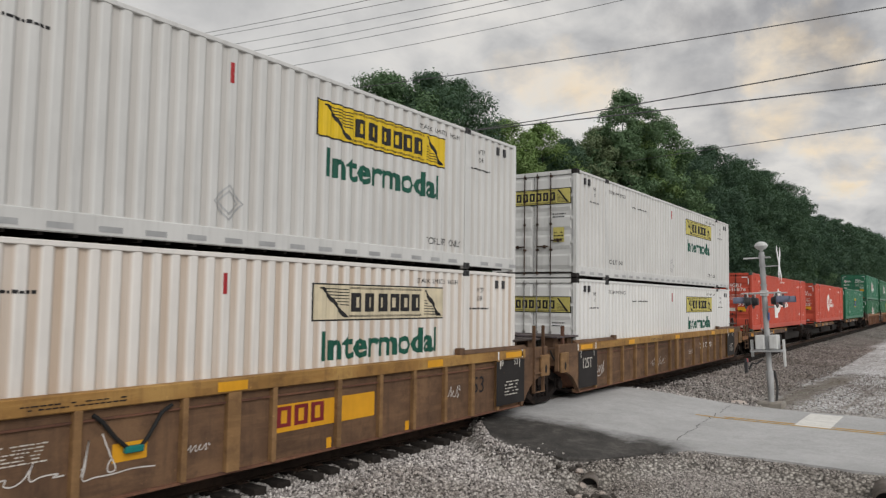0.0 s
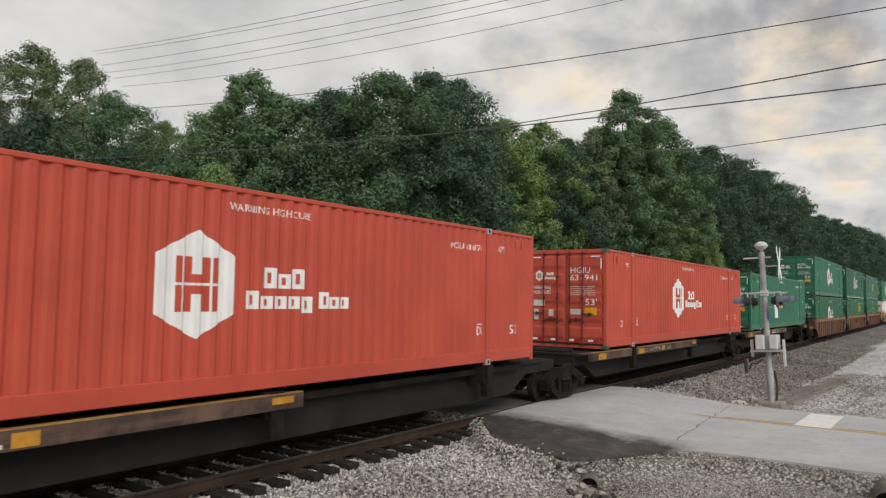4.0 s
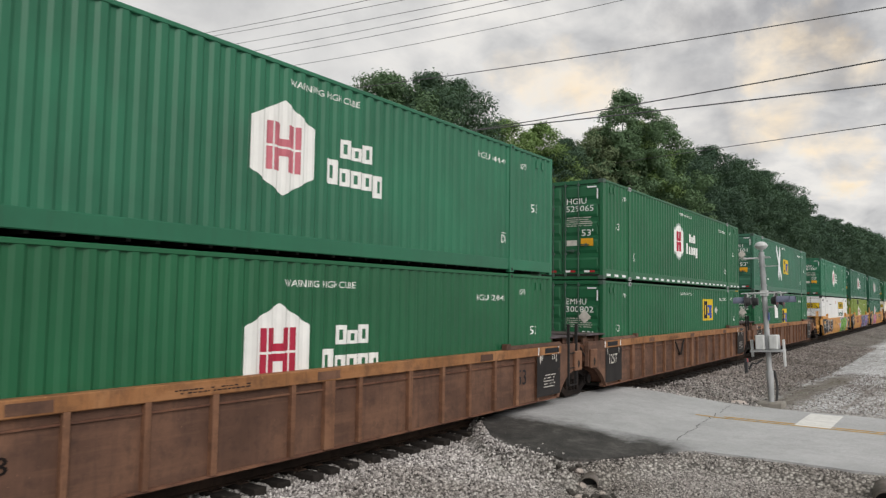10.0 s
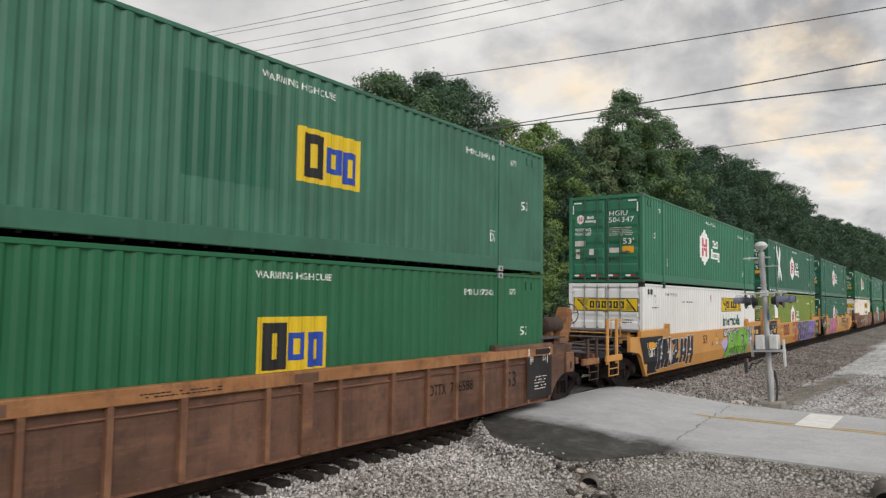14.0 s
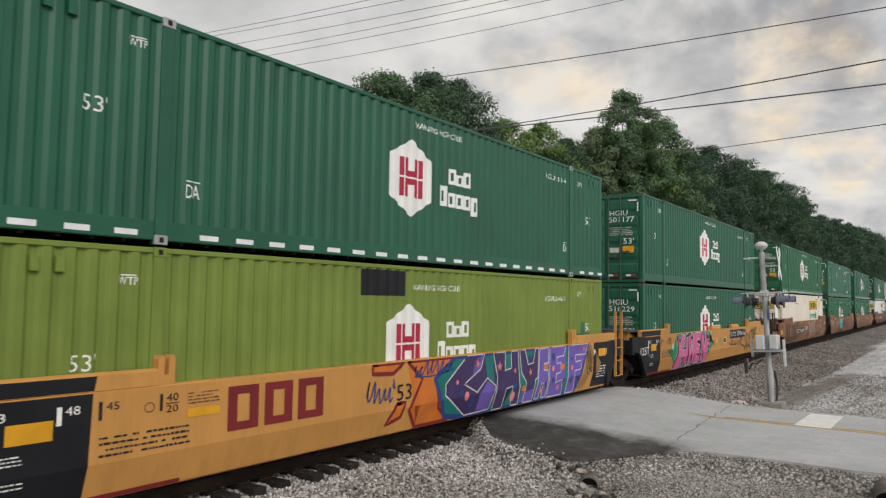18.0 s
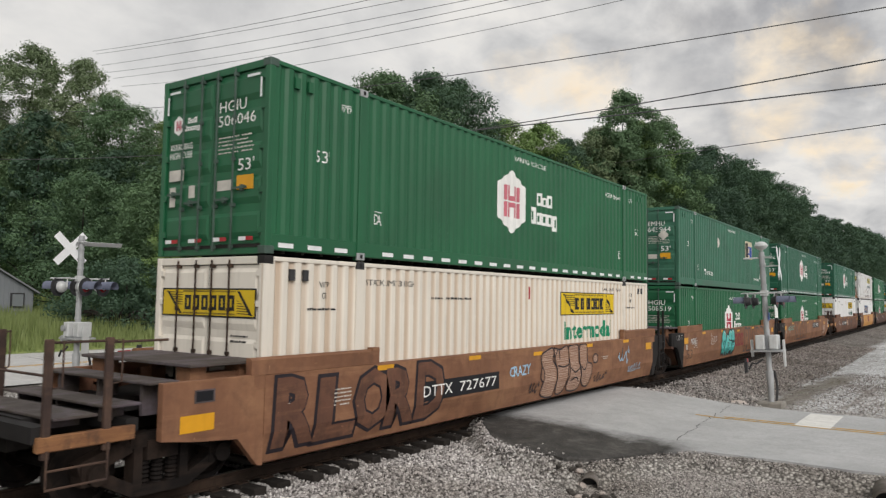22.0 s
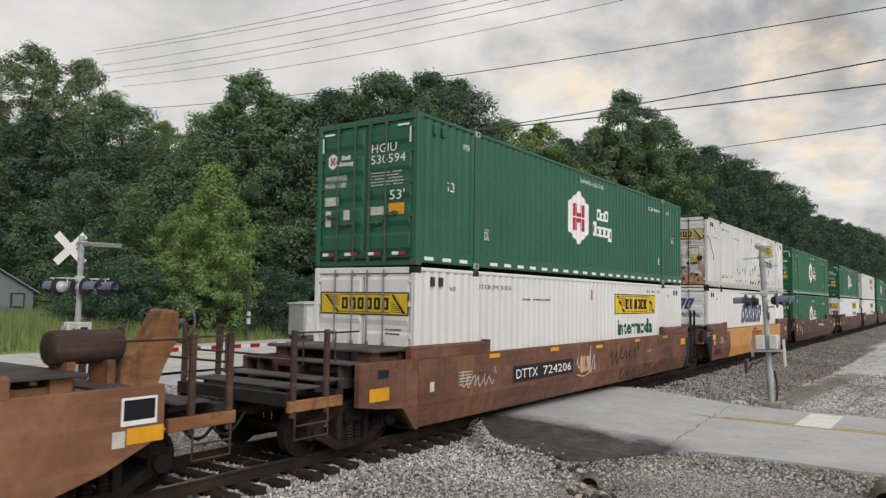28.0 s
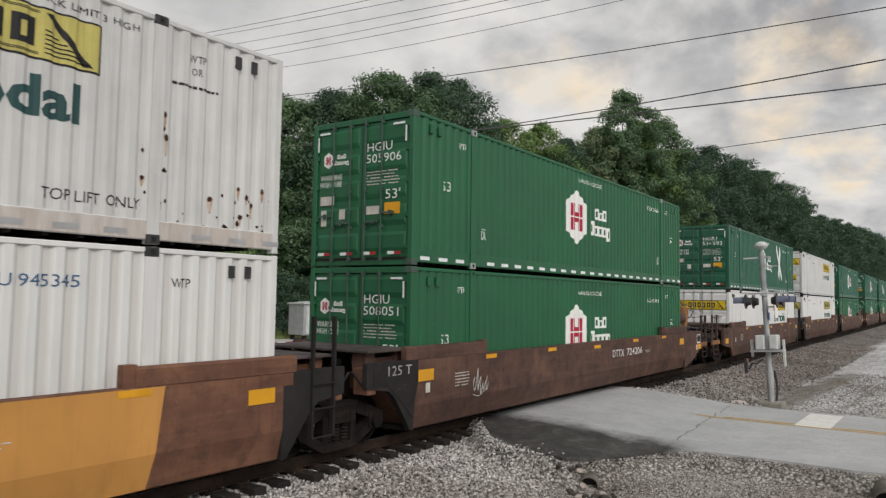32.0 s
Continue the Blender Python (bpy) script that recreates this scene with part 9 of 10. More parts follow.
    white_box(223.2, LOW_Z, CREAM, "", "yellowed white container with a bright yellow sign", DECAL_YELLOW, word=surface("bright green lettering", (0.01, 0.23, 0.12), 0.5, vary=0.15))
    hex_box(223.2, HIGH_Z, GREEN, "506046", "green container with pale taped foot over a yellowed one", faded=True, tape=True)
    hex_box(242.75, LOW_Z, GREEN, "508519", "green container with a white hexagon in a graffitied car")
    top = square_box(242.75, HIGH_Z, OLD_GREEN, "645944", "weathered dark green container with a pale square emblem", at=10.52, ground=PALE_SIGN, up=0.38)
    write(top, "TOP LIFT ONLY", 3.35, 0.50, 1.45, 0.16, DECAL_WHITE)
    write(top, "TOP LIFT ONLY", 12.35, 0.50, 1.3, 0.14, DECAL_WHITE)
    diamond(top, 5.6, 1.95, 0.22, on_side, STICKER)
    hex_box(262.2, LOW_Z, GREEN, "528533", "green container with a white hexagon in a brown car")
    hex_box(262.2, HIGH_Z, DEEP_GREEN, "524096", "deep green container with white tape along its foot", tape=True)
    white_box(285.75, LOW_Z, WHITE, "", "white container with a bright yellow sign and taped doors", DECAL_YELLOW)
    hex_box(285.75, HIGH_Z, DEEP_GREEN, "530594", "glossy deep green container with white tape along its foot", tape=True)
    slant_box(305.5, LOW_Z, WHITE, "white container with slanted blue name bars")
    white_box(305.5, HIGH_Z, RUSTY_WHITE, "", "rust-stained white container with blotched doors", FADED_YELLOW, word=surface("grey-green lettering", (0.03, 0.085, 0.085), 0.6, vary=0.3, streak=0.3), top_lift=True, rusty=True)
    hex_box(324.9, LOW_Z, GREEN, "508051", "green container with a white hexagon in a sooty car")
    hex_box(324.9, HIGH_Z, GREEN, "505906", "green container with rust-browned doors", tape=True)
    white_box(348.3, LOW_Z, WHITE, "", "white container with a yellow door sign", DECAL_YELLOW)
    hex_box(348.3, HIGH_Z, DEEP_GREEN, "514993", "deep green container with taped foot over a white one", tape=True)
    white_box(367.8, LOW_Z, WHITE, "", "white container with a dark-bordered sign", FADED_YELLOW)
    white_box(367.8, HIGH_Z, GREY_WHITE, "", "greyed white container with a yellow sign on top", DECAL_YELLOW)
    for s in (387.3, 410.8, 430.2, 449.7):
        hex_box(s, LOW_Z, GREEN, "508114", "green container with a white hexagon far down the train")
        hex_box(s, HIGH_Z, DEEP_GREEN, "512306", "deep green container far down the train")


consist()

# ---- woods ----
def leaf_material(name, dark, light):
    m = bpy.data.materials.new(name)
    m.use_nodes = True
    nt = m.node_tree
    nt.nodes.clear()
    isle = nt.nodes.new("ShaderNodeNewGeometry").outputs["Random Per Island"]
    info = nt.nodes.new("ShaderNodeObjectInfo").outputs["Random"]
    co = nt.nodes.new("ShaderNodeTexCoord").outputs["Object"]
    patch = maths(nt, "ADD", maths(nt, "MULTIPLY", noise_at(nt, co, 0.35, 3.0), 0.5), maths(nt, "MULTIPLY", noise_at(nt, co, 1.1, 2.0), 0.5))
    v = maths(nt, "ADD", maths(nt, "MULTIPLY", isle, 0.16), maths(nt, "ADD", maths(nt, "MULTIPLY", info, 0.25), maths(nt, "MULTIPLY", patch, 0.7)))
    col = ramp(nt, v, [(0.15, dark), (0.60, tuple((Vector(dark) + Vector(light)) / 2)), (1.0, light)])
    d = nt.nodes.new("ShaderNodeBsdfDiffuse")
    t = nt.nodes.new("ShaderNodeBsdfTranslucent")
    g = node(nt, "ShaderNodeBsdfGlossy", Roughness=0.5)
    nt.links.new(col, d.inputs[0])
    nt.links.new(mixed(nt, 0.5, col, (0.15, 0.24, 0.06)), t.inputs[0])
    mix = nt.nodes.new("ShaderNodeMixShader")
    mix.inputs[0].default_value = 0.20
    nt.links.new(d.outputs[0], mix.inputs[1])
    nt.links.new(t.outputs[0], mix.inputs[2])
    mix2 = nt.nodes.new("ShaderNodeMixShader")
    mix2.inputs[0].default_value = 0.02
    nt.links.new(mix.outputs[0], mix2.inputs[1])
    nt.links.new(g.outputs[0], mix2.inputs[2])
    out = nt.nodes.new("ShaderNodeOutputMaterial")
    nt.links.new(mix2.outputs[0], out.inputs[0])
    return m


LEAF = {"deep": leaf_material("deep green leaves", (0.034, 0.068, 0.052), (0.104, 0.172, 0.104)),
        "mid": leaf_material("green leaves", (0.062, 0.116, 0.068), (0.195, 0.300, 0.145)),
        "light": leaf_material("yellow-green leaves", (0.105, 0.180, 0.065), (0.285, 0.405, 0.140)),
        "olive": leaf_material("olive green leaves", (0.105, 0.145, 0.085), (0.270, 0.340, 0.180))}
LEAF["fresh"] = leaf_material("fresh green leaves", (0.080, 0.142, 0.052), (0.245, 0.359, 0.120))
LEAF["grass"] = leaf_material("pale yellow-green grass blades", (0.12, 0.165, 0.060), (0.36, 0.41, 0.155))
BARK = surface("grey-brown bark", (0.040, 0.034, 0.029), 0.9, vary=0.4, scale=3.0, bump=0.6, bump_scale=12)


def crown_mesh(name, rng, height, width, leaves, leaf, base=0.12, blobs=30, taper=0.5, material="mid"):
    """Many small leaves on the shells of leafy clumps that cover the tree's outer form, with shaded hollows between them."""
    cs, rs = [], []
    count = int(blobs * 3.6)
    sway = rng.uniform(0, 6.28, 4)
    for k in range(count):
        q = ((k + rng.uniform(0.0, 1.0)) / count) ** 0.85
        a = k * 2.39996 + rng.normal(0, 0.35)
        full = (0.72 + 0.28 * q / 0.35) if q < 0.35 else (1 - ((q - 0.35) / 0.65) ** (2.6 / (0.4 + taper))) ** 0.62
        bulge = 1 + 0.20 * math.sin(2 * a + sway[0] + q * 5) + 0.14 * math.sin(3 * a + sway[1] - q * 9)
        d = width * 0.42 * full * bulge * (rng.uniform(0.82, 1.08) if k % 4 else rng.uniform(0.2, 0.7))
        cs.append((d * math.cos(a), d * math.sin(a), height * (base + (0.96 - base) * q) + rng.normal(0, 0.012) * height))
        rs.append(width * rng.uniform(0.075, 0.140) * (1.0 - 0.36 * q))
    for k in range(5):
        cs.append((rng.normal(0, 0.06) * width, rng.normal(0, 0.06) * width, height * rng.uniform(0.90, 0.97)))
        rs.append(width * rng.uniform(0.05, 0.08))
    cs, rs = np.array(cs), np.array(rs)
    n = int(leaves * 1.45)
    pick = rng.choice(len(rs), n, p=rs ** 2 / (rs ** 2).sum())
    way = rng.normal(0, 1, (n, 3))
    way[:, 2] += 0.35
    way /= np.linalg.norm(way, axis=1)[:, None]
    lump = 1 + 0.30 * np.sin(way[:, 0] * 7 + pick) * np.sin(way[:, 1] * 6 + pick * 2.0)
    at = cs[pick] + way * (rs[pick] * lump * rng.uniform(0.40, 1.22, n) ** 0.6)[:, None] * np.array((1, 1, 0.75))
    face = way + (0, 0, 0.30) + rng.normal(0, 0.32, (n, 3))
    face /= np.linalg.norm(face, axis=1)[:, None]
    u = np.cross(face, rng.normal(0, 1, (n, 3)))
    u /= np.linalg.norm(u, axis=1)[:, None]
    v = np.cross(face, u)
    size = (leaf * 0.83 * rng.uniform(0.42, 1.1, n))[:, None]
    tri = np.stack([at - u * size * 0.9 - v * size * 0.5, at + u * size * 0.9 - v * size * 0.35, at + v * size * 0.75], 1).reshape(-1, 3)
    me = bpy.data.meshes.new(name)
    me.vertices.add(n * 3)
    me.vertices.foreach_set("co", tri.ravel().astype(np.float32))
    me.loops.add(n * 3)
    me.loops.foreach_set("vertex_index", np.arange(n * 3, dtype=np.int32))
    me.polygons.add(n)
    me.polygons.foreach_set("loop_start", np.arange(0, n * 3, 3, dtype=np.int32))
    me.update(calc_edges=True)
    me.materials.append(LEAF[material])
    return me, cs


def trunk_mesh(name, rng, height, cs, r=0.28):
    bm = bmesh.new()
    pts = [Vector((0, 0, -0.6))]
    for k in range(1, 7):
        pts.append(Vector((rng.normal(0, 0.10) * k * 0.5, rng.normal(0, 0.10) * k * 0.5, height * 0.86 * k / 6)))
    for k, (a, b) in enumerate(zip(pts, pts[1:])):
        tube(bm, a, b, r * (1 - k / 6.6), 8, r * (1 - (k + 1) / 6.6))
    for c in cs[:26]:
        z = c[2] * rng.uniform(0.55, 0.8)
        k = min(5, int(z / (height * 0.86) * 6))
        a = pts[k].lerp(pts[k + 1], 0.5)
        mid = a.lerp(Vector(c), 0.55) + Vector((0, 0, 0.3))
        tube(bm, a, mid, 0.085, 5, 0.055)
        tube(bm, mid, Vector(c), 0.055, 5, 0.02)
    return to_mesh(name, bm, BARK, True)


KINDS = {}


def tree_kinds():
    rng = np.random.default_rng(21)
    for key, h, w, leaves, leaf, base, blobs, taper, mat in (
            ("oak", 20.0, 11.0, 51300, 0.148, 0.12, 64, 0.55, "mid"), ("maple", 20.0, 10.0, 49400, 0.144, 0.12, 60, 0.6, "deep"), ("poplar", 20.0, 7.5, 39900, 0.144, 0.12, 52, 0.8, "mid"),
            ("gum", 20.0, 9.0, 41800, 0.144, 0.10, 50, 0.7, "olive"), ("sapling", 10.0, 5.4, 19950, 0.112, 0.06, 44, 1.15, "light"), ("bush", 4.0, 6.0, 11400, 0.096, 0.05, 26, 0.5, "deep"),
            ("edge_maple", 12.0, 8.5, 18050, 0.136, 0.04, 46, 0.5, "deep"), ("edge_oak", 12.0, 8.5, 18050, 0.136, 0.04, 46, 0.55, "mid"),
            ("edge_gum", 12.0, 8.0, 18050, 0.136, 0.04, 44, 0.6, "mid"),
            ("linden", 20.0, 9.0, 40000, 0.142, 0.10, 52, 0.7, "fresh"), ("far_oak", 20.0, 11.0, 16150, 0.256, 0.10, 48, 0.55, "deep"), ("far_poplar", 20.0, 9.0, 14250, 0.256, 0.12, 42, 0.7, "deep")):
        me, cs = crown_mesh("crown", rng, h, w, leaves, leaf, base, blobs, taper, mat)
        KINDS[key] = (me, trunk_mesh("trunk", rng, h, cs, 0.28 if h > 12 else 0.12), h)


tree_kinds()
TREE_WORDS = {"oak": ("tall broad oak tree with dense green leaves", "tree"), "maple": ("tall dark green leafy tree at the wood's edge", "tree"), "poplar": ("tall narrow leafy tree with an uneven crown", "tree"), "gum": ("tall olive green tree with a loose crown", "tree"),
              "linden": ("tall fresh green leafy tree", "tree"), "sapling": ("young bright yellow-green tree", "tree"), "bush": ("dense green roadside bush", "bush"), "edge_maple": ("low dark green tree at the wood's edge", "tree"), "edge_oak": ("low leafy green tree at the wood's edge", "tree"), "edge_gum": ("low olive green tree beside the verge", "tree"), "far_oak": ("broad dark green tree in the distant woods", "tree"), "far_poplar": ("green tree in the distant woods", "tree")}


def plant(kind, x, y, height, turn=0.0, wide=1.0):
    crown, trunk, h = KINDS[kind]
    t = thing("bush" if kind == "bush" else "tree", TREE_WORDS[kind][0], TREE_WORDS[kind][1], "bushes by the road" if kind == "bush" else "trees of the woods", (x, y, ground_z(x, y) - 0.1))
    k = 1.0 * height / h
    for name, me in (("trunk", trunk), ("crown", crown)):
        p = part(name, me, None, t)
        p.scale = (k * wide, k * wide, k)
        p.rotation_euler = (0, 0, turn)
    return t



def woods():
    rng = random.Random(8)
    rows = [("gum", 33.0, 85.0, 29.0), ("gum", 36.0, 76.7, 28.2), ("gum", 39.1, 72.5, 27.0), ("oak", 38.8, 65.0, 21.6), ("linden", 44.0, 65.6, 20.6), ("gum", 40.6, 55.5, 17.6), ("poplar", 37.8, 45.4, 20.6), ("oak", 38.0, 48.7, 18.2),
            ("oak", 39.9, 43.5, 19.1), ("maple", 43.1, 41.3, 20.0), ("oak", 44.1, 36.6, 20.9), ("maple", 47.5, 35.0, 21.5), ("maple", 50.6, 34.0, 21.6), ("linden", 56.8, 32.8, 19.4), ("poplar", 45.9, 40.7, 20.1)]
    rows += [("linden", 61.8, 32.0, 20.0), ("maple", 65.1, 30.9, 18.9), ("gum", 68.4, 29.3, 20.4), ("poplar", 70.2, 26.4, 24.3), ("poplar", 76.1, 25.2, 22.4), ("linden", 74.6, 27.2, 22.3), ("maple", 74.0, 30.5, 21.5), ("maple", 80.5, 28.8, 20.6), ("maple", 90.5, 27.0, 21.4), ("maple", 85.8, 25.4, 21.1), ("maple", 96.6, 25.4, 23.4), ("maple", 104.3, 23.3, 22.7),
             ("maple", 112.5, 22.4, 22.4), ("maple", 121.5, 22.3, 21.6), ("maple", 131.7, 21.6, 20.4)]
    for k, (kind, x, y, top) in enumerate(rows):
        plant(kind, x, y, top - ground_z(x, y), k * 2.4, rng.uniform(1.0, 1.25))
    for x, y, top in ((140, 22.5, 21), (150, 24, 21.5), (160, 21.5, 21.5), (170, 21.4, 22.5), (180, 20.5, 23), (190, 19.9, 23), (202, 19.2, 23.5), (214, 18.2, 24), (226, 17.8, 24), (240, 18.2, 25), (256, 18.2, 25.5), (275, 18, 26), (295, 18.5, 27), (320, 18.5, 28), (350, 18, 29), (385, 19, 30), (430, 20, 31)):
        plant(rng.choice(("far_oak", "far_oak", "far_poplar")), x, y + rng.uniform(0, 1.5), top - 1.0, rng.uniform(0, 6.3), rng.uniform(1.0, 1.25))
    # the wood behind its edge
    for k in range(40):
        x = 20 + k * 3.9 + rng.uniform(-1.5, 1.5)
        y = (68 - 0.95 * (x - 22) if x < 45 else 46 - 0.20 * (x - 45)) + rng.uniform(2, 9)
        top = 18.2 + rng.uniform(-1.6, 1.2) - (1.2 if 36 < x < 46 else 0) + (4.0 if x > 60 else 0) + (2.5 if x > 95 else 0)
        if x > 31:
            plant(rng.choice(("far_oak", "far_poplar")), x, y, top - ground_z(x, y), rng.uniform(0, 6.3), rng.uniform(1.0, 1.25))
    # lower trees that close the edge of the wood
    for k in range(34):
        x = 24 + k * 3.5 + rng.uniform(-1.0, 1.0)
        y = (55 - 0.85 * (x - 24) if x < 46 else 35.0 - 0.150 * (x - 46)) + rng.uniform(-0.8, 1.2)
        if x < 33:
            continue
        plant("edge_gum" if x < 38 else rng.choice(("edge_maple", "edge_oak")), x + (4 if x < 28 else 0), y + (6 if x < 28 else 0), rng.uniform(10.0, 14.5), rng.uniform(0, 6.3), rng.uniform(1.0, 1.3))
    for x, y, h in ((22.0, 97.0, 15.0), (28.0, 98.0, 15.5), (34.0, 97.0, 15.5), (40.0, 93.0, 15.5), (45.0, 87.0, 15.0), (50.0, 80.0, 15.0), (54.0, 73.0, 14.5), (31.0, 90.0, 12.5), (38.0, 84.0, 12.5), (43.0, 78.0, 12.0), (47.0, 71.0, 12.0)):
        plant("far_oak", x, y, h, x * 1.7, 1.2)
    plant("sapling", 29.2, 37.75, 11.3, 0.4, 0.95)
    plant("sapling", 28.9, 40.3, 8.8, 1.9, 1.1)
    for x, y, h in ((26.5, 68.0, 13.0), (21.0, 69.0, 13.0), (31.5, 47.0, 11.5), (29.5, 54.0, 11.5), (26.5, 66.0, 12.0), (33.0, 62.0, 12.5), (30.5, 84.0, 14.0), (24.0, 86.0, 14.0), (33.5, 54.5, 11.0), (35.0, 49.0, 11.5)):
        plant("edge_gum", x + (7 if y > 60 and y < 80 else 0), y, h, x, 1.15)
    plant("sapling", 83.0, 22.2, 12.4, 2.7, 0.75)
    for x, y, h, w in ((25.3, 41.2, 4.9, 1.0), (27.3, 43.2, 5.0, 1.0), (31.5, 40.2, 4.0, 1.0), (34.5, 39.0, 4.6, 1.1), (37.8, 37.4, 4.2, 1.1), (41.5, 35.3, 4.4, 1.1), (45.5, 33.0, 4.4, 1.1), (49.5, 31.0, 4.6, 1.1)):
        plant("bush", x, y, h, x, w)


woods()


def tall_weeds():
    """Long grass and weeds on the verge beyond the far road."""
    rng = np.random.default_rng(4)
    n = 52000
    x, y = rng.uniform(2, 34, n), rng.uniform(34.2, 56, n)
    keep = rng.uniform(0, 1, n) < np.clip((y - 34) / 4.5, 0.1, 1)
    x, y = x[keep], y[keep]
    n = len(x)
    h = rng.uniform(0.30, 1.10, n) * np.clip((y - 33) / 5, 0.25, 1.5)
    a = rng.uniform(0, 6.28, n)
    z = np.array([ground_z(p, q) for p, q in zip(x, y)])
    w = rng.uniform(0.03, 0.08, n)
    base = np.stack([x, y, z], 1)
    side = np.stack([np.cos(a) * w, np.sin(a) * w, np.zeros(n)], 1)
    lean = np.stack([rng.normal(0, 0.15, n) * h, rng.normal(0, 0.15, n) * h, h], 1)
    tri = np.stack([base - side, base + side, base + lean], 1).reshape(-1, 3)
    me = bpy.data.meshes.new("weeds")
    me.from_pydata(tri.tolist(), [], np.arange(n * 3).reshape(-1, 3).tolist())
    me.materials.append(LEAF["grass"])
    tagged(new("weeds", me), "tall green and yellow weeds on the verge", "weeds", kind="stuff")


tall_weeds()


# ---- power lines ----
def wire(a, m, b, r):
    """A sagging line through three points, from one support to the next."""
    bm = bmesh.new()
    a, m, b = Vector(a), Vector(m), Vector(b)
    k = (m - a).length / ((m - a).length + (b - m).length)
    pts = []
    for i in range(25):
        t = i / 24
        pts.append(a * ((t - k) * (t - 1) / k) + m * (t * (t - 1) / (k * (k - 1))) + b * (t * (t - k) / (1 - k)))
    rings = []
    for i, p in enumerate(pts):
        d = (pts[min(24, i + 1)] - pts[max(0, i - 1)]).normalized()
        u = d.orthogonal().normalized()
        v = d.cross(u)
        rings.append([bm.verts.new(p + (u * math.cos(q * math.tau / 5) + v * math.sin(q * math.tau / 5)) * r) for q in range(5)])
    for p, q in zip(rings, rings[1:]):
        for n in range(5):
            bm.faces.new((p[n], p[(n + 1) % 5], q[(n + 1) % 5], q[n]))
    tagged(part("power_line", bm, WIRE), "thin dark overhead power line", "power line", "overhead power lines")


wire((39.59, 71.74, 27.36), (33.94, 43.46, 22.15), (30.19, 24.83, 19.08), 0.017)
wire((39.77, 71.51, 27.07), (35.24, 45.11, 22.54), (31.43, 23.05, 19.15), 0.017)
wire((40.18, 71.07, 25.92), (36.89, 47.17, 22.49), (33.20, 20.51, 19.10), 0.017)
wire((40.39, 70.85, 25.17), (37.85, 48.34, 22.15), (34.44, 18.73, 19.16), 0.017)
wire((40.93, 70.15, 24.61), (38.93, 49.70, 22.12), (35.68, 16.95, 19.16), 0.017)
wire((41.48, 69.45, 23.81), (40.14, 47.53, 21.31), (37.97, 13.65, 19.22), 0.017)
wire((32.52, 82.63, 21.14), (30.05, 33.94, 14.69), (28.20, 0.41, 12.57), 0.020)
wire((35.17, 22.01, 12.33), (29.61, 8.99, 10.94), (25.95, 0.42, 10.19), 0.025)
wire((27.15, 68.41, 13.80), (26.46, 24.84, 10.21), (26.00, 0.44, 9.37), 0.024)
wire((67.82, 27.29, 16.06), (38.70, 6.26, 10.67), (30.82, 0.56, 9.21), 0.020)


# ---- crossing signals ----
def lamp_unit(parent, x, y, z, way):
    """A flasher: round black backboard, lens in a hooded can. way: -1 looks along -y, +1 along +y."""
    u = part("signal_light", stored(("backboard", way), DARK_GREY, lambda bm: (tube(bm, (0, way * 0.02, 0), (0, way * 0.035, 0), 0.215, 24), tube(bm, (0, -way * 0.12, 0), (0, way * 0.02, 0), 0.10, 18, 0.14))), DARK_GREY, parent, "black round flasher unit")
    u.location = (x, y, z)

    def hood(bm):
        n = 12
        for k in range(n):
            a, b = math.pi * (-0.12 + 1.24 * k / n), math.pi * (-0.12 + 1.24 * (k + 1) / n)
            for r in (0.132, 0.125):
                q = [(r * math.cos(a), way * 0.03, r * math.sin(a)), (r * math.cos(b), way * 0.03, r * math.sin(b)), (r * math.cos(b), way * 0.36, r * math.sin(b)), (r * math.cos(a), way * 0.36, r * math.sin(a))]
                bm.faces.new([bm.verts.new(p) for p in q])
    part("hood", stored(("hood", way), HOOD_GREY, hood), HOOD_GREY, u, "faded grey hood")
    glass = surface("dark red lens", (0.26, 0.015, 0.022), 0.25, vary=0.1, spec=0.6)
    part("lens", stored(("lens", way), glass, lambda bm: tube(bm, (0, way * 0.036, 0), (0, way * 0.05, 0), 0.12, 20, 0.10)), glass, u, "unlit red lens")
    return u


def blade(bm, angle, y):
    m = Matrix.Rotation(angle, 4, "Y")
    start = len(bm.verts)
    vs = box(bm, -0.61, 0.61, y, y + 0.006, -0.115, 0.115)
    bmesh.ops.transform(bm, matrix=m, verts=vs)


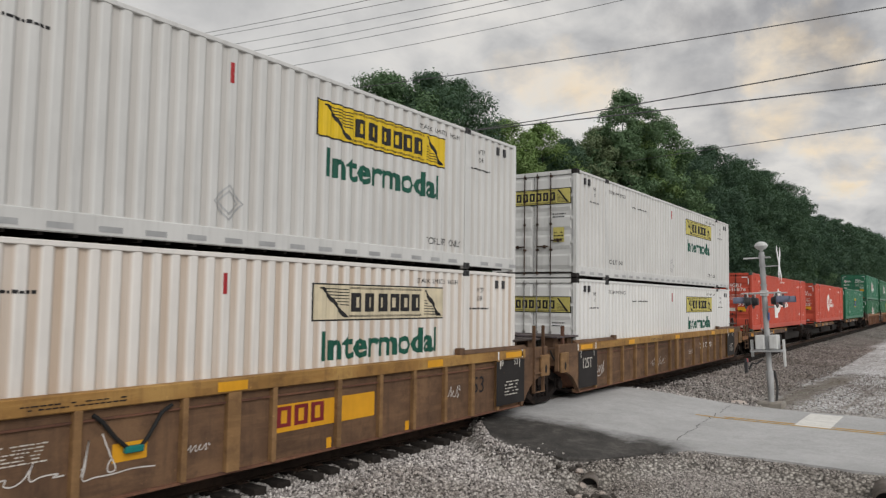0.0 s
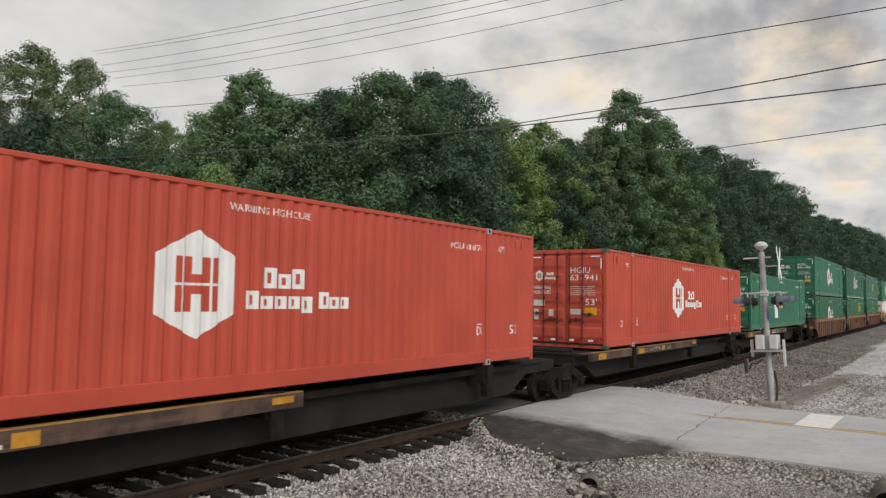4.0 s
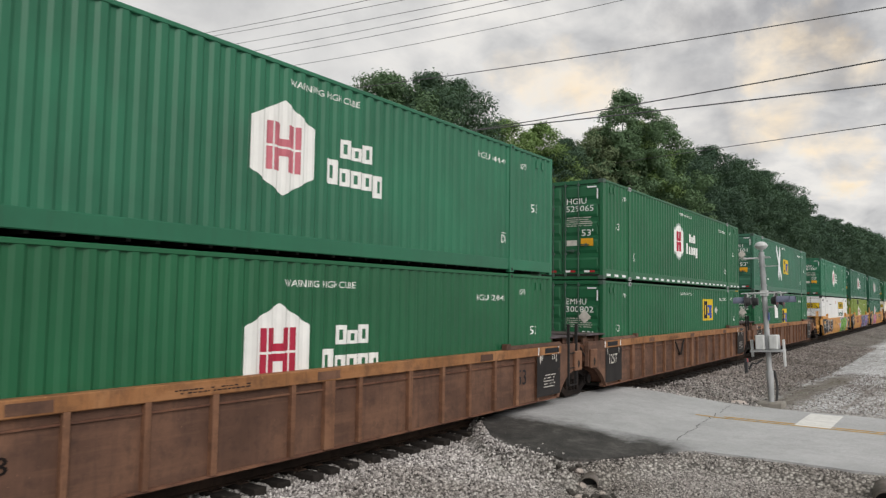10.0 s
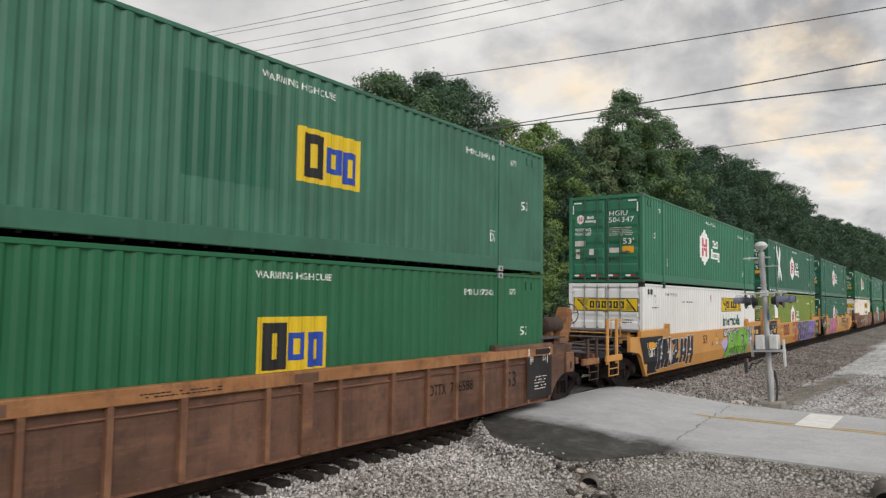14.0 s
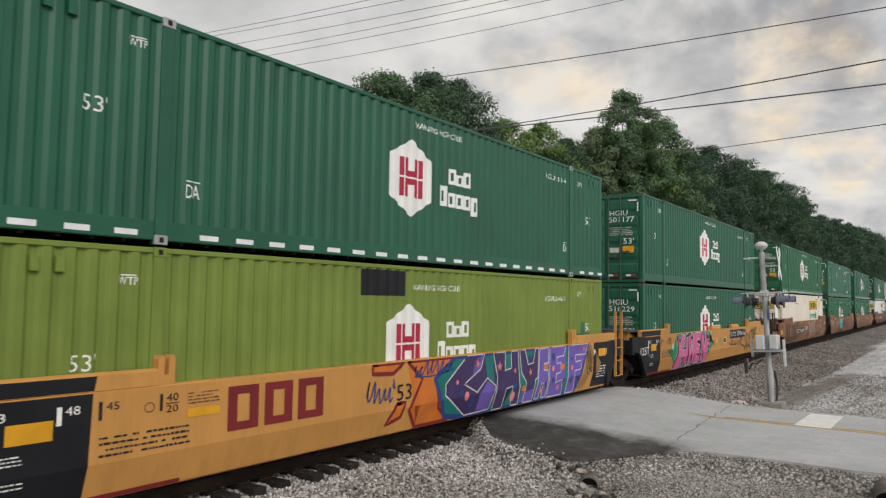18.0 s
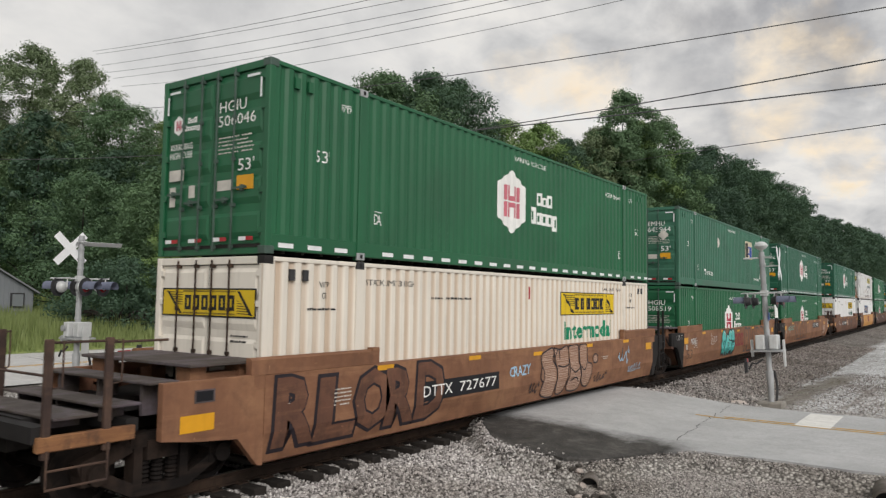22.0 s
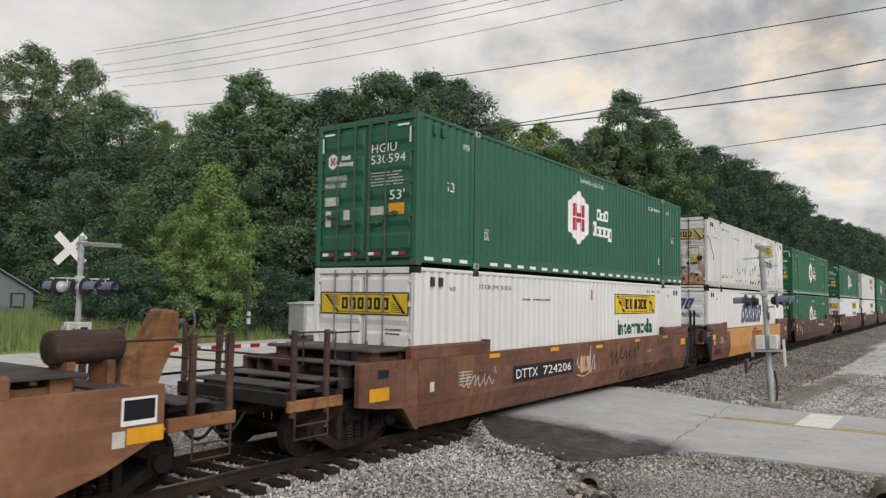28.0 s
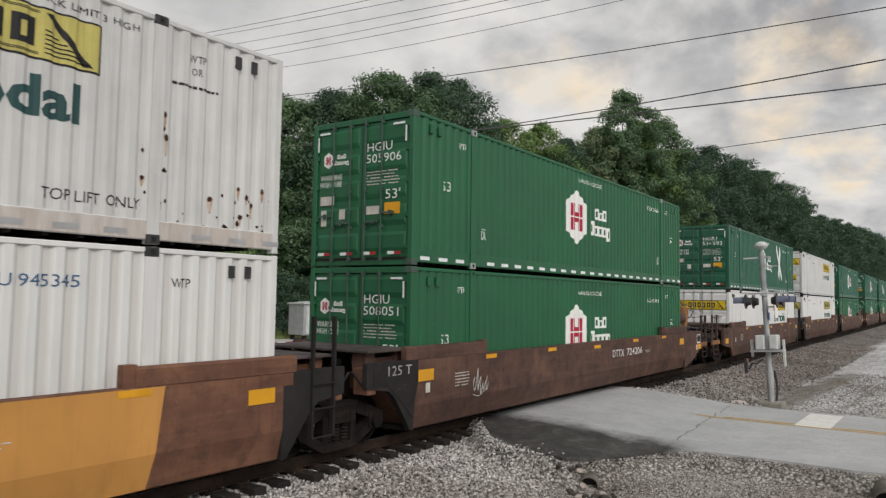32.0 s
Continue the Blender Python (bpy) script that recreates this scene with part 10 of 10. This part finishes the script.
def crossing_signal(x, y, face, gate, label):
    """Mast with crossbuck, flashers and gate machine. face: -1 towards -y traffic."""
    z0 = ground_z(x, y)
    sgn = thing("crossing_signal", label, "crossing signal", "level crossing signals", (x, y, z0))

    def base(bm):
        box(bm, -0.34, 0.34, -0.34, 0.34, -0.4, 0.17)
        bevelled(bm, 0.03)
    part("foundation", base_mesh(base, "concrete"), None, sgn, "stained concrete foundation")

    def mast(bm):
        tube(bm, (0, 0, 0.05), (0, 0, 0.95), 0.075, 16, 0.11)
        tube(bm, (0, 0, 0.9), (0, 0, 4.11), 0.078, 16)
        for z in (1.85, 2.55, 3.2, 3.45, 3.72, 3.97):
            tube(bm, (0, 0, z), (0, 0, z + 0.05), 0.096, 16)
        box(bm, -0.16, 0.16, -0.16, 0.16, 0.05, 0.10)
    part("mast", stored("signal_mast", MAST_GREY, mast), MAST_GREY, sgn, "grey aluminium mast")

    def conduit(bm):
        pts = [(0.30, -0.06, 0.95), (0.36, -0.10, 0.7), (0.34, -0.12, 0.45), (0.24, -0.10, 0.2), (0.20, -0.08, 0.0)]
        pipe(bm, pts, 0.035, 8)
    part("conduit", stored("signal_conduit", DARK_GREY, conduit), DARK_GREY, sgn, "flexible black cable conduit")

    def bell(bm):
        tube(bm, (0, 0, 4.11), (0, 0, 4.20), 0.05, 10)
        bmesh.ops.create_uvsphere(bm, u_segments=16, v_segments=10, radius=0.18, matrix=Matrix.Translation((0, 0, 4.28)) @ Matrix.Diagonal((1, 1, 0.72, 1)))
        tube(bm, (0, 0, 4.25), (0, 0, 4.30), 0.19, 16)
    gate or part("bell", stored("signal_bell", ALU, bell, True), ALU, sgn, "round grey warning bell")

    wide = 0.56 if gate else 0.5

    def arm(bm):
        tube(bm, (-wide, 0, 2.86), (wide, 0, 2.86), 0.022, 10)
        box(bm, -0.1, 0.1, -0.1, 0.1, 2.78, 2.94)
        for s in (-1, 1):
            tube(bm, (s * wide, -0.55, 2.86), (s * wide, 0.55, 2.86), 0.018, 8)
            for e in (-0.37, 0.37):
                tube(bm, (s * wide, e, 2.62), (s * wide, e, 2.87), 0.020, 8)
    part("upper_arm", stored("upper_arm", ALU, lambda bm: tube(bm, (0, 0.52, 3.92), (0, -0.24, 3.92), 0.025, 8)), ALU, sgn)
    part("cross_arm", stored(("signal_arm", wide), ALU, arm), ALU, sgn)
    for lx, ly, way in ((-0.48, 0.20, 1), (0.03, -0.24, -1), (0.56, -0.20, -1), (0.12, 0.30, 1)) if gate else ((-wide, -0.40, -1), (-wide, 0.40, 1), (wide, -0.40, -1), (wide, 0.40, 1)):
        u = lamp_unit(sgn, lx, ly, 2.62, way)
        if gate:
            u.rotation_euler, u.scale = (0, 0, radians(18)), (1.25, 1.25, 1.25)
            part("back_dome", stored(("back_dome", way), ALU, lambda bm: bmesh.ops.create_uvsphere(bm, u_segments=16, v_segments=10, radius=0.13, matrix=Matrix.Translation((0, -way * 0.06, 0))), True), ALU, u, "grey domed back")

    def buck(bm):
        blade(bm, radians(45), face * (0.20 if gate else 0.46))
        blade(bm, radians(-45), face * (0.21 if gate else 0.47))
    cb = part("crossbuck", stored(("crossbuck", face, bool(gate)), SILVER_TAPE, buck), SILVER_TAPE, sgn, "white crossbuck boards")
    cb.location.z = 3.72
    if not gate:
        cb.rotation_euler = (0, 0, 0.075)
    if gate:
        cb.location.x, cb.rotation_euler, cb.scale = -0.30, (0, 0, radians(-24)), (0.85, 1, 0.95)
        eb = part("crossbuck", stored("edge_crossbuck", SILVER_TAPE, lambda bm: blade(bm, 0.0, 0.0)), SILVER_TAPE, sgn, "white board seen from its edge")
        eb.location, eb.rotation_euler = (0.42, -0.2, 3.86), (radians(64), 0, radians(-20))

    def brackets(bm):
        box(bm, -0.03, 0.03, *sorted((0, face * (0.21 if gate else 0.47))), 3.64, 3.67 if not gate else 3.70)
        if gate:
            box(bm, -0.03, 0.03, *sorted((0, face * 0.21)), 3.78, 3.84)
    part("bracket", stored(("buck_bracket", face, bool(gate)), ALU, brackets), ALU, sgn)

    def machine(bm):
        box(bm, -0.26, 0.20, 0.05, 0.30, 1.19, 1.62)
        bevelled(bm, 0.03)
    gm = part("gate_machine", stored("gate_machine", ALU, machine), ALU, sgn, "grey gate machine housing")

    def junction(bm):
        box(bm, -0.16, 0.26, -0.30, -0.06, 1.19, 1.62)
        bevelled(bm, 0.02)
    jb = part("junction_box", stored("junction_box", ALU, junction), ALU, sgn, "grey junction box")
    part("door", stored("junction_door", ALU, lambda bm: box(bm, -0.185, -0.165, -0.27, -0.09, 1.24, 1.57)), ALU, jb)
    for z in (1.16, 1.44) if gate else ():
        cap = part("cover", stored("machine_cover", GALV, lambda bm: (tube(bm, (-0.36, 0.17, 0), (-0.30, 0.17, 0), 0.085, 14), tube(bm, (-0.38, 0.17, 0), (-0.36, 0.17, 0), 0.03, 8))), GALV, gm, "round bolted cover")
        cap.location.z = z
    part("bracket_plate", stored("bracket_plate", GALV, lambda bm: box(bm, -0.30, 0.30, -0.44, 0.44, 1.13, 1.18)), GALV, sgn)
    for y in (-0.44, 0.44):
        part("side_bracket", stored(("side_bracket", y), ALU, lambda bm: box(bm, -0.10, 0.10, y - 0.022, y + 0.022, 0.70 if y < 0 else 0.98, 1.48)), ALU, sgn, "flat gate arm bracket")
    part("cable_drop", stored("cable_drop", DARK_GREY, lambda bm: pipe(bm, [(-0.2, 0.12, 0.92), (-0.22, 0.30, 0.78), (-0.22, 0.42, 0.80), (-0.22, 0.52, 0.62)], 0.03, 6)), DARK_GREY, sgn, "drooping dark cables")
    bluesign = surface("blue enamel plate", (0.03, 0.11, 0.45), 0.4, vary=0.1)
    gate or part("notice_plate", stored("notice_plate", bluesign, lambda bm: box(bm, -0.10, 0.10, face * 0.09 - 0.004, face * 0.09 + 0.004, 2.05, 2.28)), bluesign, sgn, "small blue notice plate")
    if not gate:
        part("track_plate", stored("track_plate", DECAL_WHITE, lambda bm: box(bm, -0.21, 0.21, -0.30, -0.29, 2.12, 2.78)), DECAL_WHITE, sgn, "narrow white plate seen from its edge")
        part("track_plate_bracket", stored("track_plate_bracket", ALU, lambda bm: box(bm, -0.03, 0.03, -0.29, 0.0, 2.42, 2.47)), ALU, sgn)
    if gate:
        def arm_white(bm):
            box(bm, 0.3, gate, -0.60, -0.56, 0.66, 0.78)
        ga = part("gate_arm", stored(("gate_arm", gate), SILVER_TAPE, arm_white), SILVER_TAPE, sgn, "lowered red and white gate arm")

        def bands(bm):
            k = 0.9
            while k < gate - 0.3:
                box(bm, k, k + 0.41, -0.606, -0.554, 0.656, 0.784)
                k += 0.82
        part("red_band", stored(("red_band", gate), RED_TAPE, bands), RED_TAPE, ga, "red reflective bands")
        for k in (1.6, gate * 0.55, gate - 0.25):
            lamp = part("arm_lamp", stored("arm_lamp", DARK_GREY, lambda bm: (box(bm, -0.06, 0.06, -0.05, 0.05, 0, 0.15), tube(bm, (0, -0.07, 0.1), (0, 0.07, 0.1), 0.05, 10))), DARK_GREY, ga, "small gate lamp")
            lamp.location = (k, -0.58, 0.78)
    else:
        def stub(bm):
            box(bm, -0.60, -0.25, 0.50, 0.54, 0.82, 0.94)
            box(bm, -0.62, -0.50, 0.48, 0.56, 0.55, 0.86)
        st = part("gate_stub", stored("gate_stub", DARK_GREY, stub), DARK_GREY, sgn, "stub of a missing gate arm")
        part("red_band", stored("stub_band", RED_TAPE, lambda bm: box(bm, -0.48, -0.36, 0.495, 0.545, 0.815, 0.945)), RED_TAPE, st)
    # all that the mast carries sits higher on a taller mast
    lift = 0.28 if gate else 0.50
    for ob in bpy.data.objects:
        if ob.parent == sgn:
            if ob.name.startswith(("mast", "conduit")):
                ob.scale.z = (4.25 + lift) / 4.25
            elif not ob.name.startswith("foundation"):
                ob.location.z += lift
    if not gate:
        sgn.rotation_euler = (-0.05, 0, 0)
    return sgn


CONCRETE = surface("stained concrete", (0.30, 0.28, 0.25), 0.85, vary=0.3, scale=3.0, bump=0.2)


def base_mesh(builder, name):
    return stored("foundation", CONCRETE, builder)


crossing_signal(23.4, 4.42, -1, 0, "grey crossing signal with bell, flashers and crossbuck on gravel")
far_signal = crossing_signal(11.3, 20.6, 1, 8.2, "white crossing signal with crossbuck and lowered gate arm")


def cabinet():
    c = thing("signal_cabinet", "grey steel railway signal cabinet on dark legs", "cabinet", at=(33.2, 33.0, ground_z(33.2, 33.0)))
    c.rotation_euler = (0, 0, radians(-8))

    def body(bm):
        box(bm, -1.3, 1.3, -0.8, 0.8, 0.35, 2.25)
        bevelled(bm, 0.03)
    part("body", stored("cabinet_body", GALV, body), GALV, c)

    def roof(bm):
        prism(bm, [(-1.38, 2.25), (1.38, 2.25), (1.38, 2.32), (0, 2.42), (-1.38, 2.32)], -0.88, 0.88)
    part("roof", stored("cabinet_roof", ALU, roof), ALU, c)
    for x in (-0.62, 0.62):
        d = part("door", stored("cabinet_door", ALU, lambda bm: box(bm, -0.5, 0.5, -0.825, -0.80, 0.45, 2.1)), ALU, c)
        d.location.x = x
        part("handle", stored("cabinet_handle", DARK_GREY, lambda bm: box(bm, 0.38, 0.43, -0.86, -0.82, 1.2, 1.4)), DARK_GREY, d)
    for x in (-1.1, 1.1):
        for y in (-0.6, 0.6):
            leg = part("leg", stored("cabinet_leg", SOOT, lambda bm: box(bm, -0.1, 0.1, -0.1, 0.1, -0.2, 0.36)), SOOT, c)
            leg.location = (x, y, 0)


cabinet()


def pole():
    p = thing("utility_pole", "thin dark steel pole with a small white box", "pole", at=(29.8, 35.2, ground_z(29.8, 35.2)))
    part("shaft", stored("pole_shaft", DARK_GREY, lambda bm: tube(bm, (0, 0, -0.3), (0, 0, 5.8), 0.075, 10, 0.06)), DARK_GREY, p)
    part("meter_box", stored("pole_meter", ALU, lambda bm: (box(bm, -0.1, 0.1, -0.2, -0.06, 1.0, 1.35), box(bm, -0.08, 0.08, -0.2, -0.06, 1.5, 1.75))), ALU, p, "small white box")


pole()


def shed():
    x, y = 21.3, 52.0
    sh = thing("metal_building", "grey metal-sided building with a gable roof", "building", at=(x, y, 0.1))
    steel = surface("grey profiled cladding", (0.22, 0.235, 0.25), 0.5, vary=0.1, scale=0.5, streak=0.25)
    dark = surface("dark grey roofing", (0.22, 0.23, 0.24), 0.5, vary=0.12, scale=0.6)
    part("wall", stored("shed_wall", steel, lambda bm: prism(bm, [(-4.0, -0.4), (4.0, -0.4), (4.0, 2.5), (0, 4.85), (-4.0, 2.5)], 0, 10)), steel, sh)
    for k in range(27):
        def seam(bm):
            box(bm, -0.02, 0.02, -0.03, 0.0, -0.3, 1.0)
        r = part("seam", stored("shed_seam", steel, seam), steel, sh)
        r.location.x = -3.9 + k * 0.3
        r.scale.z = 2.5 + 2.3 * (1 - abs(r.location.x) / 4.0)
    for s in (-1, 1):
        def roof(bm):
            prism(bm, [(0, 4.87), (s * 4.3, 2.34), (s * 4.3, 2.46), (0, 4.99)][::-s], -0.3, 10.3)
        part("roof", stored(("shed_roof", s), dark, roof), dark, sh)
    frame_ = part("window", stored("shed_window", DARK_GREY, lambda bm: box(bm, 2.5, 3.4, -0.08, 0.0, 1.4, 2.4)), DARK_GREY, sh)
    glass = surface("dim window glass", (0.22, 0.24, 0.25), 0.15, vary=0.1, spec=0.6)
    part("pane", stored("shed_pane", glass, lambda bm: box(bm, 2.6, 3.3, -0.095, -0.075, 1.5, 2.3)), glass, frame_)
    part("vent_pipe", stored("shed_vent", ALU, lambda bm: tube(bm, (2.1, 1.0, 3.4), (2.1, 1.0, 4.6), 0.06, 8)), ALU, sh)


shed()


PIPE_RUST = weathered("rusted corrugated pipe", (0.11, 0.092, 0.078), (0.30, 0.275, 0.25), (0.03, 0.026, 0.023))


def culvert(x, y, turn, size, lift):
    c = thing("culvert_pipe", "grey corrugated culvert pipe end in the gravel", "pipe", at=(x, y, ground_z(x, y) + lift))
    c.rotation_euler = (0, 0, radians(turn))
    c.scale = (size, size, size)

    def ring(bm):
        n, last = 20, None
        seq = [(-0.9 + 0.05 * k, 0.165 + (0.008 if k % 2 else 0.0)) for k in range(19)] + [(0.0, 0.15), (-0.9, 0.15)]
        for x, r in seq:
            cur = [bm.verts.new((x, r * math.cos(k * math.tau / n), r * math.sin(k * math.tau / n) * 0.9)) for k in range(n)]
            if last:
                for k in range(n):
                    bm.faces.new((last[k], last[(k + 1) % n], cur[(k + 1) % n], cur[k]))
            last = cur
    part("pipe_wall", stored("culvert", PIPE_RUST, ring, True), PIPE_RUST, c)
    # added black disc shuts the pipe, in place of the shade deeper in
    part("pipe_back", stored("culvert_back", RUBBER_AND_SHADE, lambda bm: tube(bm, (-0.16, 0, 0), (-0.14, 0, 0), 0.15, 16)), RUBBER_AND_SHADE, c, "black disc standing in for the shaded inside")


culvert(11.60, 5.05, 200, 0.95, 0.06)
culvert(13.15, 0.88, 185, 1.1, 0.08)
PALE_STONE = surface("pale pinkish stone", (0.52, 0.45, 0.41), 0.85, vary=0.25, scale=4.0, bump=0.4)
DARK_STONE = surface("wet dark stone", (0.07, 0.062, 0.055), 0.7, vary=0.4, scale=6.0, bump=0.5)


def rubble():
    """Broken lumps lying round the culvert's mouth."""
    rng = random.Random(14)
    for k in range(26):
        a, d = rng.uniform(0, math.tau), rng.uniform(0.20, 0.62)
        x, y, r = 11.45 + d * math.cos(a) * 0.8, 5.0 + d * math.sin(a), rng.uniform(0.035, 0.085)
        paint = PALE_STONE if k % 4 == 0 else DARK_STONE

        def lump(bm):
            bmesh.ops.create_icosphere(bm, subdivisions=1, radius=1.0)
            for v in bm.verts:
                v.co *= 1 + 0.45 * noise.noise(v.co * 1.7 + Vector((k % 5, 0, 0)))
        st = part("broken_stone", stored(("rubble", k % 5), paint, lump), paint)
        tagged(st, "broken stone lying beside the culvert mouth" if paint is PALE_STONE else "dark wet stone lying beside the culvert mouth", "stone", "stones round the culvert")
        st.location, st.scale, st.rotation_euler = (x, y, ground_z(x, y) + r * 0.3), (r * 1.3, r, r * 0.7), (0, 0, a * 3)


rubble()


def rock(x, y, size):
    """A pale boulder half sunk in the gravel."""
    rng = random.Random(3)
    r = thing("boulder", "pale pinkish boulder lying at the road's edge", "rock", at=(x, y, ground_z(x, y)))
    bm = bmesh.new()
    bmesh.ops.create_icosphere(bm, subdivisions=3, radius=1.0)
    for v in bm.verts:
        k = 1 + 0.28 * noise.noise(v.co * 1.4) + 0.10 * noise.noise(v.co * 4.0)
        v.co = Vector((v.co.x * size * k, v.co.y * size * 1.25 * k, v.co.z * size * 0.55 * k))
    part("stone", bm, PALE_STONE, r)


rock(22.0, 5.05, 0.24)


def motions():
    """The whole train rolls past at an even speed, its wheels turning."""
    for ob, s in MOVERS:
        y, z = ob.location.y, ob.location.z
        walk(ob, [(t, pose(s - TRAIN_SPEED * t, y, z)) for t in (0.0, 16.0, 32.0)])
    for end, sets in WHEELS.items():
        lead = sets[0]
        rows = []
        for k in range(32 * FPS + 1):
            t = k / FPS
            turn = math.degrees(-TRAIN_SPEED * t / WHEEL_R)
            rows.append((t, pose(end * 0.889, 0, WHEEL_R, 0, turn % 360.0, 0)))
        walk(lead, rows)
        keys = lead.animation_data
        for w in sets[1:]:
            w.rotation_mode = "QUATERNION"
            own = w.animation_data_create()
            own.action = keys.action
            own.action_slot = keys.action_slot


motions()
